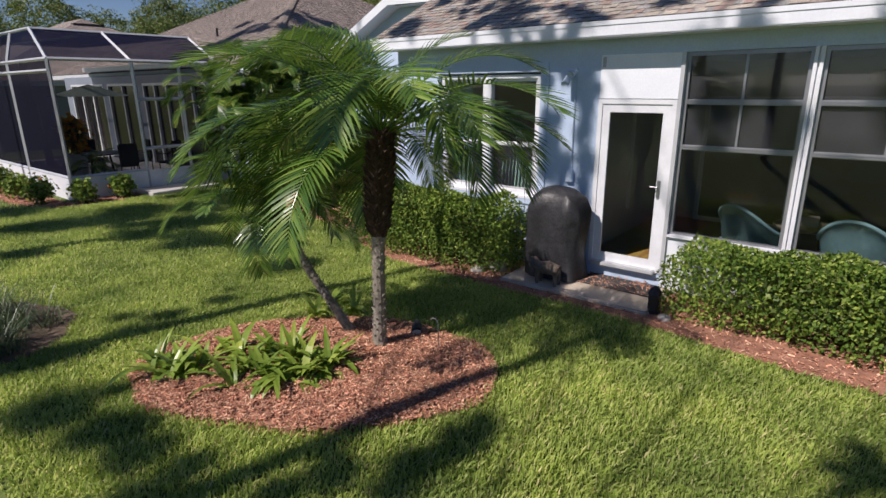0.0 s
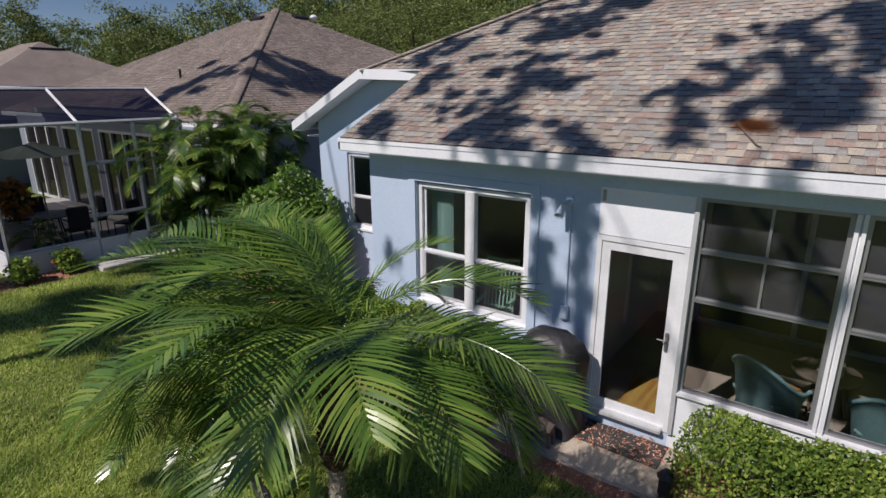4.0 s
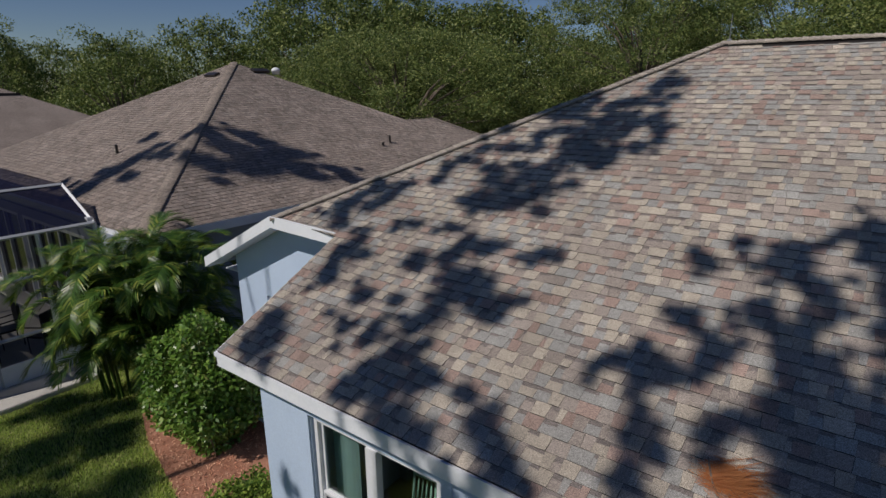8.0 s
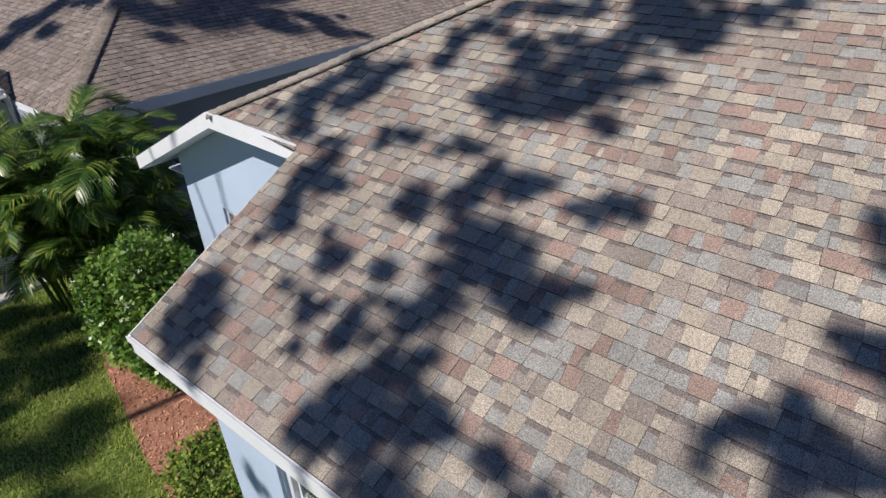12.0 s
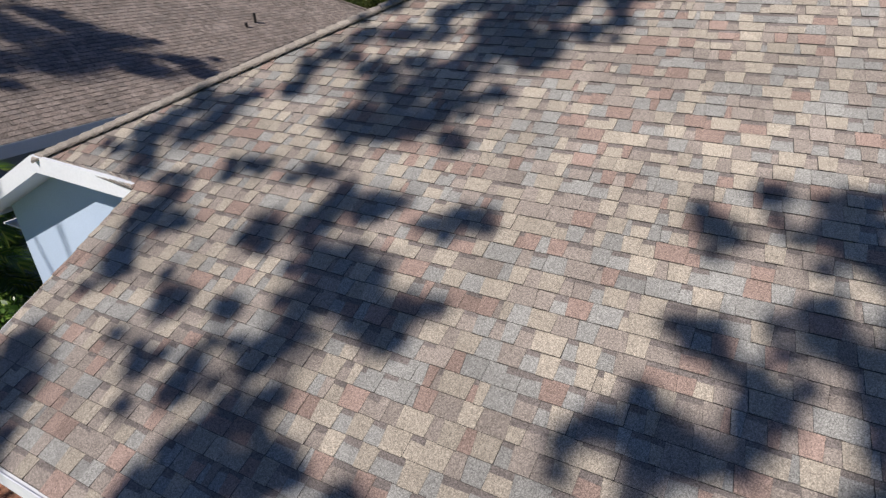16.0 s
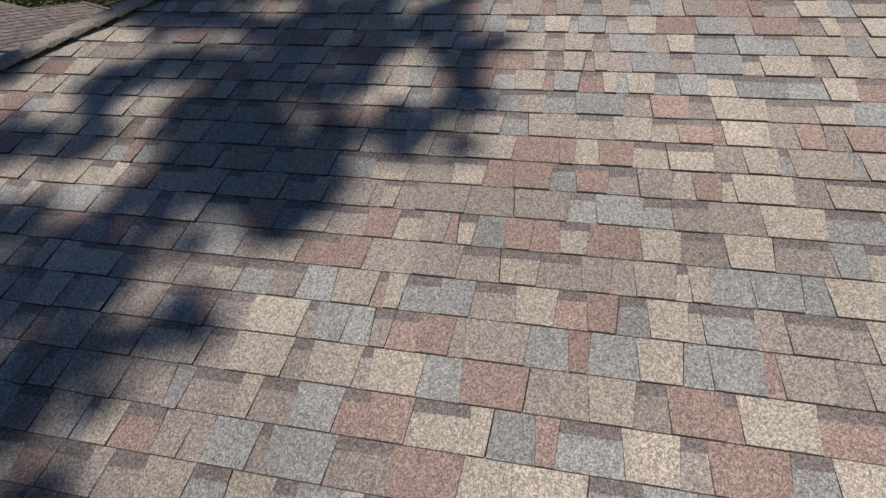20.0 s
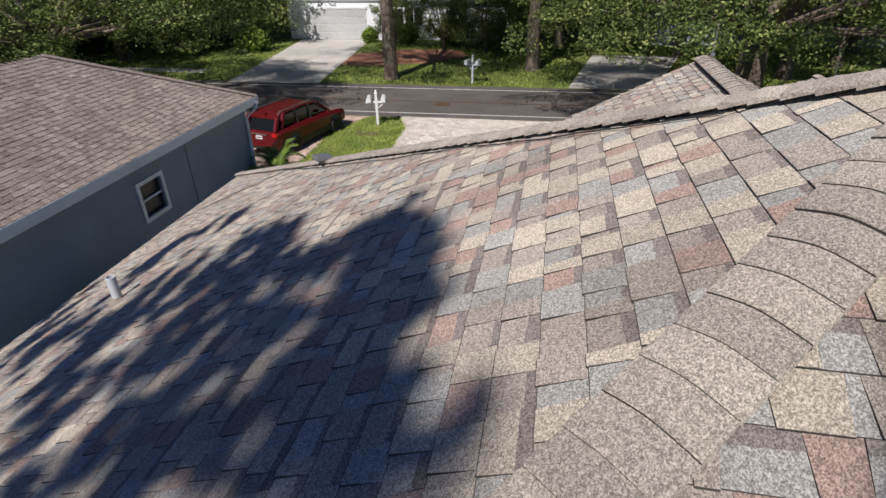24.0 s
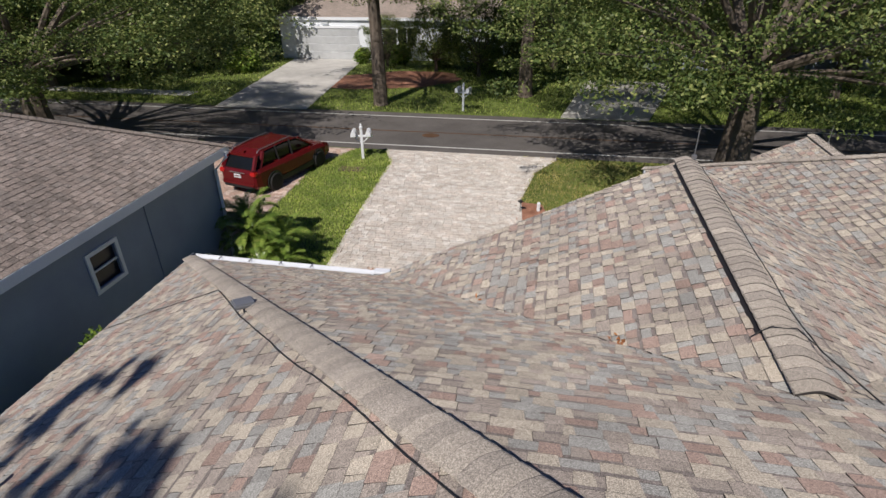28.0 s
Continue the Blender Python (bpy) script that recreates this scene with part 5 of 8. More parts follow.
def chips(name, outline, count, seed, zf_, size=0.05, label=""):
    """Loose flakes of bark."""
    rng = np.random.default_rng(seed)
    p = np.array(outline)
    x, y = rng.uniform(p[:, 0].min(), p[:, 0].max(), count), rng.uniform(p[:, 1].min(), p[:, 1].max(), count)
    keep = inside(x, y, outline)
    x, y = x[keep], y[keep]
    c = np.stack([x, y, zf_(x, y) + rng.uniform(0.002, 0.018, len(x))], 1)
    a = rng.uniform(0, 6.28, len(x))
    d = np.stack([np.cos(a), np.sin(a), rng.normal(0, 0.25, len(x))], 1)
    s = np.stack([-np.sin(a), np.cos(a), rng.normal(0, 0.4, len(x))], 1)
    ln, wd = size * rng.uniform(0.3, 1.3, (len(x), 1)), size * rng.uniform(0.08, 0.3, (len(x), 1))
    ob = quads(name, np.stack([c - d * ln - s * wd, c + d * ln - s * wd, c + d * ln + s * wd, c - d * ln + s * wd], 1), M_CHIP)
    return tagged(ob, label, "mulch", "", "stuff")


chips("bark_chips", BED, 34000, 1, bed_z, 0.021, "loose reddish bark chips and needles on the palm bed")
chips("bark_chips", STRIP, 40000, 2, lambda x, y: np.full(len(x), GROUND + 0.012), 0.028, "loose reddish bark chips along the house")
chips("bark_chips", CAGE_BED, 5000, 3, lambda x, y: np.full(len(x), GROUND + 0.012), 0.05, "loose bark chips by the pool cage")
chips("bark_chips", PATCH, 1500, 4, lambda x, y: np.full(len(x), GROUND + 0.012), 0.035, "loose bark chips at the lawn edge")

# doorstep slab and mat
STEP_Z = -0.07
structure(part("doorstep", box(-3.85, 5.96, -0.3, -1.88, 6.9, STEP_Z, 0.02), M_TAN_CONCRETE, None), "weathered tan concrete doorstep slab littered with leaves", "slab")
sheet("doormat_base", [(-2.95, 6.42), (-2.02, 6.42), (-2.02, 6.88), (-2.95, 6.88)], STEP_Z + 0.004, M_TAN_CONCRETE, "stained part of the doorstep", "slab")
mat_ = part("doormat", box(-2.95, 6.42, STEP_Z + 0.004, -2.02, 6.86, STEP_Z + 0.018, 0.004), surface("dark_mat", (0.05, 0.05, 0.055), (0.10, 0.095, 0.09), 12, 0.95), None)
tagged(mat_, "worn black doormat strewn with dry leaves", "doormat")
chips("leaf_litter", [(-3.2, 6.35), (-1.97, 6.35), (-1.97, 6.88), (-3.2, 6.88)], 420, 8, lambda x, y: np.full(len(x), STEP_Z + 0.016), 0.022, "small dry brown leaves on the doormat")

ROAD_Y0, ROAD_Y1 = 32.6, 38.0
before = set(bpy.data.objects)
sheet("road", [(-200, ROAD_Y0 - 1.2), (0, ROAD_Y0 + 0.1), (200, ROAD_Y0 + 2), (200, ROAD_Y1 + 2), (0, ROAD_Y1 + 0.3), (-200, ROAD_Y1 - 1.2)], GROUND + 0.006, M_ROAD, "dark grey asphalt street with white edge lines", "road")
M_LINE = plain("road_paint", (0.62, 0.62, 0.60), 0.7)
M_SEAL = surface("crack_seal", (0.10, 0.055, 0.03), (0.18, 0.10, 0.06), 4, 0.9)
for y, w, m, nm in ((33.25, 0.11, M_LINE, "road_line"), (37.55, 0.11, M_LINE, "road_line"), (35.2, 0.10, M_SEAL, "road_seam")):
    ob = sheet(nm, [(-120, y - 0.75), (0, y), (60, y + 0.4), (60, y + w + 0.4), (0, y + w), (-120, y + w - 0.75)], GROUND + 0.011, m, "worn white edge line on the street" if m == M_LINE else "rusty brown seam along the street", "road marking")
sheet("manhole", blob(-10.0, 34.75, 0.38, 0.3, 0, 20, 0, 1), GROUND + 0.012, M_SEAL, "rusty iron manhole cover in the street", "manhole")
M_SAND = surface("paver_sand", (0.34, 0.29, 0.24), (0.44, 0.39, 0.33), 3, 0.95)
drive_base = sheet("drive", DRIVE, GROUND + 0.008, M_SAND, "driveway of pale blended concrete pavers", "driveway")
drive_n = sheet("drive_neighbour", N_DRIVE, GROUND + 0.008, M_SAND, "neighbour's paver driveway with a car on it", "driveway")
sheet("drive_far", [(-24.0, 52.0), (-18.7, 52.0), (-17.2, 38.1), (-22.2, 37.9)], GROUND + 0.02, M_PALE, "pale concrete driveway across the street", "driveway", 0.04)
sheet("drive_far_right", [(-4.5, 38.4), (-0.5, 38.4), (2.0, 47.0), (-3.0, 47.0)], GROUND + 0.02, M_PALE, "pale concrete driveway beyond the street", "driveway", 0.04)
sheet("footpath_far", [(-120, 39.3), (-25, 39.9), (-25, 40.9), (-120, 40.3)], GROUND + 0.02, M_PALE, "pale concrete footpath across the street", "path", 0.04)
sheet("utility_cover", [(-12.5, 30.0), (-11.6, 30.0), (-11.6, 30.5), (-12.5, 30.5)], GROUND + 0.02, M_DIRT, "brown utility cover in the front lawn", "cover")
FAR_MULCH = blob(-14.8, 45.5, 4.2, 2.6, 0.3, 40, 0.08, 21)
sheet("mulch_far", FAR_MULCH, GROUND + 0.014, M_MULCH, "mulch bed before the house across the street", "mulch")
sheet("mulch_front", [(-6.0, 26.3), (-4.6, 26.6), (-5.0, 28.2), (-5.75, 28.3)], GROUND + 0.012, M_MULCH, "small mulch bed beside the driveway", "mulch")
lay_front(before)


# ---- grass ----
def blades(name, x0, x1, y0, y1, count, length, width, seed, avoid, label, mat=M_GRASS):
    rng = np.random.default_rng(seed)
    x, y = rng.uniform(x0, x1, count), rng.uniform(y0, y1, count)
    keep = np.ones(count, bool)
    for o in avoid:
        keep &= ~inside(x, y, o)
    x, y = x[keep], y[keep]
    n = len(x)
    a = rng.uniform(0, 6.28, n)
    lean = rng.uniform(0.1, 0.9, n)
    ln = length * rng.uniform(0.5, 1.25, n)
    patch = np.array([0.85 + 0.35 * noise.noise((float(p) * 0.9, float(q) * 0.9, 3.0)) for p, q in zip(x[::1], y[::1])]) if n < 60000 else 0.85 + 0.2 * np.sin(x * 2.1 + np.sin(y * 1.7)) * np.sin(y * 2.4)
    ln = ln * patch
    base = np.stack([x, y, np.full(n, GROUND)], 1)
    tip = base + np.stack([np.cos(a) * lean * ln, np.sin(a) * lean * ln, ln * np.sqrt(1 - 0.6 * lean ** 2)], 1)
    s = np.stack([-np.sin(a), np.cos(a), np.zeros(n)], 1) * (width * rng.uniform(0.6, 1.3, n))[:, None]
    mid = base * 0.45 + tip * 0.55 + [0, 0, 0.012]
    ob = quads(name, np.stack([base - s, base + s, mid + s * 0.8, tip], 1), mat)
    return tagged(ob, label, "grass", "", "stuff")


SLAB = [(-3.88, 5.95), (-1.85, 5.95), (-1.85, 7), (-3.88, 7)]
STOOP = [(CX, 5.85), (CX + 1.05, 5.85), (CX + 1.05, 7.75), (CX, 7.75)]
bed_small = [(cx + (x - cx) * 0.95, cy + (y - cy) * 0.95) for x, y in BED]
blades("grass", -8.0, 2.2, 0.6, 6.0, 210000, 0.075, 0.0058, 31, [bed_small, STRIP, LIRI, PATCH, SLAB], "mown green lawn grass with long blades")
blades("grass", -14.6, -7.5, 1.0, 8.6, 95000, 0.075, 0.007, 32, [STRIP, CAGE_BED, LIRI, STOOP], "mown green lawn grass towards the pool cage")
blades("grass", -30.0, -14.0, -3.0, 4.4, 20000, 0.09, 0.012, 33, [CAGE_BED], "mown lawn grass beyond the cage")
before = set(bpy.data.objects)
blades("grass", -13.6, -9.0, 20.0, 32.5, 45000, 0.085, 0.010, 34, [DRIVE, N_DRIVE], "mown front lawn between the driveways")
blades("grass", -5.9, 6.0, 25.0, 32.6, 40000, 0.085, 0.011, 35, [DRIVE, [(-6.0, 26.3), (-4.6, 26.6), (-5.0, 28.2), (-5.75, 28.3)]], "thin yellowing front lawn beside the driveway", M_DRY_GRASS)
blades("grass", -34.0, 12.0, 38.3, 52.0, 40000, 0.12, 0.02, 36, [FAR_MULCH, [(-24.0, 52.0), (-18.7, 52.0), (-17.2, 38.1), (-22.2, 37.9)], [(-4.5, 38.4), (-0.5, 38.4), (2.0, 47.0), (-3.0, 47.0)]], "shaded lawn grass across the street")

# ---- car ----
M_RED = plain("red_car_paint", (0.15, 0.010, 0.013), 0.22, 0.2, 0.5)
M_RUBBER = plain("tyre_rubber", (0.02, 0.02, 0.02), 0.8)
M_CARGLASS = plain("car_glass", (0.010, 0.011, 0.013), 0.08, 0.0, 0.3)
M_BLACK = plain("black_plastic", (0.025, 0.025, 0.027), 0.5)
M_TAIL = plain("tail_lamp", (0.55, 0.02, 0.02), 0.15, 0.0, 0.7)
car = empty("car", (-14.35, 29.35, GROUND + 0.01), "dark red estate car parked on the paver driveway, facing the street", "car")


def loft(sections, bm=None):
    """A skin over rings of equal count, closed at both ends."""
    bm = bm or bmesh.new()
    rings = [[bm.verts.new(p) for p in s] for s in sections]
    m = len(rings[0])
    for a, b in zip(rings, rings[1:]):
        for k in range(m):
            bm.faces.new((a[k], a[(k + 1) % m], b[(k + 1) % m], b[k]))
    bm.faces.new(rings[0][::-1])
    bm.faces.new(rings[-1])
    bmesh.ops.recalc_face_normals(bm, faces=bm.faces[:])
    return bm


def ring(y, half, z0, z1, edge=0.1):
    return [(-half + edge, y, z0), (half - edge, y, z0), (half, y, z0 + edge), (half, y, z1 - edge * 1.4), (half - edge, y, z1), (-half + edge, y, z1), (-half, y, z1 - edge * 1.4), (-half, y, z0 + edge)]


body = part("body", loft([ring(y, h, a, b) for y, h, a, b in ((-2.38, 0.74, 0.42, 0.92), (-2.33, 0.84, 0.32, 1.02), (-2.1, 0.90, 0.26, 1.06), (-1.3, 0.92, 0.24, 1.05), (0.4, 0.92, 0.24, 1.0), (1.2, 0.91, 0.24, 0.98), (1.9, 0.88, 0.26, 0.90), (2.28, 0.80, 0.30, 0.80), (2.4, 0.66, 0.38, 0.70))]), M_RED, car, smooth=False)
part("cabin", loft([ring(y, h, 0.95, z, 0.06) for y, h, z in ((-2.28, 0.72, 1.03), (-1.95, 0.70, 1.44), (-1.5, 0.68, 1.58), (-0.4, 0.68, 1.61), (0.35, 0.67, 1.54), (1.25, 0.70, 1.0))]), M_CARGLASS, car, "dark tinted side windows and windscreen")
part("roof_panel", loft([ring(y, h, z - 0.05, z, 0.02) for y, h, z in ((-2.0, 0.66, 1.47), (-1.5, 0.67, 1.60), (-0.4, 0.67, 1.63), (0.4, 0.66, 1.555))]), M_RED, car, "red roof panel")
for sx in (-1, 1):
    for y0, y1, zt0, zt1 in ((-2.0, -2.3, 1.5, 1.02), (-1.62, -1.95, 1.56, 1.04), (-0.95, -0.85, 1.6, 1.03), (-0.1, -0.05, 1.61, 1.0), (0.45, 1.25, 1.54, 0.98)):
        part("pillar", tube([(sx * 0.68, y0, zt0), (sx * 0.735, y1, zt1)], 0.085 if y1 < -1.5 else 0.04, 6), M_RED if abs(y1) > 1.1 else M_BLACK, car)
    part("roof_rail", tube([(sx * 0.6, -1.85, 1.56), (sx * 0.6, -1.7, 1.66), (sx * 0.6, 0.1, 1.68), (sx * 0.6, 0.25, 1.60)], 0.022, 6), M_METAL, car, "grey roof rail")
    part("sill_trim", box(sx * 0.90 - 0.03, -1.05, 0.24, sx * 0.90 + 0.04, 0.98, 0.46, 0.02), M_BLACK, car)
    part("tail_light", box(sx * 0.74 - 0.14, -2.40, 0.83, sx * 0.74 + 0.12, -2.2, 0.99, 0.03), M_TAIL, car, "red tail light")
    part("headlight", box(sx * 0.62 - 0.14, 2.2, 0.64, sx * 0.62 + 0.14, 2.36, 0.76, 0.03), M_GLASS_DARK, car)
    part("mirror", box(sx * 0.98 - 0.08, 0.72, 0.98, sx * 0.98 + 0.08, 0.84, 1.10, 0.025), M_RED, car)
    part("door_handle", box(sx * 0.93 - 0.015, -0.75, 0.84, sx * 0.93 + 0.015, -0.58, 0.87, 0.006), M_RED, car)
    part("door_handle", box(sx * 0.93 - 0.015, 0.2, 0.83, sx * 0.93 + 0.015, 0.37, 0.86, 0.006), M_RED, car)
    for wy in (-1.42, 1.36):
        wh = part("wheel", lathe([(0.20, -0.11), (0.31, -0.11), (0.335, -0.07), (0.335, 0.07), (0.31, 0.11), (0.20, 0.11)], 28), M_RUBBER, car, "black tyre on an alloy rim")
        wh.matrix_local = pose(sx * 0.885, wy, 0.345, 0, 90, 0)
        arch = part("wheel_arch", lathe([(0.33, -0.03), (0.425, -0.03), (0.425, 0.03), (0.33, 0.03)], 28), M_BLACK, car, "black plastic wheel arch")
        arch.matrix_local = pose(sx * 0.905, wy, 0.36, 0, 90, 0)
        bm = lathe([(0.215, -0.06), (0.215, 0.06)], 24)
        rm = part("rim", bm, M_BLACK, wh)
        bm = bmesh.new()
        for k in range(5):
            a = k * 2 * math.pi / 5
            for o in (-0.13, 0.13):
                tube([(0.03 * math.cos(a), 0.03 * math.sin(a), sx * 0.085), (0.2 * math.cos(a + o), 0.2 * math.sin(a + o), sx * 0.09)], 0.018, 4, bm=bm)
        tube([(0.2 * math.cos(k * math.pi / 12), 0.2 * math.sin(k * math.pi / 12), sx * 0.09) for k in range(25)], 0.014, 5, caps=False, bm=bm)
        part("spokes", bm, M_METAL, wh, "silver alloy spokes")
part("bumper", box(-0.80, -2.44, 0.40, 0.80, -2.28, 0.58, 0.04), M_RED, car)
part("bumper_insert", box(-0.70, -2.45, 0.33, 0.70, -2.30, 0.42, 0.02), M_BLACK, car)
part("chrome_bar", box(-0.36, -2.415, 0.90, 0.36, -2.37, 0.93, 0.008), M_METAL, car)
pl = part("number_plate", box(-0.16, -2.415, 0.72, 0.16, -2.39, 0.86, 0.004), M_VINYL, car, "white number plate")
part("plate_bar", box(-0.12, -2.42, 0.775, 0.12, -2.413, 0.81), M_RED, pl)
part("rear_wiper", box(-0.02, -2.20, 1.06, 0.3, -2.17, 1.085), M_BLACK, car)
part("antenna_fin", box(-0.03, -1.9, 1.5, 0.03, -1.75, 1.58, 0.01), M_RED, car)
car.rotation_euler = (0, 0, radians(-14))
car.scale = (0.87, 0.87, 0.87)
car2 = empty("parked_car", (-19.3, 27.6, GROUND + 0.01), "pale car standing by the neighbour's garage", "car")
part("body", loft([ring(y, h, a, b) for y, h, a, b in ((-2.2, 0.74, 0.4, 0.85), (-1.9, 0.88, 0.26, 0.98), (0.5, 0.9, 0.24, 0.96), (2.1, 0.8, 0.3, 0.75))]), M_VINYL, car2)
part("cabin", loft([ring(y, h, 0.9, z, 0.06) for y, h, z in ((-1.9, 0.7, 0.99), (-1.0, 0.66, 1.4), (0.2, 0.66, 1.42), (1.2, 0.7, 0.96))]), M_CARGLASS, car2)

# ---- mailboxes ----


def mail_post(at, turn, tone, label):
    m = empty("mailbox_post", at, label, "mailbox", "street mailboxes")
    m.rotation_euler = (0, 0, radians(turn))
    part("post", box(-0.05, -0.05, -0.2, 0.05, 0.05, 1.22, 0.008), tone, m)
    part("cap", lathe([(0.07, 1.22), (0.075, 1.25), (0.03, 1.30), (0.045, 1.34), (0.02, 1.38)], 12), tone, m)
    part("crossbar", box(-0.42, -0.04, 0.86, 0.42, 0.04, 0.94, 0.008), tone, m)
    for sx in (-0.28, 0.28):
        bm = bmesh.new()
        sec = [(-0.09, 0.94), (0.09, 0.94), (0.09, 1.07), (0.06, 1.13), (0.0, 1.155), (-0.06, 1.13), (-0.09, 1.07)]
        rings_ = [[bm.verts.new((sx + a, y, z)) for a, z in sec] for y in (-0.25, 0.22)]
        for k in range(7):
            bm.faces.new((rings_[0][k], rings_[0][(k + 1) % 7], rings_[1][(k + 1) % 7], rings_[1][k]))
        bm.faces.new(rings_[0][::-1])
        bm.faces.new(rings_[1])
        bx_ = part("mailbox", bm, tone, m)
        part("flag", box(sx + 0.092, -0.1, 1.05, sx + 0.10, 0.02, 1.16), tone, bx_)
    for sx in (-1, 1):
        part("brace", tube([(0, 0, 0.62), (sx * 0.3, 0, 0.87)], 0.02, 6), tone, m)
    return m


mail_post((-11.97, 31.45, GROUND), 12, M_VINYL, "white twin mailbox on a post at the lawn edge")
mail_post((-9.25, 39.0, GROUND), -10, M_PVC, "grey twin mailbox on a post across the street")
for x, y in ((-5.65, 27.55),):
    pl_ = empty("path_light", (x, y, GROUND), "small black path light in the mulch", "light")
    part("stake", tube([(0, 0, 0), (0, 0, 0.36)], 0.012, 6), M_BRONZE, pl_)
    part("hood", lathe([(0.02, 0.30), (0.09, 0.36), (0.02, 0.42)], 12), M_BRONZE, pl_)
pt = empty("garden_stake", (-5.1, 27.7, GROUND), "short white garden stake in the front lawn", "stake")
part("stake", box(-0.05, -0.05, 0, 0.05, 0.05, 0.3, 0.02), M_VINYL, pt)

# ---- houses across the street and to the west ----


def simple_house(name, at, sx, sy, wall_h, slope, wall_mat, label, roof_mat=M_TAB_N):
    """A low hip-roofed house, with its centre at at."""
    h = empty(name, at, label, "house")
    bm = bmesh.new()
    for s in ((-sx, -sy, -0.3, sx, -sy + 0.2, wall_h), (-sx, sy - 0.2, -0.3, sx, sy, wall_h), (-sx, -sy + 0.2, -0.3, -sx + 0.2, sy - 0.2, wall_h), (sx - 0.2, -sy + 0.2, -0.3, sx, sy - 0.2, wall_h)):
        box(*s, bm=bm)
    part("wall", bm, wall_mat, h)
    ox, oy = sx + 0.45, sy + 0.45
    run = min(ox, oy)
    rx, ry = ox - run, oy - run
    zt = wall_h + 0.15 + slope * run
    zv = wall_h + 0.15
    v = [(-ox, -oy, zv), (ox, -oy, zv), (ox, oy, zv), (-ox, oy, zv), (-rx, -ry, zt), (rx, -ry, zt), (rx, ry, zt), (-rx, ry, zt)]
    f = [(0, 1, 5, 4), (1, 2, 6, 5), (2, 3, 7, 6), (3, 0, 4, 7)]
    link("roof", v, f, roof_mat, h)
    bm = bmesh.new()
    for s in ((-ox, -oy - 0.02, wall_h - 0.05, ox, -oy + 0.02, zv), (-ox, oy - 0.02, wall_h - 0.05, ox, oy + 0.02, zv), (-ox - 0.02, -oy, wall_h - 0.05, -ox + 0.02, oy, zv), (ox - 0.02, -oy, wall_h - 0.05, ox + 0.02, oy, zv)):
        box(*s, bm=bm)
    part("fascia", bm, M_TRIM, h)
    part("soffit", box(-ox, -oy, wall_h - 0.06, ox, oy, wall_h - 0.04), M_TRIM, h)
    return h


fh = simple_house("far_house", (-16.6, 57.5, GROUND), 8.0, 5.3, 2.75, 0.5, M_WHITE_STUCCO, "white stucco house with a two-car garage across the street")
part("garage_surround", box(-8.3, -5.6, -0.1, -1.2, -5.3, 2.75), M_WHITE_STUCCO, fh)
gd = part("garage_door", box(-7.2, -5.66, 0.0, -2.3, -5.6, 2.15), M_VINYL, fh, "pale blue-white sectional garage door")
for k in range(4):
    part("panel", box(-7.15, -5.685, 0.04 + k * 0.53, -2.35, -5.66, 0.53 + k * 0.53, 0.012), M_ALU, gd)
part("door_header", box(-7.3, -5.72, 2.15, -2.2, -5.60, 2.3), M_TRIM, fh)
part("plaque", box(-5.0, -5.72, 2.42, -4.5, -5.6, 2.56), M_PVC, fh)
for x in (1.2, 4.4):
    wn = part("window", box(x - 0.7, -5.36, 0.9, x + 0.7, -5.29, 2.3), M_VINYL, fh)
    part("pane", box(x - 0.62, -5.38, 0.98, x - 0.03, -5.355, 2.22), M_CARGLASS, wn)
    part("pane", box(x + 0.03, -5.38, 0.98, x + 0.62, -5.355, 2.22), M_CARGLASS, wn)
part("entry_door", box(-0.6, -5.36, 0.0, 0.4, -5.29, 2.1), M_BRONZE, fh)
simple_house("street_house", (8.0, 56.0, GROUND), 7.0, 5.0, 2.75, 0.5, M_STUCCO_N, "grey stucco house among trees across the street")
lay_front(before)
wh_ = simple_house("west_house", (-36.9, 12.9, GROUND), 7.6, 6.2, 2.75, 0.5, M_STUCCO_N, "grey stucco house with a brown hip roof farther west")
part("low_vent", box(1.9, -0.75, 5.55, 2.3, 0.75, 5.9), M_BRONZE, wh_, "dark low roof vent")
simple_house("east_house", (19.0, 12.5, GROUND), 7.0, 6.0, 2.75, 0.5, M_STUCCO_N, "grey stucco house to the east")
# ---- palms ----


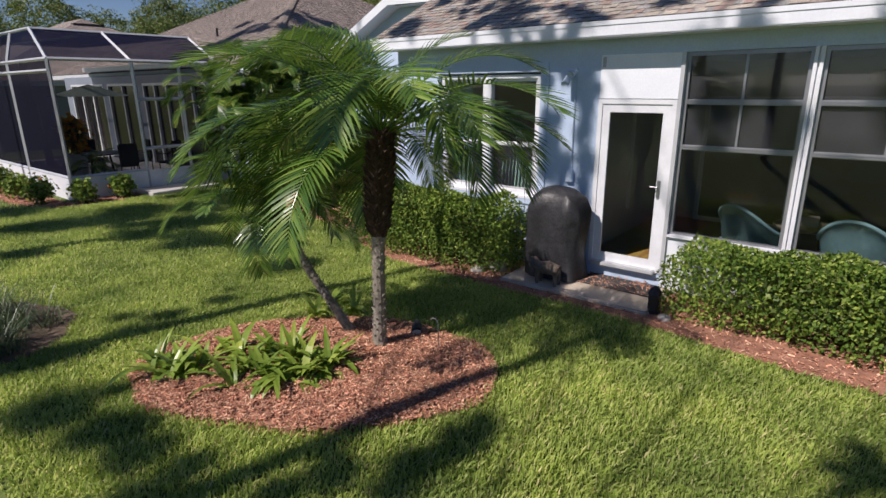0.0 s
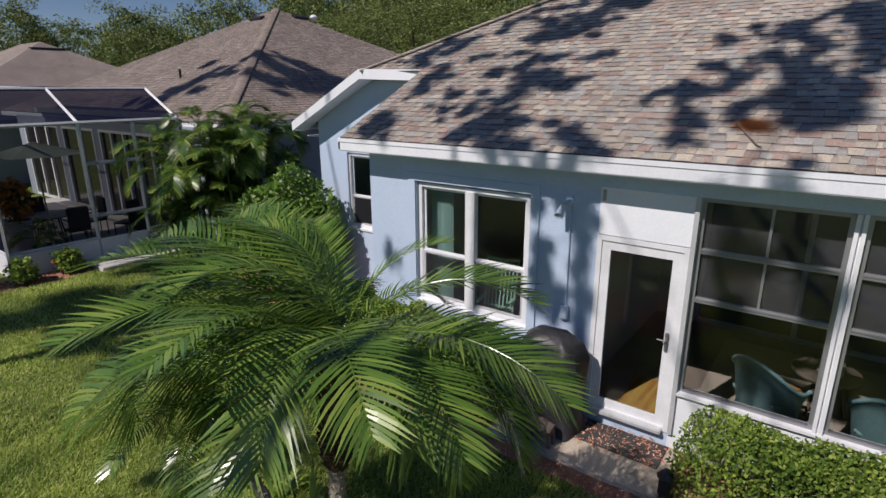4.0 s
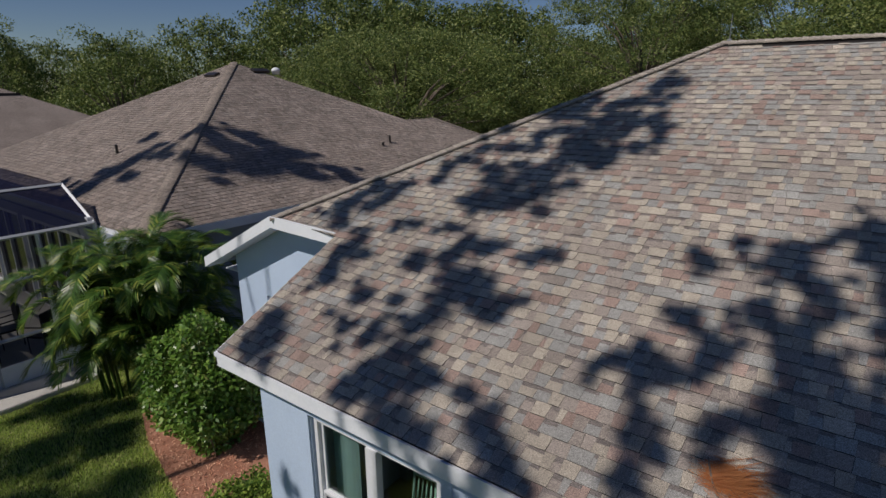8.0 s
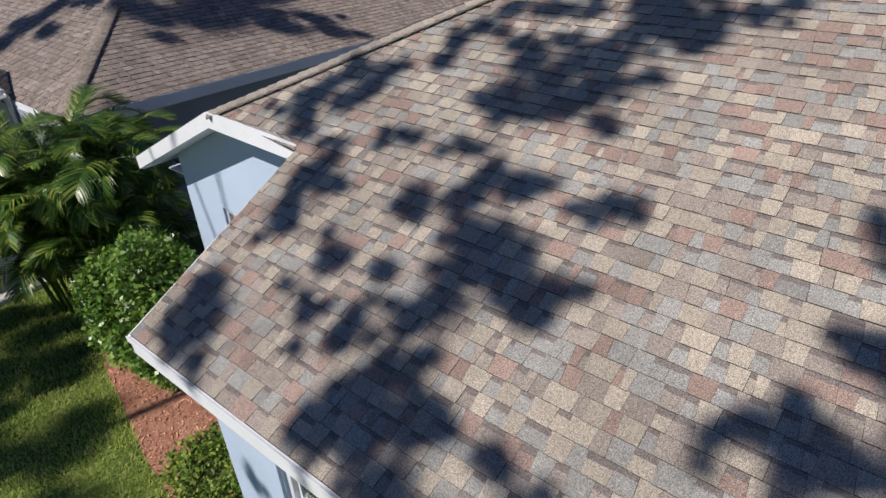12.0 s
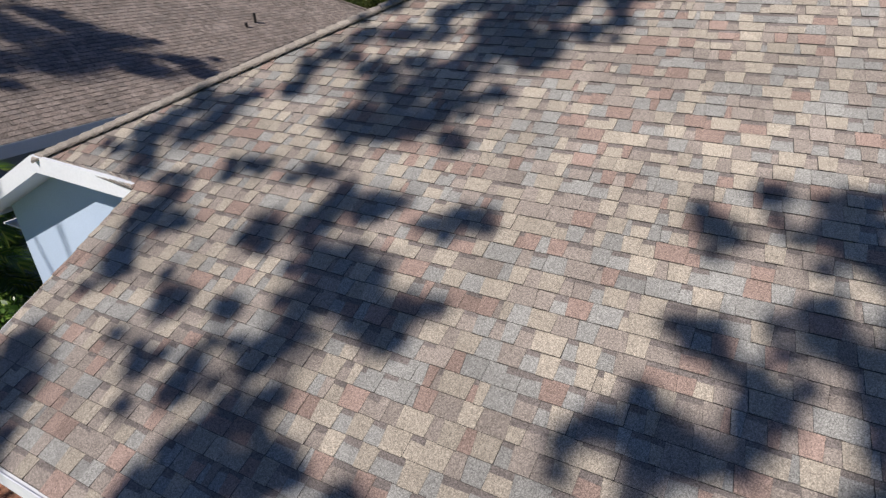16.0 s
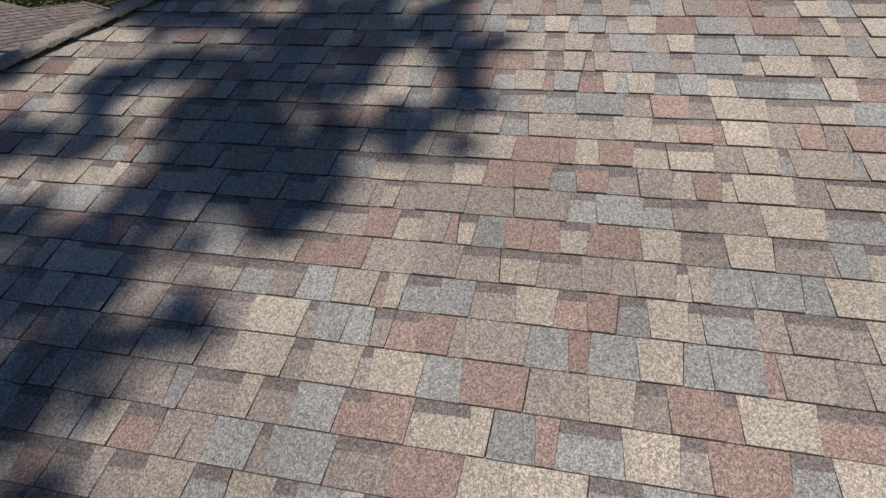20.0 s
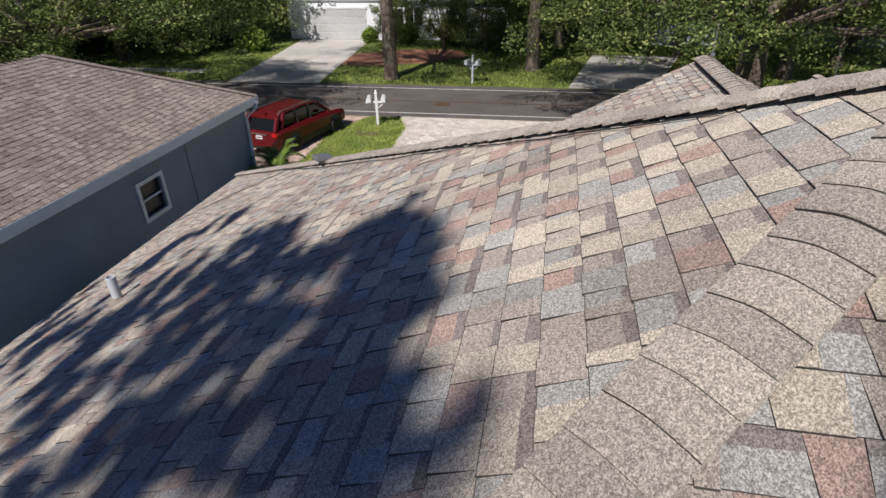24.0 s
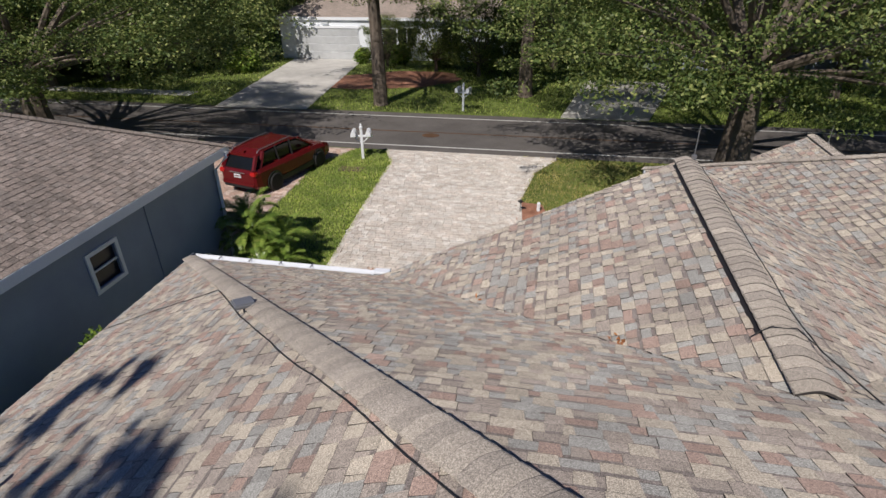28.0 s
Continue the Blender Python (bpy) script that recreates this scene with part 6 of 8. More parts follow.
def frond_mesh(name, length, pairs, leaf, arch, rng, mat, width=0.022, stalk=0.16, droop=0.35, vee=0.45):
    """One feather frond along +x: a bent stalk with a row of narrow leaflets on each side."""
    bm = bmesh.new()

    def at(t):
        a = arch * t
        return Vector((length * (math.sin(a) / arch if arch else t), 0.0, length * ((math.cos(a) - 1) / arch + 0.30 * t)))

    tube([at(t / 12) for t in range(13)], [0.011 * (1 - 0.85 * t / 12) for t in range(13)], 5, bm=bm)
    for i in range(pairs):
        t = stalk + (1 - stalk) * (i + 0.5) / pairs
        p, q = at(t), at(min(1.0, t + 0.02))
        d = (q - p).normalized()
        f = (i + 0.5) / pairs
        grow = math.sin(math.pi * min(1.0, 0.16 + 0.80 * f)) ** 0.55
        up = Vector((-d.z, 0, d.x))
        for s in (-1, 1):
            ln = leaf * grow * rng.uniform(0.9, 1.08)
            ahead = 0.35 + 0.55 * f + rng.uniform(-0.08, 0.08)
            out = (Vector((0, s, 0)) * 0.85 + d * ahead + up * vee * rng.uniform(0.5, 1.0)).normalized()
            sag = droop * ln * rng.uniform(0.6, 1.1)
            w = (d - out * d.dot(out)).normalized() * width * 0.5
            rows = []
            for g, k in ((0.0, 0.45), (0.25, 1.0), (0.62, 0.85), (1.0, 0.0)):
                c = p + out * ln * g + Vector((0, 0, -sag * g * g))
                rows.append([bm.verts.new(c)] if k == 0 else [bm.verts.new(c - w * k), bm.verts.new(c + w * k)])
            bm.faces.new((rows[0][0], rows[0][1], rows[1][1], rows[1][0]))
            bm.faces.new((rows[1][0], rows[1][1], rows[2][1], rows[2][0]))
            bm.faces.new((rows[2][0], rows[2][1], rows[3][0]))
    me = bpy.data.meshes.new(name)
    bm.to_mesh(me)
    bm.free()
    me.materials.append(mat)
    return me


def crown(parent, at, meshes, count, rng, low, high, size=(0.85, 1.1), name="frond", turn0=0.0):
    """Fronds round a crown in a spiral, from hanging to upright."""
    for i in range(count):
        f = (i + 0.5) / count
        ob = new(name, meshes[i % len(meshes)])
        ob.parent = parent
        tilt = low + (high - low) * f ** 0.85 + rng.uniform(-8, 8)
        s = rng.uniform(*size) * (1.0 if f < 0.4 else 1.0 - 0.40 * (f - 0.4))
        m = pose(at[0], at[1], at[2] + 0.12 * f, 0, 0, turn0 + i * 137.5 + rng.uniform(-12, 12)) @ pose(0.03, 0, 0, rng.uniform(-14, 14), -tilt, 0) @ Matrix.Diagonal((s, s, s, 1))
        ob.matrix_basis = m


prng = random.Random(5)
DATE = [frond_mesh("frond", 2.05, 40, 0.42, a, prng, M_PALM, 0.021, 0.12, d, 0.3) for a, d in ((1.45, 0.25), (1.7, 0.4), (1.95, 0.45), (1.2, 0.2))]


def trunk_rough(points, radii, rng, n=170, big=1.0):
    """A palm stem with its ring of old leaf bases."""
    bm = tube(points, radii, 12)
    pts = [Vector(p) for p in points]
    for k in range(n):
        t = k / n * (len(pts) - 1.001)
        i = int(t)
        c = pts[i].lerp(pts[i + 1], t - i)
        r = radii[i] + (radii[i + 1] - radii[i]) * (t - i)
        a = k * 2.4 + rng.uniform(-0.2, 0.2)
        o = Vector((math.cos(a), math.sin(a), 0))
        s = Vector((-math.sin(a), math.cos(a), 0)) * 0.016 * big
        u = Vector((0, 0, 0.012 * big))
        p = c + o * r * 0.94
        v = [bm.verts.new(x) for x in (p - s - u, p + s - u, p + s * 0.6 + u, p - s * 0.6 + u, p + o * 0.022 * big * rng.uniform(0.6, 1.3) + u * 1.8)]
        for f in ((0, 1, 4), (1, 2, 4), (2, 3, 4), (3, 0, 4)):
            bm.faces.new([v[x] for x in f])
    return bm


palm = empty("date_palm", (-3.62, 3.48, -0.02), "pygmy date palm with a rough trunk and full arching crown", "palm", "dwarf palms")
part("trunk", trunk_rough([(0, 0, -0.1), (0.005, 0.0, 0.0), (0.015, 0.005, 0.35), (0.02, 0.01, 0.8), (0.03, 0.02, 1.15)], [0.10, 0.072, 0.06, 0.06, 0.065], prng), M_PALM_BARK, palm)
part("boot", trunk_rough([(0.03, 0.02, 1.12), (0.035, 0.02, 1.35), (0.07, 0.04, 1.75), (0.09, 0.05, 2.05)], [0.07, 0.115, 0.12, 0.085], prng, 260, 2.1), M_FIBRE, palm, "dark fibrous old leaf bases")
# the big crown, frond by frond: compass turn, rise at the stalk, size
FRONDS = [(-81, -6, 0.92), (-121, 20, 0.95), (-58, 42, 0.97), (2, 24, 1.0), (-17, 26, 0.92), (16, 22, 0.95), (39, 26, 0.95), (60, 4, 0.72), (85, 2, 0.7), (110, 0, 0.78), (135, 8, 0.86),
          (160, 4, 1.0), (180, 20, 1.0), (205, 8, 1.0), (228, 24, 1.0), (-105, 36, 0.95), (24, 44, 0.9), (66, 46, 0.58), (118, 44, 0.66), (165, 40, 1.0), (200, 44, 1.0), (-137, 48, 0.95),
          (-24, 38, 0.9), (45, 62, 0.62), (150, 66, 0.7), (190, 64, 0.85), (-118, 68, 0.85), (-78, 40, 0.92), (-41, 36, 0.95), (-170, 82, 0.7), (150, -14, 0.9), (98, -10, 0.72), (195, -12, 0.95)]
MORE = [(t + 11, r - 8, s * 0.97) for t, r, s in FRONDS if (90 < t < 235 and r > 0) or (abs(t) < 20 and r < 27)]
for i, (turn, rise, size) in enumerate(FRONDS + MORE):
    ob = new("frond", DATE[i % 4])
    ob.parent = palm
    size *= 1.1 if 155 < turn < 250 else 1.0
    ob.matrix_basis = pose(0.09, 0.05, 1.98 + 0.12 * max(0, rise) / 80, 0, 0, turn) @ pose(0.03, 0, 0, prng.uniform(-14, 14), -rise, 0) @ Matrix.Diagonal((size, size, size, 1))
palm2 = empty("date_palm", (-4.07, 3.53, -0.03), "small leaning pygmy date palm with drooping fronds", "palm", "dwarf palms")
part("trunk", trunk_rough([(0, 0, -0.1), (-0.03, -0.02, 0.05), (-0.22, -0.10, 0.35), (-0.42, -0.2, 0.7), (-0.56, -0.27, 1.0)], [0.07, 0.05, 0.042, 0.043, 0.05], prng), M_PALM_BARK, palm2)
part("boot", trunk_rough([(-0.55, -0.265, 0.97), (-0.62, -0.30, 1.12), (-0.70, -0.33, 1.4)], [0.055, 0.08, 0.05], prng, 120, 1.9), M_FIBRE, palm2, "dark fibrous old leaf bases")
crown(palm2, (-0.70, -0.33, 1.30), DATE, 15, prng, -20, 66, (0.5, 0.66), turn0=40)

ARECA = [frond_mesh("frond", 1.9, 36, 0.48, a, prng, M_ARECA, 0.030, 0.24, 0.5, 0.4) for a in (1.3, 1.6, 1.9)]
DATE_F = [frond_mesh("frond", 1.75, 46, 0.36, a, prng, M_YOUNG_PALM, 0.021, 0.12, 0.3) for a in (1.15, 1.45)]


def areca(at, stems, height, spread, seed, label, meshes=None, per=7):
    rng = random.Random(seed)
    p = empty("areca_palm", at, label, "palm")
    for k in range(stems):
        a, r = rng.uniform(0, 6.28), spread * math.sqrt(rng.random())
        h = height * rng.uniform(0.25, 1.0)
        top = (1.5 * r * math.cos(a), 1.5 * r * math.sin(a), h)
        part("stem", tube([(r * math.cos(a), r * math.sin(a), -0.1), tuple(0.5 * (b + c) for b, c in zip((r * math.cos(a), r * math.sin(a), 0), top)), top], [0.03, 0.026, 0.02], 6), M_ARECA, p)
        crown(p, top, meshes or ARECA, per, rng, -12, 72, (0.55, 0.82), turn0=rng.uniform(0, 360))
    return p


areca((-12.75, 7.85, GROUND), 13, 2.75, 0.4, 3, "tall clump of areca palm beside the pool cage", None, 9)
areca((-11.9, 8.4, GROUND), 18, 3.0, 0.55, 13, "tall clump of areca palm by the neighbour's house corner", None, 9)
areca((-12.2, 25.4, FRONT_Z), 12, 1.6, 0.75, 4, "clump of young palms with feathery fronds in the front yard", DATE_F, 13)
areca((-12.4, 23.6, FRONT_Z), 3, 0.75, 0.3, 6, "low palm shoots by the house corner", DATE_F, 11)
areca((-15.6, 5.42, 0.35), 4, 0.25, 0.08, 7, "potted palm inside the pool cage", ARECA, 4).scale = (0.6, 0.6, 0.6)
pot = empty("plant_pot", (-15.6, 5.42, -0.02), "dark round plant pot holding a palm", "pot")
part("body", lathe([(0.15, 0), (0.2, 0.3), (0.22, 0.33), (0.2, 0.34), (0.18, 0.33), (0.17, 0.28)], 18), M_BRONZE, pot)

# cabbage palm far behind the neighbour's roof
FAN = frond_mesh("frond", 1.5, 20, 0.9, 1.4, prng, M_ARECA, 0.06, 0.45, 0.5)
cp = empty("cabbage_palm", (-27.0, 22.5, FRONT_Z), "tall cabbage palm rising behind the neighbour's roof", "palm")
part("trunk", tube([(0, 0, -0.2), (0, 0, 3), (0.05, 0, 6.2)], [0.2, 0.17, 0.15], 10), M_PALM_BARK, cp)
crown(cp, (0.05, 0, 6.1), [FAN], 26, prng, -45, 75, (0.8, 1.1))

# ---- hedges and shrubs ----


def shrub(name, at, shape, count, leaf, width, mat, seed, label, category="shrub", stems=9, core=0.72, flowers=0, group=""):
    """A bush: woody stems, an inner mass of leaves coloured dark for the shade inside, and a dense outer skin of
    leaves; shape gives points of its skin.
    """
    rng = np.random.default_rng(seed)
    b = empty(name, at, label, category, group)
    c = shape(rng, count)
    depth = rng.uniform(0, 1, (count, 1)) ** 2.2
    mid = c.mean(0)
    c = c + (mid - c) * depth * (1 - core)
    c += rng.normal(0, leaf * 0.35, c.shape)
    c[:, 2] = np.maximum(c[:, 2], 0.02)
    quads("foliage", leaf_quads(c, leaf, width, rng, 0.45), mat, b, "many small leaves")
    # inner leaves take the darker oak green to stand for shade within the bush
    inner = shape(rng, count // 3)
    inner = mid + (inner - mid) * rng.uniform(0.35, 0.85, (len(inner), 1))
    quads("inner_foliage", leaf_quads(inner, leaf * 1.6, width * 1.6, rng, 0.1), M_OAK, b, "inner leaves coloured dark for the shade inside the bush")
    for k in range(stems):
        e = c[rng.integers(len(c))] * 0.9
        part("stem", tube([(e[0] * 0.6 + mid[0] * 0.1, e[1] * 0.4, -0.1), (e[0] * 0.9, e[1] * 0.8, e[2] * 0.6), tuple(e)], [0.014, 0.010, 0.004], 5), M_BARK, b)
    for k in range(flowers):
        f = c[rng.integers(len(c))] * 1.02
        fl_ = part("flower", lathe([(0.008, -0.03), (0.03, 0.0), (0.05, 0.015), (0.035, 0.02), (0.012, 0.008)], 7), M_FLOWER, b, "orange-red bloom")
        fl_.matrix_local = pose(f[0], f[1], f[2], rng.uniform(-70, 20), rng.uniform(-40, 40), 0)
    return b


def hedge_shape(sx, sy, sz, lump=0.07):
    """A clipped hedge: points on the top and sides of a rounded block with lumps."""
    def shape(rng, n):
        f = rng.random(n)
        at_top = sx * sy / (sx * sy + 1.3 * sz * (sx + sy))
        x, y, z = rng.uniform(-sx / 2, sx / 2, n), rng.uniform(-sy / 2, sy / 2, n), rng.uniform(0.02, sz, n)
        t = f < at_top
        long_side = ~t & (rng.random(n) < sx / (sx + sy))
        short = ~t & ~long_side
        z[t] = sz
        y[long_side] = np.where(rng.random(long_side.sum()) < 0.5, -sy / 2, sy / 2)
        x[short] = np.where(rng.random(short.sum()) < 0.5, -sx / 2, sx / 2)
        w = lump * (np.sin(x * 5.1 + 1) * np.sin(y * 6.3) + 0.6 * np.sin(x * 11 + z * 7)) + 0.5 * lump * np.sin(z * 9 + x * 3)
        over = np.clip((z - sz * 0.72) / (sz * 0.28), 0, 1)
        p = np.stack([x * (1 - 0.06 * over), y * (1 - 0.20 * over), z - 0.06 * np.clip(np.abs(y) / (sy / 2) - 0.5, 0, 1) * t], 1)
        p[:, 1] += w * np.sign(y) * (~t)
        p[:, 2] += w * t * 1.2
        return p
    return shape


def round_shape(sx, sy, sz, base=0.05):
    def shape(rng, n):
        d = rng.normal(size=(n, 3))
        d /= np.linalg.norm(d, axis=1)[:, None]
        lump = 1 + 0.13 * np.sin(d[:, 0] * 5 + 1) * np.sin(d[:, 1] * 4 + 2) + 0.1 * np.sin(d[:, 2] * 7 + d[:, 0] * 5)
        return np.stack([d[:, 0] * sx / 2 * lump, d[:, 1] * sy / 2 * lump, base + sz / 2 + d[:, 2] * sz / 2 * lump], 1)
    return shape


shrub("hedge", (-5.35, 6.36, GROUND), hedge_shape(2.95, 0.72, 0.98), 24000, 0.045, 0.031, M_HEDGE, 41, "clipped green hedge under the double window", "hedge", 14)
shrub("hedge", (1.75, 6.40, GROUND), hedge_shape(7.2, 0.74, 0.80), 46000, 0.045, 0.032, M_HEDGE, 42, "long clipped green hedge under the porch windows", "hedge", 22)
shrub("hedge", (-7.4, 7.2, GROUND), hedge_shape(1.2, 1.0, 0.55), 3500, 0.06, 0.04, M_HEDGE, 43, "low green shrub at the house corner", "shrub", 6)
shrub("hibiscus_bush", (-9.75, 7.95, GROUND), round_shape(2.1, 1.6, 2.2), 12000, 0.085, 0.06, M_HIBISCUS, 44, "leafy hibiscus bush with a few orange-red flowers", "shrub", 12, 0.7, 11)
for k, (x, y, s) in enumerate(((-16.2, 3.85, 0.55), (-15.0, 3.95, 0.6), (-14.25, 4.6, 0.5), (-14.3, 5.45, 0.5), (-17.6, 3.9, 0.6), (-19.2, 3.85, 0.55))):
    shrub("bedding_plant", (x, y, GROUND), round_shape(s * 1.2, s, s), 420, 0.09, 0.06, M_HEDGE, 50 + k, "small leafy shrub in the mulch by the pool cage", "shrub", 4, 0.6, 2 if k % 2 else 0, "cage plants")
shrub("croton", (-16.5, 5.3, 0.78), round_shape(0.6, 0.6, 0.85), 620, 0.17, 0.075, M_CROTON, 61, "orange-leaved croton in a pale planter in the pool cage", "shrub", 4)
planter = empty("planter", (-16.5, 5.3, -0.02), "pale tapered planter holding an orange croton", "planter")
part("body", lathe([(0.02, 0), (0.2, 0.0), (0.27, 0.76), (0.29, 0.78), (0.29, 0.82), (0.25, 0.82), (0.24, 0.76)], 18), M_PALE, planter)
part("soil", lathe([(0.0, 0.77), (0.245, 0.77), (0.245, 0.79), (0.0, 0.79)], 18), M_DIRT, planter)
for k, (x, y, h) in enumerate(((-12.1, 19.6, 2.25), (-12.0, 18.5, 2.0), (-12.1, 17.3, 1.6))):
    shrub("side_shrub", (x, y, FRONT_Z), round_shape(1.1, 1.2, h), 2600, 0.085, 0.05, M_HEDGE, 70 + k, "yellow-green shrub in the narrow side yard", "shrub", 5, 0.65, 0, "side yard shrubs")
for k, (x, y, s, h) in enumerate(((-25.2, 46.5, 2.2, 1.4), (-12.3, 50.2, 2.0, 1.5), (-15.5, 50.4, 1.6, 1.3), (-9.5, 49.5, 2.2, 1.6), (-26.5, 50, 4.0, 3.5), (-18.3, 50.6, 1.0, 0.9))):
    front(shrub("front_shrub", (x, y, GROUND), round_shape(s, s, h), 900, 0.20, 0.12, M_HEDGE, 80 + k, "green shrub before the house across the street", "shrub", 4, 0.65, 0, "front shrubs"))


def strap_plant(name, at, count, length, width, mat, seed, label, category, lean=(0.35, 1.3), segs=5, spread=0.06):
    """A tuft of long bent strap leaves."""
    rng = random.Random(seed)
    p = empty(name, at, label, category, name + " tufts")
    verts, faces = [], []
    for k in range(count):
        a, tilt, ln, w = rng.uniform(0, 6.28), rng.uniform(*lean), length * rng.uniform(0.6, 1.15), width * rng.uniform(0.7, 1.2)
        o = Vector((spread * rng.uniform(-1, 1), spread * rng.uniform(-1, 1), 0))
        d, s = Vector((math.cos(a), math.sin(a), 0)), Vector((-math.sin(a), math.cos(a), 0))
        pos, ang, b = o.copy(), tilt * 0.35, len(verts)
        for i in range(segs + 1):
            t = i / segs
            hw = w * (0.55 + 0.9 * t - 1.4 * t * t) if t < 1 else 0.002
            keel = Vector((0, 0, -0.25 * w))
            verts += [pos - s * hw, pos + keel * (1 - t), pos + s * hw]
            ang += tilt * 1.6 / segs
            pos = pos + (d * math.sin(ang) + Vector((0, 0, math.cos(ang)))) * ln / segs
        for i in range(segs):
            r = b + 3 * i
            faces += [(r, r + 1, r + 4, r + 3), (r + 1, r + 2, r + 5, r + 4)]
    link("leaves", verts, faces, mat, p, smooth=False)
    return p


lrng = random.Random(17)
for k in range(26):
    a, r = lrng.uniform(0, 6.28), math.sqrt(lrng.random())
    x = -4.15 + 0.78 * r * math.cos(a) + 0.12 * r * math.sin(a)
    y = 2.42 + 0.42 * r * math.sin(a) + 0.38 * r * math.cos(a)
    strap_plant("lily", (x, y, float(bed_z(np.array([x]), np.array([y]))[0]) - 0.03), lrng.randint(9, 14), 0.42, 0.046, M_LILY, 200 + k, "clump of green strap-leaved lily in the mulch bed", "plant", (0.5, 1.7))
for k, (x, y) in enumerate(((-4.85, 3.9), (-4.55, 4.0), (-4.75, 3.6))):
    strap_plant("lily", (x, y, GROUND + 0.04), 9, 0.34, 0.045, M_LILY, 260 + k, "clump of green strap-leaved lily in the mulch bed", "plant")
for k in range(34):
    a, r = lrng.uniform(0, 6.28), math.sqrt(lrng.random())
    strap_plant("liriope", (-7.35 + 0.95 * r * math.cos(a), 1.0 + 0.78 * r * math.sin(a), GROUND), 60, 0.56, 0.0065, M_LIRIOPE, 300 + k, "arching tuft of grey-green border grass", "plant", (0.3, 1.15), 5, 0.1)

# ---- trees ----


def tree_parts(seed, height, radius, leaves, size, clumps, trunk_r, first=0.2, flat=0.75):
    """Trunk with limbs and a crown of leaves gathered in clumps, at the origin."""
    rng = np.random.default_rng(seed)
    bm = bmesh.new()
    fork = height * first
    tube([(0, 0, -0.4), (0.02, 0, 0.15), (0.05, 0.03, fork * 0.5), (0.0, 0.05, fork)], [trunk_r * 1.5, trunk_r * 1.1, trunk_r * 0.9, trunk_r * 0.8], 10, bm=bm)
    centres = []
    for k in range(clumps):
        a, u = 2.4 * k + rng.uniform(-0.3, 0.3), (k + 0.5) / clumps
        zc = fork * 0.85 + (height - fork * 0.85) * (0.08 + 0.84 * u)
        rr = radius * math.sqrt(max(0.05, 1 - ((u - 0.35) / 0.68) ** 2)) * rng.uniform(0.55, 0.95)
        c = np.array([rr * math.cos(a), rr * math.sin(a), zc])
        centres.append((c, radius * rng.uniform(1.7, 2.7) / math.sqrt(clumps)))
        mid = Vector((c[0] * 0.45, c[1] * 0.45, fork + (zc - fork) * 0.55))
        if k % (1 + clumps // 40) == 0:
            tube([(0.0, 0.05, fork * 0.95), tuple(mid), tuple(c)], [trunk_r * 0.34, trunk_r * 0.18, 0.02], 6, bm=bm)
    me = bpy.data.meshes.new("trunk")
    bm.to_mesh(me)
    bm.free()
    me.materials.append(M_BARK)
    each = leaves // clumps
    pts = []
    for c, r in centres:
        for j in range(5):
            o = rng.normal(0, 0.55, 3) * r * [1, 1, flat * 0.8]
            d = rng.normal(size=(each // 5, 3))
            d /= np.linalg.norm(d, axis=1)[:, None]
            d *= (rng.uniform(0.25, 1, (len(d), 1)) ** 0.5) * r * rng.uniform(0.35, 0.75)
            d[:, 2] *= flat
            pts.append(c + o + d)
    pts = np.concatenate(pts)
    q = leaf_quads(pts, size, size * 0.55, rng, 0.35, 0.3)
    ob = quads("crown", q, M_OAK)
    cm = ob.data
    bpy.data.objects.remove(ob)
    return me, cm


OAKS = [tree_parts(901, 11.5, 5.2, 21000, 0.21, 70, 0.34), tree_parts(902, 10.0, 4.6, 18000, 0.21, 60, 0.28, 0.16), tree_parts(903, 12.5, 5.6, 22000, 0.22, 76, 0.36, 0.22)]
TALL_OAK = tree_parts(905, 12.5, 7.4, 80000, 0.12, 130, 0.36, 0.45, 0.5)
NEAR_OAK = tree_parts(904, 10.5, 7.2, 130000, 0.105, 170, 0.42, 0.33, 0.6)


def tree(kind, at, turn, scale, label, name="oak_tree", group=""):
    t = empty(name, at, label, "tree", group)
    for nm, me in zip(("trunk", "crown"), kind):
        ob = new(nm, me)
        ob.parent = t
    t.rotation_euler, t.scale = (0, 0, radians(turn)), scale
    return t


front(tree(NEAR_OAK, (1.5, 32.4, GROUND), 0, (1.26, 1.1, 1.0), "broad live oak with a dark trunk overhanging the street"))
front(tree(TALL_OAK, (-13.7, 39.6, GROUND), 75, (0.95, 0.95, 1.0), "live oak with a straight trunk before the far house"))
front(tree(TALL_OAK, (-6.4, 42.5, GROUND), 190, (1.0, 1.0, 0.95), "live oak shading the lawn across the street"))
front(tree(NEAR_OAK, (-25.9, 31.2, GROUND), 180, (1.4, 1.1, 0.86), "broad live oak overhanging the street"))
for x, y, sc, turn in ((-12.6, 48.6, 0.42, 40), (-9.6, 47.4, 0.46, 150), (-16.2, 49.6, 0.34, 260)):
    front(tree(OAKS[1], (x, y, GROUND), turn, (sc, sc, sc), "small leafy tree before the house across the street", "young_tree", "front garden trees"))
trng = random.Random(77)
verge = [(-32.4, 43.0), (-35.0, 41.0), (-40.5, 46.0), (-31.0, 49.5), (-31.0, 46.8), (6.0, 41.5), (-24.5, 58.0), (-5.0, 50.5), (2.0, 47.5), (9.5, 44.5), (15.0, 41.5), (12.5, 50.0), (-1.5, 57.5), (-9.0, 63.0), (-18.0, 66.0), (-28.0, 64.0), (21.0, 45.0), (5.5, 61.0)]
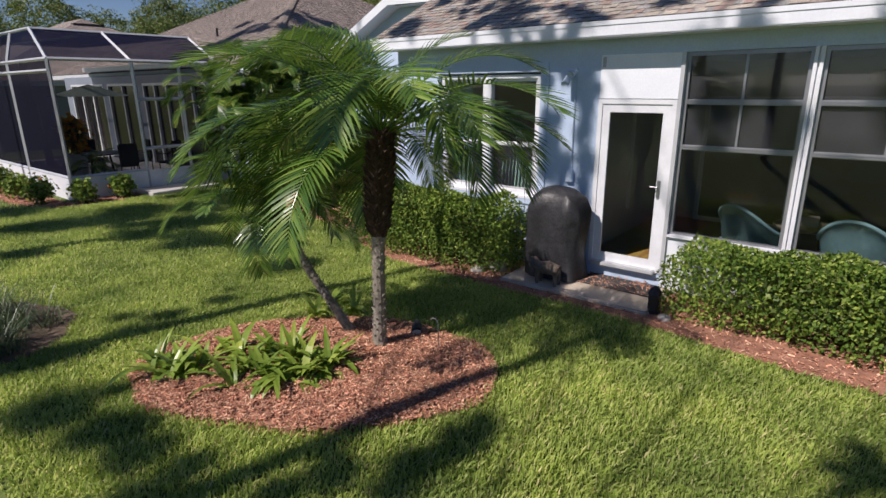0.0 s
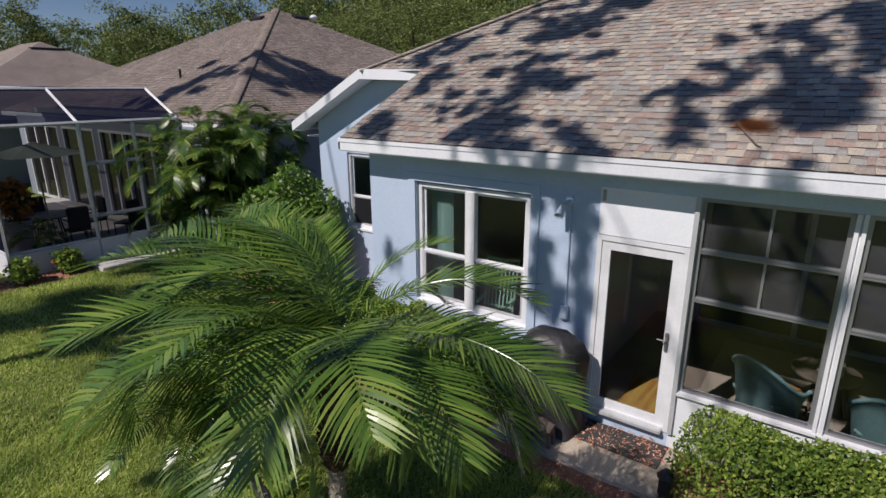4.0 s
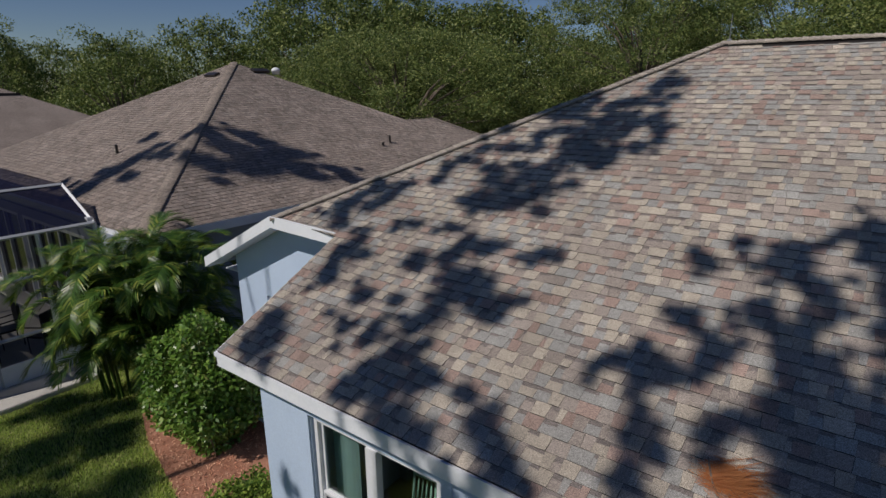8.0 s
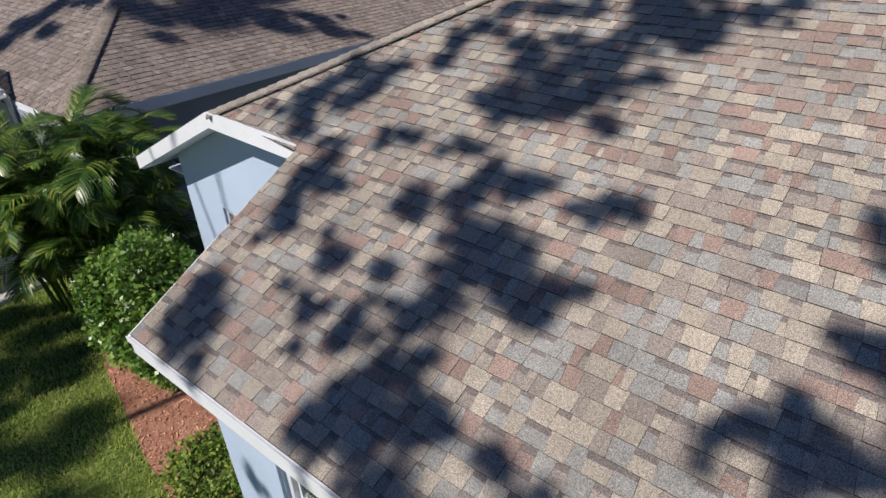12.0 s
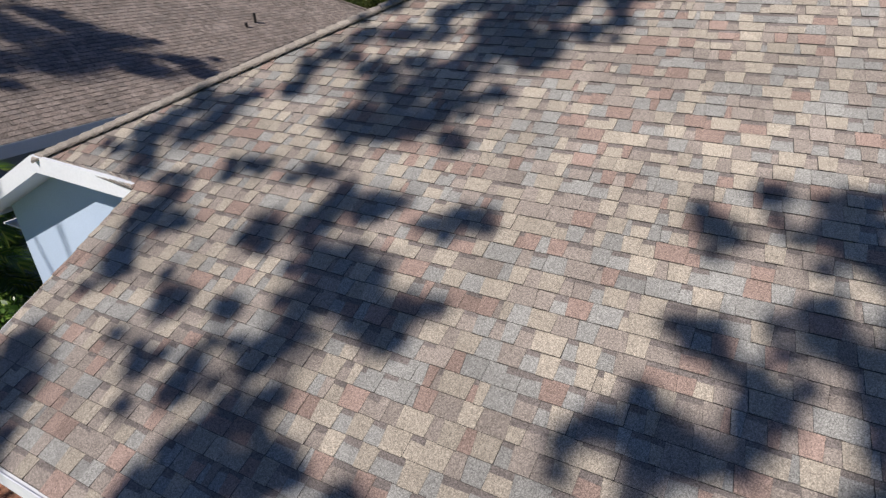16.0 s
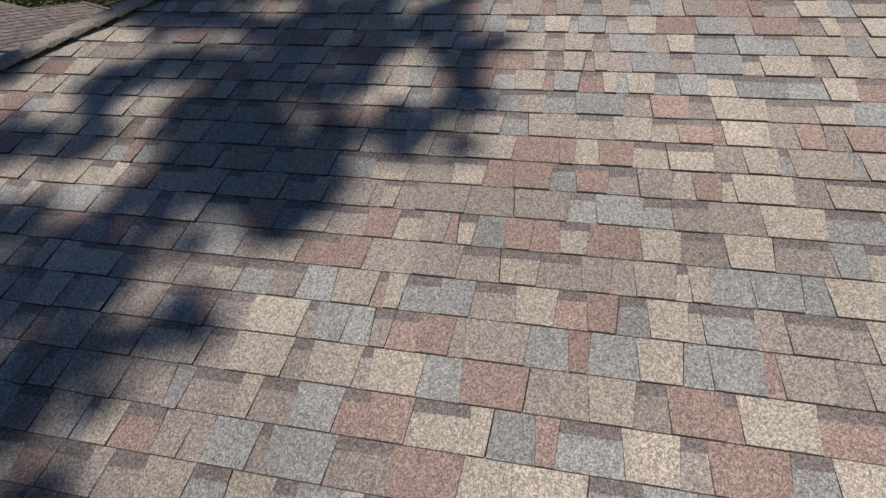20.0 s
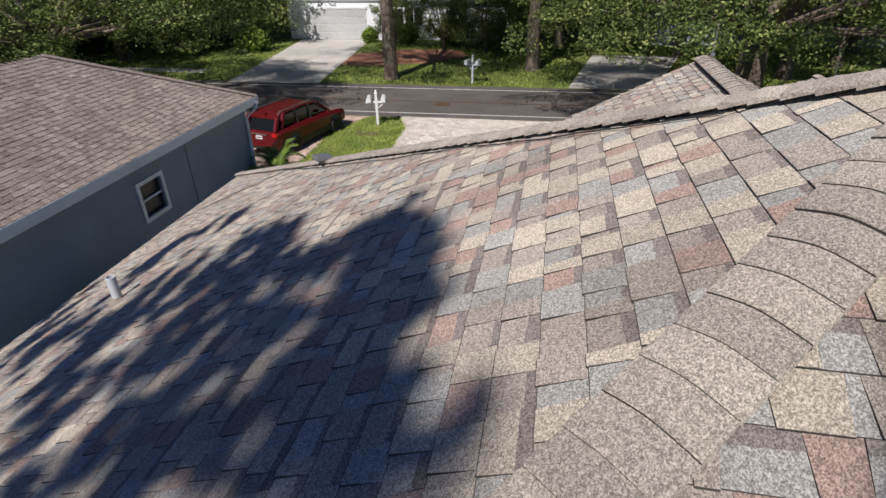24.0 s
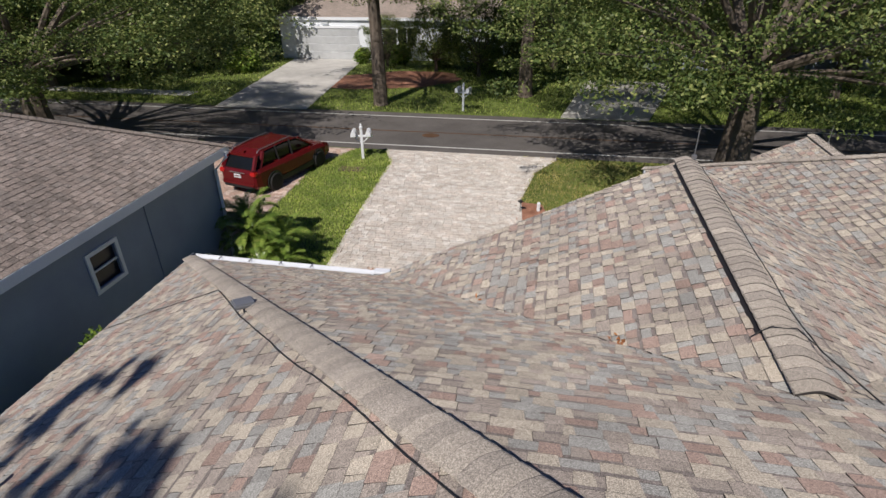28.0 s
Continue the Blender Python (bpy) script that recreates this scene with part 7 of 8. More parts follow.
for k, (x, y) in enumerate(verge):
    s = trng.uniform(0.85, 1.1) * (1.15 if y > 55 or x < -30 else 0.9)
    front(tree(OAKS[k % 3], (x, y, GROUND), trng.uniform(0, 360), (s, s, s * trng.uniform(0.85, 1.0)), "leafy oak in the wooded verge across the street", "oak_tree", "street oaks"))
back = [(-47, 41), (-52, 47), (-44, 52), (-57, 38), (-62, 44), (-38, 56), (-33, 58), (-66, 33), (-72, 28), (-78, 36), (-70, 22), (-85, 20), (-62, 52), (-50, 58), (-22, 72), (-10, 74), (2, 70), (14, 62), (-58, 30), (-90, 30), (26, 55), (-41, 30), (-52, 26)]
for k, (x, y) in enumerate(back):
    s = trng.uniform(0.95, 1.2) * (0.9 if x < -60 or y < 31 else 1.3)
    tree(OAKS[(k + 1) % 3], (x, y, FRONT_Z), trng.uniform(0, 360), (s, s, s), "leafy oak in the belt of trees behind the houses", "oak_tree", "belt of oaks")
# low understorey that closes the view between the trunks
for k in range(26):
    x, y = -66 + 3.6 * k + trng.uniform(-1, 1), 61 + trng.uniform(-2, 2) - (12 if k < 9 else 0)
    s = trng.uniform(0.4, 0.55)
    tree(OAKS[k % 3], (x, y + 9, FRONT_Z - 1.8), trng.uniform(0, 360), (s * 1.5, s * 1.5, s), "low leafy understorey between the oaks", "understorey_tree", "understorey")

# pines behind the back lawn, whose boughs shade the roof
PINE_FAR = 13.0


def pine(at, boughs, roof_z, label, seed, far=PINE_FAR, height=16.5, side=3):
    """A tall pine; each bough ends over the point of the roof or lawn that it shades, in a tuft with smaller ones beside it."""
    rng = np.random.default_rng(seed)
    p = empty("pine_tree", at, label, "tree", "back yard pines")
    o = Vector(at)
    bm = tube([(0, 0, -0.5), (0.05, 0, 5), (0.0, 0.05, 10), (0.05, 0, height)], [0.14, 0.115, 0.065, 0.015], 10)
    tips = []
    for x, y, r in boughs:
        e = Vector((x, y, roof_z(x, y))) - SUN * far - o
        e += SUN * rng.uniform(-0.8, 0.8)
        tips.append((e, r))
    # each tuft hangs on a twig from the nearest tuft that is closer to the stem
    tips.sort(key=lambda q: math.hypot(q[0].x, q[0].y))
    for i, (e, r) in enumerate(tips):
        near_tips = sorted(tips[:i], key=lambda q: (q[0] - e).length)
        if near_tips and (near_tips[0][0] - e).length < 1.6:
            a = near_tips[0][0]
            tube([tuple(a), tuple(a.lerp(e, 0.5) + Vector((0, 0, 0.05))), tuple(e)], [0.007, 0.006, 0.004], 5, bm=bm)
        else:
            root = Vector((0, 0, min(height - 0.6, max(5.0, e.z - 0.35 * math.hypot(e.x, e.y)))))
            tube([tuple(root), tuple(root.lerp(e, 0.55) + Vector((0, 0, 0.2))), tuple(e)], [0.03, 0.02, 0.008], 5, bm=bm)
    part("trunk", bm, M_BARK, p)
    qs = []
    for e, r in [(e + Vector(rng.normal(0, 1.2 * r, 3)) * float(k > 0), r * (1.0 if k == 0 else rng.uniform(0.35, 0.75))) for e, r in tips for k in range(1 + side)]:
        spread = 0.68 * r
        c = np.array(e) + rng.normal(0, math.sqrt(max(spread * spread - 0.0012, 0.0008)), (int(40 + 52000 * spread * spread), 3))
        qs.append(leaf_quads(c, 0.16, 0.02, rng, 0.0))
    quads("needles", np.concatenate(qs), M_PINE, p, "tufts of long needles")
    return p


on_back = lambda x, y: zb(y)
on_west = lambda x, y: zl(x)
# points of the roof over which the boughs hang along the sunlight, with the radius of each tuft
LOW_BOUGHS_A = [(-7.02, 9.03, 0.12), (-6.98, 8.77, 0.13), (-6.96, 9.21, 0.1), (-6.89, 9.47, 0.09), (-6.76, 8.61, 0.09), (-6.63, 9.01, 0.12), (-6.51, 9.22, 0.12), (-6.44, 9.47, 0.12), (-6.42, 6.75, 0.07), (-6.41, 7, 0.09), (-6.38, 8.11, 0.09), (-6.32, 8.56, 0.07), (-6.3, 8.3, 0.12), (-6.27, 7.89, 0.12), (-6.23, 6.77, 0.1), (-6.2, 7.76, 0.08), (-6.18, 6.95, 0.15), (-6.06, 8.24, 0.08), (-5.98, 6.69, 0.08), (-5.96, 8.8, 0.07), (-5.65, 8.8, 0.07), (-5.55, 7.67, 0.1), (-5.43, 7.29, 0.08)]
LOW_BOUGHS_B = [(-5.25, 8.33, 0.12), (-5.15, 8.87, 0.07), (-5.08, 7.24, 0.08), (-5.06, 7.75, 0.07), (-5.04, 7.35, 0.08), (-4.86, 8.45, 0.09), (-4.84, 8.56, 0.08), (-4.81, 6.84, 0.1), (-4.8, 7.02, 0.08), (-4.78, 8.69, 0.1), (-4.77, 6.72, 0.09), (-4.71, 8.26, 0.08), (-4.69, 7.56, 0.1), (-4.68, 8.16, 0.09), (-4.67, 7.14, 0.08), (-4.63, 7.24, 0.1), (-4.58, 7.61, 0.07), (-4.58, 7.73, 0.07), (-4.58, 7.85, 0.07), (-4.55, 7.05, 0.13), (-4.55, 7.74, 0.07), (-4.54, 6.86, 0.13), (-4.54, 7.9, 0.07)]
LOW_BOUGHS_C = [(-4.53, 8.26, 0.12), (-4.51, 8.61, 0.07), (-4.47, 7.27, 0.07), (-4.44, 8.69, 0.07), (-4.41, 8.04, 0.09), (-4.29, 7.02, 0.1), (-4.28, 8.22, 0.1), (-4.22, 7.14, 0.09), (-4.22, 8.07, 0.11), (-4.2, 6.71, 0.14), (-4.15, 7.9, 0.08), (-4.09, 7.11, 0.07), (-4.01, 8, 0.12), (-3.93, 7.87, 0.07), (-3.91, 8.73, 0.09), (-3.9, 6.66, 0.11), (-3.9, 8.07, 0.07), (-3.8, 8.72, 0.07), (-3.7, 7.08, 0.07), (-3.47, 6.92, 0.13), (-3.26, 6.76, 0.12), (-3.07, 6.67, 0.1)]
EAST_BOUGHS_A = [(-2.81, 7.73, 0.07), (-2.73, 7.82, 0.07), (-2.53, 7.9, 0.09), (-2.47, 7.77, 0.07), (-2.43, 7.86, 0.09), (-2.42, 9, 0.08), (-2.41, 8.38, 0.07), (-2.4, 7.22, 0.07), (-2.39, 7.38, 0.08), (-2.37, 7.82, 0.08), (-2.36, 6.92, 0.07), (-2.36, 8.33, 0.08), (-2.34, 9, 0.07), (-2.29, 8.31, 0.07), (-2.25, 7.81, 0.08), (-2.24, 6.9, 0.07), (-2.2, 7.19, 0.07), (-2.12, 9.29, 0.08), (-2.11, 8.03, 0.07), (-2.09, 8.19, 0.07), (-2.04, 8.11, 0.07), (-1.98, 8.07, 0.07), (-1.9, 8.59, 0.07), (-1.89, 7.44, 0.09), (-1.86, 9.12, 0.07), (-1.85, 8.47, 0.08), (-1.79, 7.6, 0.09)]
EAST_BOUGHS_B = [(-1.75, 9.18, 0.1), (-1.73, 8.45, 0.08), (-1.73, 9.01, 0.1), (-1.71, 9.33, 0.08), (-1.63, 8.37, 0.07), (-1.62, 9.17, 0.09), (-1.6, 8.26, 0.08), (-1.59, 8.98, 0.08), (-1.53, 7.92, 0.07), (-1.51, 8.19, 0.08), (-1.5, 8.53, 0.07), (-1.49, 7.78, 0.07), (-1.48, 8.09, 0.08), (-1.47, 8.92, 0.07), (-1.46, 7.65, 0.12), (-1.4, 7.32, 0.11), (-1.39, 8.01, 0.08), (-1.36, 7.81, 0.08), (-1.34, 7.92, 0.08), (-1.32, 8.14, 0.07), (-1.31, 7.54, 0.13), (-1.31, 8.26, 0.07), (-1.27, 9.57, 0.08), (-1.23, 7.35, 0.13), (-1.21, 9.72, 0.07), (-1.15, 7.68, 0.13), (-1.11, 9.37, 0.07)]
EAST_BOUGHS_C = [(-1.11, 9.54, 0.1), (-1.03, 8.6, 0.08), (-1.03, 9.1, 0.09), (-1.02, 7.48, 0.12), (-1.02, 7.82, 0.13), (-1.01, 8.92, 0.1), (-0.99, 7.96, 0.07), (-0.99, 8.19, 0.07), (-0.97, 9.59, 0.09), (-0.95, 9.42, 0.11), (-0.9, 8.36, 0.08), (-0.88, 9.22, 0.11), (-0.87, 8.9, 0.1), (-0.84, 8.53, 0.09), (-0.79, 9.81, 0.07), (-0.77, 9.15, 0.1), (-0.76, 8.81, 0.1), (-0.74, 9.47, 0.08), (-0.71, 9.74, 0.07), (-0.68, 9.05, 0.1), (-0.56, 9.48, 0.07), (-0.3, 7.6, 0.2), (-0.2, 8.4, 0.22), (-0.1, 9.2, 0.2), (0.2, 8, 0.25)]
HIGH_BOUGHS_A = [(-6.04, 9.69, 0.07), (-5.98, 9.95, 0.09), (-5.84, 10.14, 0.11), (-5.7, 10.41, 0.11), (-5.6, 10.89, 0.1), (-5.41, 9.98, 0.08), (-5.3, 10.46, 0.12), (-5.13, 9.45, 0.13), (-5.13, 9.8, 0.14), (-5.1, 9.31, 0.1), (-4.98, 10.86, 0.09), (-4.84, 9.32, 0.11), (-4.84, 9.58, 0.15), (-4.74, 9.88, 0.13), (-4.6, 9.43, 0.12), (-4.54, 9.9, 0.1), (-4.52, 10.67, 0.11), (-4.45, 9.55, 0.09)]
HIGH_BOUGHS_B = [(-4.45, 10, 0.1), (-4.44, 10.29, 0.11), (-4.35, 10.52, 0.12), (-4.27, 9.36, 0.08), (-4.23, 10.6, 0.11), (-4.1, 9.86, 0.07), (-4.02, 11.67, 0.1), (-4.01, 10.48, 0.11), (-3.96, 10.86, 0.09), (-3.93, 10.19, 0.07), (-3.89, 10.29, 0.1), (-3.87, 10.59, 0.08), (-3.85, 12.06, 0.12), (-3.61, 10.58, 0.07), (-3.6, 12.21, 0.14), (-3.55, 10.66, 0.08), (-3.43, 10.97, 0.08)]
SIDE_BOUGHS_A = [(-9.54, 15.49, 0.07), (-9.36, 14.98, 0.07), (-8.87, 15.86, 0.09), (-8.74, 16.23, 0.08), (-8.64, 16.39, 0.12), (-8.55, 15.81, 0.09), (-8.31, 16.32, 0.08), (-7.98, 14.36, 0.1), (-7.83, 15.12, 0.08), (-7.82, 14.45, 0.06), (-7.78, 16.05, 0.06), (-7.78, 16.32, 0.1), (-7.43, 15.1, 0.06), (-7.41, 14.4, 0.07), (-7.38, 14.27, 0.06), (-7.13, 14.22, 0.06), (-7.09, 14.58, 0.07), (-6.96, 14.63, 0.07), (-6.96, 15.1, 0.09), (-6.86, 14.35, 0.06), (-6.83, 14.68, 0.07), (-6.79, 14.77, 0.07), (-6.76, 14.96, 0.09), (-6.56, 14.99, 0.07), (-6.54, 14.72, 0.08), (-6.5, 14.58, 0.08), (-6.38, 14.81, 0.06), (-6.29, 14.51, 0.06), (-6.28, 14.17, 0.06), (-6.28, 14.31, 0.08)]
SIDE_BOUGHS_B = [(-6.1, 14.15, 0.07), (-5.98, 12.56, 0.06), (-5.97, 13.97, 0.07), (-5.83, 13.17, 0.08), (-5.79, 12.63, 0.06), (-5.79, 13.88, 0.06), (-5.75, 13.37, 0.08), (-5.65, 12.69, 0.06), (-5.53, 12.75, 0.07), (-5.46, 12.92, 0.08), (-5.45, 12.45, 0.06), (-5.44, 13.93, 0.06), (-5.43, 14.04, 0.06), (-5.4, 14.15, 0.06), (-5.34, 13.79, 0.06), (-5.32, 14.07, 0.06), (-5.31, 13.9, 0.06), (-5.25, 13.12, 0.07), (-5.24, 12.53, 0.06), (-5.24, 12.92, 0.07), (-5.24, 13.94, 0.06), (-5.2, 12.69, 0.07), (-5.2, 13.78, 0.06), (-5.1, 13.11, 0.07), (-5.06, 12.85, 0.06), (-5.04, 12.45, 0.06), (-5.04, 12.64, 0.06), (-4.93, 12.61, 0.06), (-4.89, 12.43, 0.06), (-4.79, 12.34, 0.06)]
RIDGE_BOUGHS = [(-4.98, 10.74, 0.07), (-4.91, 10.13, 0.1), (-4.9, 10.84, 0.07), (-4.9, 11.69, 0.07), (-4.84, 10.98, 0.07), (-4.83, 11.29, 0.07), (-4.66, 10.02, 0.1), (-4.63, 10.92, 0.07), (-4.63, 11.46, 0.07), (-4.57, 11.69, 0.08), (-4.5, 9.72, 0.07), (-4.48, 10.96, 0.08), (-4.44, 11.18, 0.09), (-4.35, 9.7, 0.07), (-4.34, 10.78, 0.08), (-4.29, 11.46, 0.07), (-4.27, 11.11, 0.09), (-4.23, 11.3, 0.08), (-4.23, 11.64, 0.09), (-4.22, 10.88, 0.1), (-4.21, 10.31, 0.07), (-4.11, 10.49, 0.09), (-4.1, 10.82, 0.07), (-4.08, 10.32, 0.07), (-4.07, 11.01, 0.07), (-4.04, 11.27, 0.09), (-3.93, 11.09, 0.08), (-3.93, 11.69, 0.09), (-3.91, 10.45, 0.08), (-3.9, 11.35, 0.07), (-3.78, 11.13, 0.08), (-3.71, 11.24, 0.09), (-3.69, 11.66, 0.07), (-3.55, 11.24, 0.09), (-3.44, 11.08, 0.08)]
CORNER_BOUGHS = [(-1.43, 8.86, 0.07), (-1.37, 8.7, 0.07), (-1.17, 9.46, 0.09), (-1.08, 9.26, 0.08), (-0.95, 8.73, 0.09), (-0.75, 8.66, 0.08), (-0.73, 9.32, 0.1), (-0.67, 8.92, 0.09), (-0.6, 9.29, 0.1)]
VALLEY_BOUGHS = [(-10.1, 15.66, 0.18), (-8.54, 14.63, 0.15), (-7.77, 13.91, 0.08), (-7.65, 13.71, 0.12), (-7.51, 14, 0.11), (-7.5, 14.27, 0.11), (-7.31, 13.42, 0.13), (-6.97, 12.98, 0.11), (-6.94, 13.53, 0.1), (-6.73, 13.78, 0.1), (-6.66, 13.45, 0.08), (-6.62, 12.64, 0.1), (-6.61, 14.23, 0.09), (-6.51, 13.86, 0.1), (-6.4, 13.53, 0.08), (-6.39, 12.96, 0.1), (-6.37, 13.4, 0.09), (-6.29, 14.03, 0.08), (-6.28, 12.68, 0.09), (-6.2, 13.64, 0.08), (-6.2, 13.83, 0.09), (-6.09, 12.99, 0.09), (-6.04, 13.41, 0.09), (-6.01, 13.11, 0.08), (-5.97, 12.71, 0.08), (-5.85, 13.53, 0.09), (-5.79, 12.47, 0.08), (-5.67, 13.24, 0.07), (-5.62, 12.57, 0.08), (-5.6, 13.35, 0.08), (-5.42, 13.81, 0.09), (-5.4, 13.22, 0.07), (-5.29, 12.38, 0.07), (-5.29, 13.37, 0.07), (-5.25, 13.55, 0.09), (-5.13, 13.24, 0.08), (-5.12, 13.41, 0.08), (-5.01, 13.25, 0.07), (-4.98, 13.09, 0.07)]
HIP_BOUGHS = [(-6.59, 12.36, 0.08), (-6.17, 12.27, 0.08), (-5.91, 12.33, 0.08), (-5.82, 11.76, 0.09), (-5.52, 11.77, 0.08), (-5.25, 11.78, 0.08), (-5.21, 11.37, 0.08), (-5.21, 12.98, 0.08), (-5.12, 11.2, 0.08), (-5.11, 12.06, 0.08), (-5.07, 11.46, 0.08), (-5.06, 13.49, 0.08), (-4.94, 11.23, 0.08), (-4.94, 11.71, 0.08), (-4.93, 11.54, 0.08), (-4.89, 12.12, 0.08), (-4.84, 11.9, 0.08), (-4.82, 11.3, 0.08), (-4.82, 11.77, 0.08), (-4.75, 11.39, 0.08)]
EAVE_BOUGHS = [(-9.39, 14.83, 0.12), (-8.83, 14.54, 0.12), (-8.73, 14.67, 0.13), (-8.6, 15.41, 0.07), (-7.87, 14.66, 0.08), (-7.78, 14.74, 0.08), (-7.63, 14.29, 0.1), (-7.45, 14.9, 0.08), (-7.39, 14.67, 0.07), (-6.94, 14.22, 0.07), (-6.71, 14.39, 0.08), (-6.49, 14.05, 0.07), (-6.47, 14.15, 0.07), (-5.72, 13.95, 0.07), (-5.65, 13.85, 0.07), (-5.57, 14.15, 0.07)]
pine((-4.75, -4.0, GROUND), LOW_BOUGHS_A + LOW_BOUGHS_B + LOW_BOUGHS_C, on_back, "tall pine with tufted boughs behind the lawn", 1)
pine((-1.8, -4.6, GROUND), EAST_BOUGHS_A + EAST_BOUGHS_B + EAST_BOUGHS_C + CORNER_BOUGHS, on_back, "tall pine with tufted boughs behind the lawn", 2)
pine((-7.4, -2.6, GROUND), HIGH_BOUGHS_A + HIGH_BOUGHS_B + RIDGE_BOUGHS, on_back, "tall pine with tufted boughs behind the lawn", 3, 14.0)
pine((-12.0, -1.9, GROUND), SIDE_BOUGHS_A + SIDE_BOUGHS_B + EAVE_BOUGHS + VALLEY_BOUGHS + HIP_BOUGHS, on_west, "tall pine with tufted boughs beside the lawn", 4, 15.0, 16.5, 6)
n_east = lambda x, y: min(nze(x), NEZ + 0.5 * (y - NS_Y))
pine((-20.5, -3.5, GROUND), [(-15.65, 12.61, 0.27), (-15.14, 13.82, 0.32), (-14.43, 13.81, 0.28), (-14.5, 12.55, 0.32), (-13.85, 14.18, 0.23), (-13.93, 15.19, 0.20), (-13.38, 15.32, 0.19), (-14.92, 14.5, 0.23), (-16.29, 12.42, 0.20), (-15.08, 11.55, 0.32), (-16.29, 13.3, 0.16), (-16.55, 12.0, 0.18), (-15.7, 13.68, 0.19), (-18.23, 11.74, 0.19), (-17.25, 10.96, 0.27), (-17.42, 10.32, 0.30), (-17.53, 9.62, 0.32), (-18.92, 9.4, 0.20), (-16.3, 10.14, 0.20), (-16.54, 11.13, 0.23), (-17.68, 9.28, 0.19)], n_east, "tall pine by the neighbour's pool cage", 5, 14.0)
on_lawn = lambda x, y: GROUND
LAWN_BOUGHS = [(-13.2, 6.8, 0.31), (-12.6, 5, 0.37), (-12.3, 7, 0.31), (-11.9, 6.3, 0.28), (-11.6, 5.8, 0.31), (-11.4, 6.9, 0.28), (-10.6, 5.2, 0.37), (-10.2, 4.2, 0.25), (-9.6, 6.2, 0.31), (-9, 4.6, 0.31), (-8.5, 5.6, 0.37), (-7.6, 5, 0.28), (-6.6, 4.6, 0.25), (0.25, 4.2, 0.09)]
BED_BOUGHS = [(-14.58, 3.38, 0.46), (-12.39, 3.26, 0.4), (-12.09, 3.93, 0.39), (-11.06, 4.25, 0.21), (-10.33, 2.5, 0.17), (-10.1, 4.97, 0.2), (-6.15, 2.63, 0.12), (-6.11, 3.31, 0.1), (-6.1, 1.31, 0.17), (-6.06, 2.22, 0.1), (-5.97, 1.7, 0.12), (-5.38, 4.12, 0.09), (-5.03, 1.17, 0.21), (-4.39, 1.27, 0.17), (-3.87, 1.34, 0.16), (-3.44, 1.52, 0.12), (-2.76, 1.74, 0.1), (-2.6, 2.07, 0.12), (-2.22, 2.51, 0.12), (-2.2, 2.21, 0.12), (-2.15, 3.16, 0.09), (-2.12, 2.83, 0.11), (0.19, 4.26, 0.13)]
pine((-9.5, -9.5, GROUND), LAWN_BOUGHS + BED_BOUGHS, on_lawn, "tall pine at the back of the lawn", 6, 15.0, 13.5)

# boughs that dapple the back wall and the porch
def shade_wall(x, z, r):
    return (x + (z - GROUND) * 0.2585, 6.9 + (z - GROUND) * 0.891, r)


pine((-3.3, -7.5, GROUND), [shade_wall(*w) for w in ((-3.78, 2.47, 0.07), (-3.71, 1.93, 0.09), (-3.76, 1.58, 0.08), (-3.49, 2.51, 0.07), (-3.25, 2.44, 0.09), (-3.2, 2.14, 0.09), (-3.21, 1.82, 0.08), (-3.16, 1.45, 0.10), (-3.44, 1.31, 0.09), (-3.65, 1.25, 0.09), (-3.18, 2.65, 0.06), (-3.17, 1.16, 0.09), (-6.14, 1.42, 0.07),
                                                      (-1.7, 2.3, 0.13), (-1.2, 2.5, 0.11), (-0.95, 1.9, 0.13), (-1.6, 1.5, 0.14), (-1.2, 1.1, 0.11), (0.2, 2.3, 0.24), (0.6, 1.4, 0.24), (1.6, 2.0, 0.28))], on_lawn, "tall pine at the edge of the back lawn", 7, 14.0, 15.0)

# ---- small things ----
gr = empty("covered_grill", (-3.32, 6.52, STEP_Z), "barbecue grill under a black fitted cover on the doorstep", "grill")
bm = bmesh.new()
rows = []
for z, sx, sy in ((0.02, 0.40, 0.28), (0.35, 0.37, 0.26), (0.78, 0.40, 0.28), (0.92, 0.40, 0.27), (1.08, 0.33, 0.22), (1.18, 0.20, 0.13), (1.21, 0.08, 0.05)):
    rows.append([bm.verts.new((sx * (1 + 0.07 * math.sin(5 * a + z * 6)) * math.copysign(abs(math.cos(a)) ** 0.6, math.cos(a)), sy * (1 + 0.09 * math.sin(6 * a - z * 5)) * math.copysign(abs(math.sin(a)) ** 0.6, math.sin(a)), z)) for a in [k * 2 * math.pi / 40 for k in range(40)]])
for r0, r1 in zip(rows, rows[1:]):
    for k in range(40):
        bm.faces.new((r0[k], r0[(k + 1) % 40], r1[(k + 1) % 40], r1[k]))
bm.faces.new(rows[-1])
part("cover", bm, surface("black_vinyl", (0.022, 0.022, 0.024), (0.05, 0.05, 0.055), 5, 0.42, 40, 1.0, 9), gr, "wrinkled black vinyl cover", True)
part("drawstring", tube([(0.36 * math.cos(k * 0.3), 0.26 * math.sin(k * 0.3), 0.33) for k in range(22)], 0.012, 5), M_BLACK, gr)
for sx in (-0.25, 0.25):
    part("wheel", lathe([(0.02, -0.02), (0.06, -0.02), (0.06, 0.02), (0.02, 0.02)], 14), M_BLACK, gr).matrix_local = pose(sx, -0.2, 0.06, 90, 0, 0)

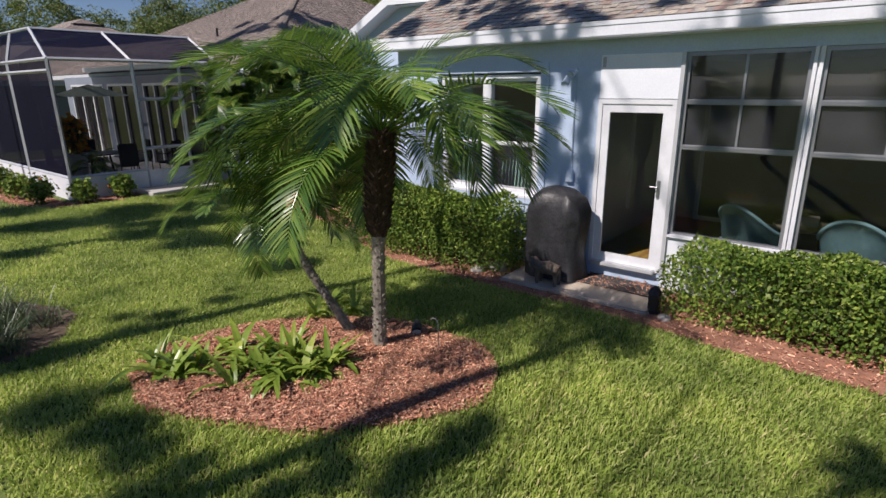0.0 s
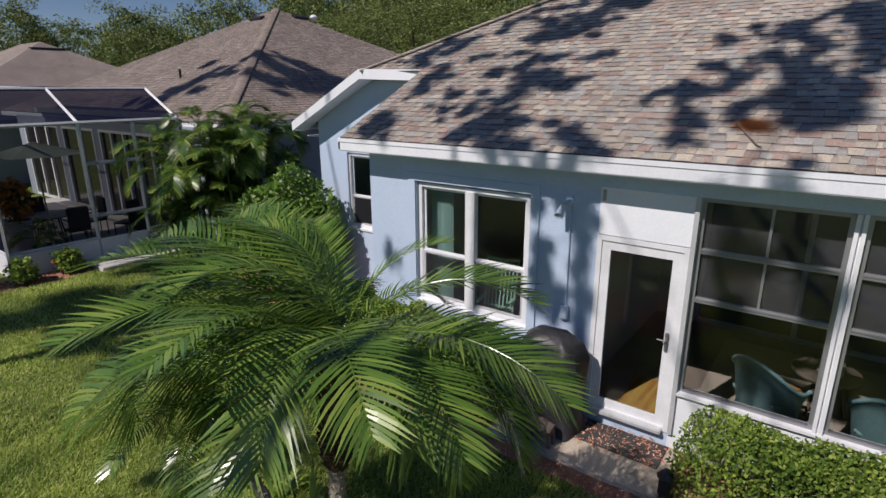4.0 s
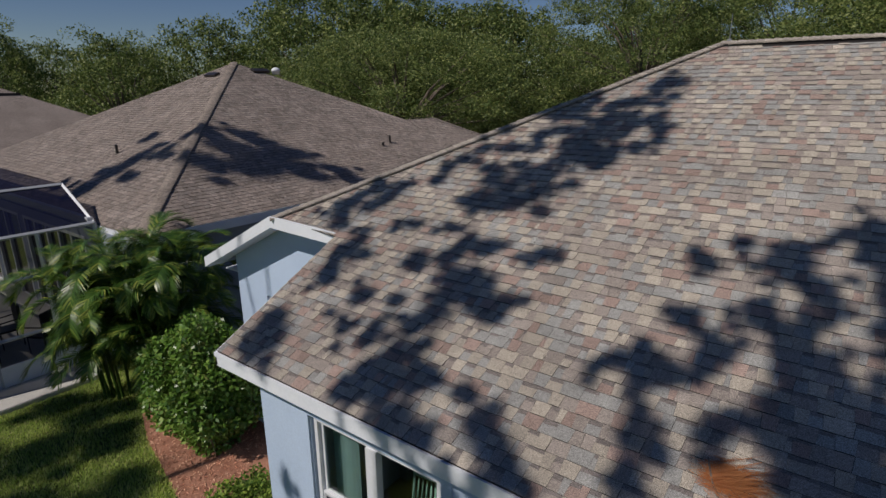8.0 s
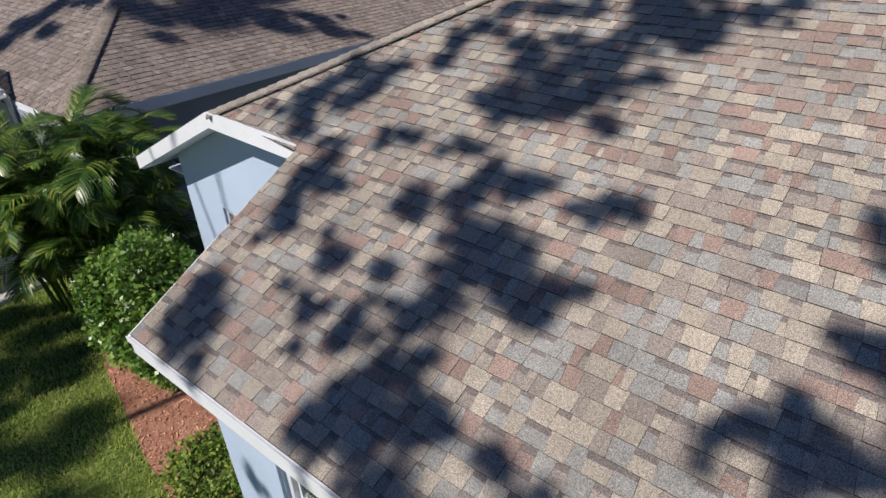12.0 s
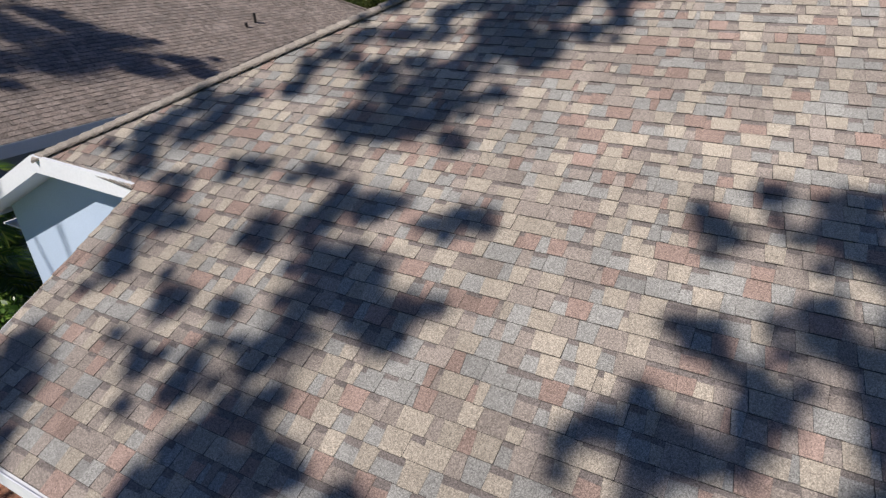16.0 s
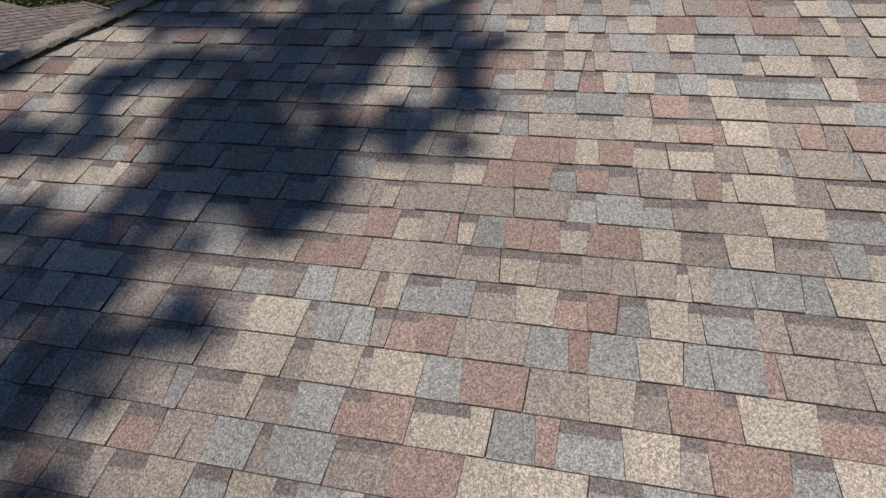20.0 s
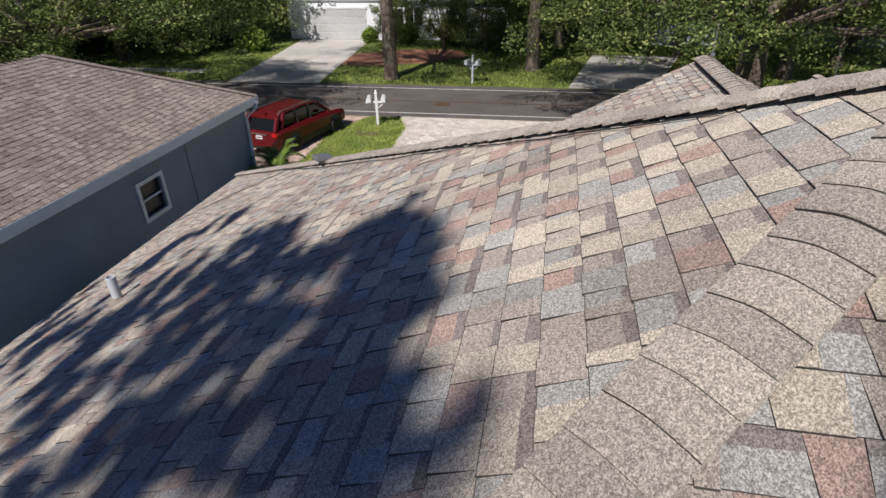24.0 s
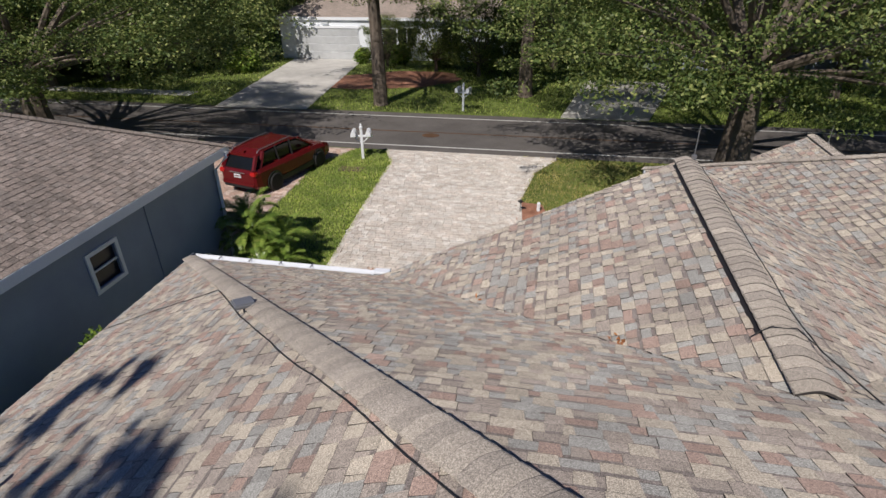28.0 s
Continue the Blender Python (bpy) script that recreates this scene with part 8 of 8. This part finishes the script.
bm = bmesh.new()
for pts, rr in (([(-0.14, 0, 0.20), (0.0, 0, 0.22), (0.15, 0, 0.20)], [0.07, 0.09, 0.07]), ([(-0.14, 0, 0.22), (-0.22, 0, 0.28), (-0.27, 0, 0.29)], [0.06, 0.065, 0.03]),
                ([(-0.12, -0.05, 0.2), (-0.13, -0.05, 0.0)], [0.03, 0.022]), ([(-0.12, 0.05, 0.2), (-0.13, 0.05, 0.0)], [0.03, 0.022]), ([(0.12, -0.05, 0.2), (0.13, -0.05, 0.0)], [0.03, 0.022]), ([(0.12, 0.05, 0.2), (0.13, 0.05, 0.0)], [0.03, 0.022])):
    tube(pts, rr, 10, bm=bm)
st_ = part("animal_figurine", bm, surface("weathered_bronze", (0.09, 0.07, 0.055), (0.2, 0.16, 0.13), 14, 0.7), None, smooth=True)
st_.location = (-3.22, 6.13, STEP_Z)
tagged(st_, "small weathered dark animal figurine on the doorstep", "figurine")
ln_ = empty("garden_lantern", (-1.86, 6.12, GROUND), "small dark garden lantern at the slab corner", "lantern")
part("base", lathe([(0.08, 0), (0.08, 0.03), (0.05, 0.05)], 12), M_BRONZE, ln_)
part("body", box(-0.055, -0.055, 0.05, 0.055, 0.055, 0.24, 0.008), M_BRONZE, ln_)
part("roof", lathe([(0.09, 0.24), (0.05, 0.30), (0.015, 0.33)], 8), M_BRONZE, ln_)
for k, (x, y, s) in enumerate(((-4.12, 6.35, 0.14), (-4.3, 6.1, 0.11), (-1.7, 5.98, 0.08))):
    bm = bmesh.new()
    bmesh.ops.create_icosphere(bm, subdivisions=2, radius=s)
    for v in bm.verts:
        v.co *= 1 + 0.25 * noise.noise(v.co * 9 + Vector((k, 0, 0)))
        v.co.z *= 0.55
    st_ = part("garden_stone", bm, M_CONCRETE, None)
    st_.location = (x, y, GROUND + s * 0.3)
    tagged(st_, "rough grey-tan garden stone in the mulch", "stone", "garden stones")
hk = empty("shepherd_hook", (-3.1, 3.75, GROUND), "thin metal garden hook standing in the bed", "hook")
part("rod", tube([(0, 0, 0), (0, 0, 0.36)] + [(-0.05 + 0.05 * math.cos(a * 0.35), 0, 0.36 + 0.05 * math.sin(a * 0.35)) for a in range(1, 9)], 0.005, 6), M_METAL, hk)
sp_ = empty("spot_light", (-3.55, 3.95, GROUND), "small black garden spot light under the palms", "light")
part("stake", tube([(0, 0, 0), (0, 0, 0.12)], 0.012, 6), M_BLACK, sp_)
part("lamp_head", tube([(0.05, -0.06, 0.12), (0, 0, 0.15), (-0.04, 0.05, 0.18)], [0.055, 0.05, 0.03], 12), M_BLACK, sp_)
part("lens", tube([(0.053, -0.064, 0.118), (0.055, -0.066, 0.116)], 0.046, 12), M_PVC, sp_)
br_ = part("bark_strip", tube([(-5.05, 2.05, -0.09), (-4.95, 2.0, -0.04), (-4.86, 2.03, -0.08)], [0.012, 0.016, 0.006], 6), M_PALM_BARK, None)
tagged(br_, "curled dry palm boot lying on the mulch", "debris")

# dead pine twig with rust-red needles on the roof
tw = empty("dead_twig", (-1.60, 7.14, zb(7.14) + 0.01), "fallen pine twig with rust-red dead needles on the shingles", "twig")
part("stem", tube([(-0.28, 0.12, 0.08), (-0.22, -0.02, 0.012), (-0.02, -0.3, -0.13), (0.02, -0.34, -0.14)], [0.006, 0.008, 0.008, 0.006], 6), M_BARK, tw)
nrng = np.random.default_rng(99)
base = np.stack([nrng.normal(-0.22, 0.05, 420), nrng.normal(0.03, 0.05, 420), np.full(420, 0.02)], 1)
ang = nrng.normal(-0.05, 0.3, 420)
ln = nrng.uniform(0.12, 0.34, 420)
tip = base + np.stack([np.cos(ang) * ln, np.sin(ang) * ln, np.sin(ang) * ln * 0.5 + nrng.uniform(0, 0.035, 420)], 1)
base[:, 2] += base[:, 1] * 0.5
sd = np.stack([-np.sin(ang), np.cos(ang), np.zeros(420)], 1) * 0.0022
quads("needles", np.stack([base - sd, base + sd, tip + sd * 0.6, tip - sd * 0.6], 1), M_RUST_NEEDLE, tw, "rust-red dry needles")
for k, (x, y, z) in enumerate(((-5.35, 16.62, 3.94), (-4.25, 15.42, 4.54), (-7.25, 18.4, 3.04))):
    rr = np.random.default_rng(500 + k)
    c = np.array([x, y, z + 0.01]) + rr.normal(0, 1, (70, 3)) * [0.10, 0.05, 0.006]
    ob = quads("leaf_litter", leaf_quads(c, 0.05, 0.02, rr, 0.8), M_RUST_NEEDLE)
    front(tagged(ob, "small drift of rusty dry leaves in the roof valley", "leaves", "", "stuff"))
# ---- shingles, caps and pavers ----
hip = lambda s: PEAK_X + (s - jog_s) / SL
shingles(roof_back, (0, EAVE_Y, zb(EAVE_Y)), (1, 0, 0), (0, 1, 0.5), lambda s: JOG_X if s < jog_s else hip(s), lambda s: ROOF_E, (RIDGE_Y - EAVE_Y) * SL, M_TABS, 1, (-4.0, -1.9, 2.1, 4.1))
shingles(roof_west, (WE, 0, zl(WE)), (0, 1, 0), (1, 0, 0.5), lambda s: max(JOG_Y, JOG_Y + (s / SL - (PEAK_X - WE))), lambda s: FE - s / SL, (APEX_X - WE) * SL, M_TABS, 2, (14.1, 16.0, 4.0, 6.2))
shingles(roof_front, (0, FE, zf(FE)), (1, 0, 0), (0, -1, 0.5), lambda s: WE + s / SL, lambda s: VX + s / SL if s < (FE - gy0) * SL else ROOF_E, (FE - RIDGE_Y) * SL, M_TABS, 3)
shingles(roof_front, (0, VALY, zf(VALY)), (1, 0, 0), (0, -1, 0.5), lambda s: VALX - s / SL, lambda s: VALX + s / SL, (VALY - gy0) * SL, M_TABS, 10)
shingles(roof_gw, (VX, 0, zf(FE)), (0, 1, 0), (1, 0, 0.5), lambda s: FE - s / SL, lambda s: FE + (GY1 - FE) * s / (SL * (GX - VX)), (GX - VX) * SL, M_TABS, 4, None, EXPOSE, 1.0, 1.4)
shingles(roof_ge, (VALX, 0, GZ - (VALX - GX) * 0.5), (0, 1, 0), (-1, 0, 0.5), lambda s: VALY - s / SL, lambda s: GY1, (VALX - GX) * SL, M_TABS, 5, None, EXPOSE, 1.0, 1.4)
shingles(roof_entry, (EX, 0, EZ), (0, 1, 0), (1, 0, 0.5), lambda s: GY1 if EX + s / SL < VALX else 18.204 - EX - s / SL, lambda s: EN - s / SL, 5.5 * SL, M_TABS, 8, None, EXPOSE, 1.0, 1.4)
shingles(roof_pw, (0.95, 0, 2.83), (0, 1, 0), (1, 0, 0.5213), lambda s: 25.7 - s * 0.75, lambda s: 27.7, 1.42, M_TABS, 9)
caps(roof_entry, (EX, EN, EZ + 0.012), (EX + 5.5, EN - 5.5, EZ + 2.762), NF, NW, name="hip_cap")
caps(roof_pw, (2.216, 24.8, 3.50), (2.216, 27.7, 3.50), NW, NE, 0.03)
caps(roof_back, (PEAK_X, JOG_Y, zb(JOG_Y) + 0.012), (APEX_X, RIDGE_Y, RIDGE_Z + 0.012), NB, NW)
caps(roof_front, (WE, FE, zf(FE) + 0.012), (APEX_X, RIDGE_Y, RIDGE_Z + 0.012), NF, NW)
caps(roof_back, (APEX_X, RIDGE_Y, RIDGE_Z + 0.012), (8.9, RIDGE_Y, RIDGE_Z + 0.012), NB, NF, 0.018, 0.125)
caps(roof_gw, (GX, gy0 + 0.05, GZ + 0.012), (GX, GY1, GZ + 0.012), NW, NE, 0.022, 0.14)

# neighbour's courses
shingles(roof_n, (NE_X, 0, NEZ + 0.006), (0, 1, 0), (-1, 0, 0.5), lambda s: NS_Y + s / SL, lambda s: NN_Y - s / SL if NE_X - s / SL > WGX else NAY + (NAX - (NE_X - s / SL)) * -1.0, (NE_X - NAX) * SL, [M_TAB_N], 6, None, 0.13, 1.3, 1.3)
shingles(roof_n, (0, NS_Y, NEZ + 0.006), (1, 0, 0), (0, 1, 0.5), lambda s: NW_X + s / SL, lambda s: NE_X - s / SL, (NAY - NS_Y) * SL, [M_TAB_N], 7, None, 0.13, 1.3, 1.3)
caps(roof_n, (NE_X, NS_Y, NEZ + 0.02), (NAX, NAY, NAZ + 0.02), NB, NE, 0.012, 0.14, 0.15, "hip_cap", M_CAP_N, 0.009)
caps(roof_n, (NE_X, NN_Y, NEZ + 0.02), (WGX, NN_Y - (NE_X - WGX), WGZ + 0.02), NF, NE, 0.012, 0.14, 0.15, "hip_cap", M_CAP_N, 0.009)


def pavers(base, outline, x0, x1, y0, y1, turn, seed, near, mat, mat_one):
    """Blended rectangular pavers in a running pattern with sand joints."""
    rng = random.Random(seed)
    lx, ly = 0.205, 0.135
    cells = []
    j = 0
    y = y0
    while y < y1:
        x = x0 - (lx / 2 if j % 2 else 0)
        while x < x1:
            w = lx * rng.choice((0.7, 1.0, 1.0, 1.35))
            cells.append((x, y, w))
            x += w
        y += ly
        j += 1
    cx_ = np.array([c[0] + c[2] / 2 for c in cells])
    cy_ = np.array([c[1] + ly / 2 for c in cells])
    ok = inside(cx_, cy_, outline)
    verts, faces = [], []
    shared = {}
    for (x, y, w), good in zip(cells, ok):
        if not good:
            continue
        h = 0.009 + rng.random() * 0.004
        g = 0.003
        z = GROUND + 0.008
        corners = [(g, g, 0), (w - g, g, 0), (w - g, ly - g, 0), (g, ly - g, 0), (g + 0.004, g + 0.004, h), (w - g - 0.004, g + 0.004, h), (w - g - 0.004, ly - g - 0.004, h), (g + 0.004, ly - g - 0.004, h)]
        fs = [(4, 5, 6, 7), (0, 1, 5, 4), (1, 2, 6, 5), (2, 3, 7, 6), (3, 0, 4, 7)]
        if near and near[0] < x < near[1] and near[2] < y < near[3]:
            k = round(w, 3)
            if k not in shared:
                me = bpy.data.meshes.new("paver")
                me.from_pydata(corners, [], fs)
                me.materials.append(mat_one)
                shared[k] = me
            ob = new("paver", shared[k])
            ob.parent = base
            ob.location = (x, y, z + rng.random() * 0.003)
        else:
            b = len(verts)
            verts += [(x + a, y + c, z + d) for a, c, d in corners]
            faces += [tuple(b + i for i in f) for f in fs]
    ob = link("pavers", verts, faces, mat, base, "blended tan and grey pavers")
    ob["kind"] = "stuff"


PAVE = [(0.0, (0.53, 0.485, 0.44)), (0.25, (0.58, 0.545, 0.50)), (0.5, (0.50, 0.45, 0.40)), (0.7, (0.55, 0.49, 0.44)), (0.85, (0.61, 0.58, 0.54))]
M_PAVER, M_PAVER_ONE = varied("paver", PAVE, False, 70.0, 0.9, (0.8, 1.2)), varied("paver_single", PAVE, True, 70.0, 0.9, (0.8, 1.2))
M_PAVER_RED = varied("paver_red", [(0.0, (0.46, 0.33, 0.27)), (0.4, (0.55, 0.44, 0.38)), (0.8, (0.40, 0.30, 0.26))], False, 70.0, 0.9, (0.8, 1.2))


def border(base, outline, seed):
    """A row of pavers laid lengthwise along the edge of a drive."""
    rng = random.Random(seed)
    verts, faces = [], []
    z = GROUND + 0.008
    for (ax, ay), (bx_, by) in zip(outline, outline[1:] + outline[:1]):
        n = max(1, round(math.hypot(bx_ - ax, by - ay) / 0.21))
        d = Vector((bx_ - ax, by - ay, 0)) / n
        e = Vector((-d.y, d.x, 0)).normalized() * 0.075
        for k in range(n):
            p = Vector((ax, ay, z)) + d * k
            h = Vector((0, 0, 0.016 + rng.random() * 0.003))
            b = len(verts)
            q = [p + d * 0.02 - e, p + d * 0.98 - e, p + d * 0.98 + e, p + d * 0.02 + e]
            verts += q + [v + h for v in q]
            faces += [(b + 4, b + 5, b + 6, b + 7), (b, b + 1, b + 5, b + 4), (b + 1, b + 2, b + 6, b + 5), (b + 2, b + 3, b + 7, b + 6), (b + 3, b, b + 4, b + 7)]
    ob = link("border_pavers", verts, faces, M_PAVER, base, "row of edging pavers")
    ob["kind"] = "stuff"


border(drive_base, DRIVE, 3)
pavers(drive_base, DRIVE, -11.4, -4.5, 18.6, 32.55, 0, 1, (-10.4, -7.6, 23.6, 26.2), M_PAVER, M_PAVER_ONE)
pavers(drive_n, N_DRIVE, -19.6, -12.5, 22.5, 32.55, 0, 2, None, M_PAVER_RED, M_PAVER_RED)
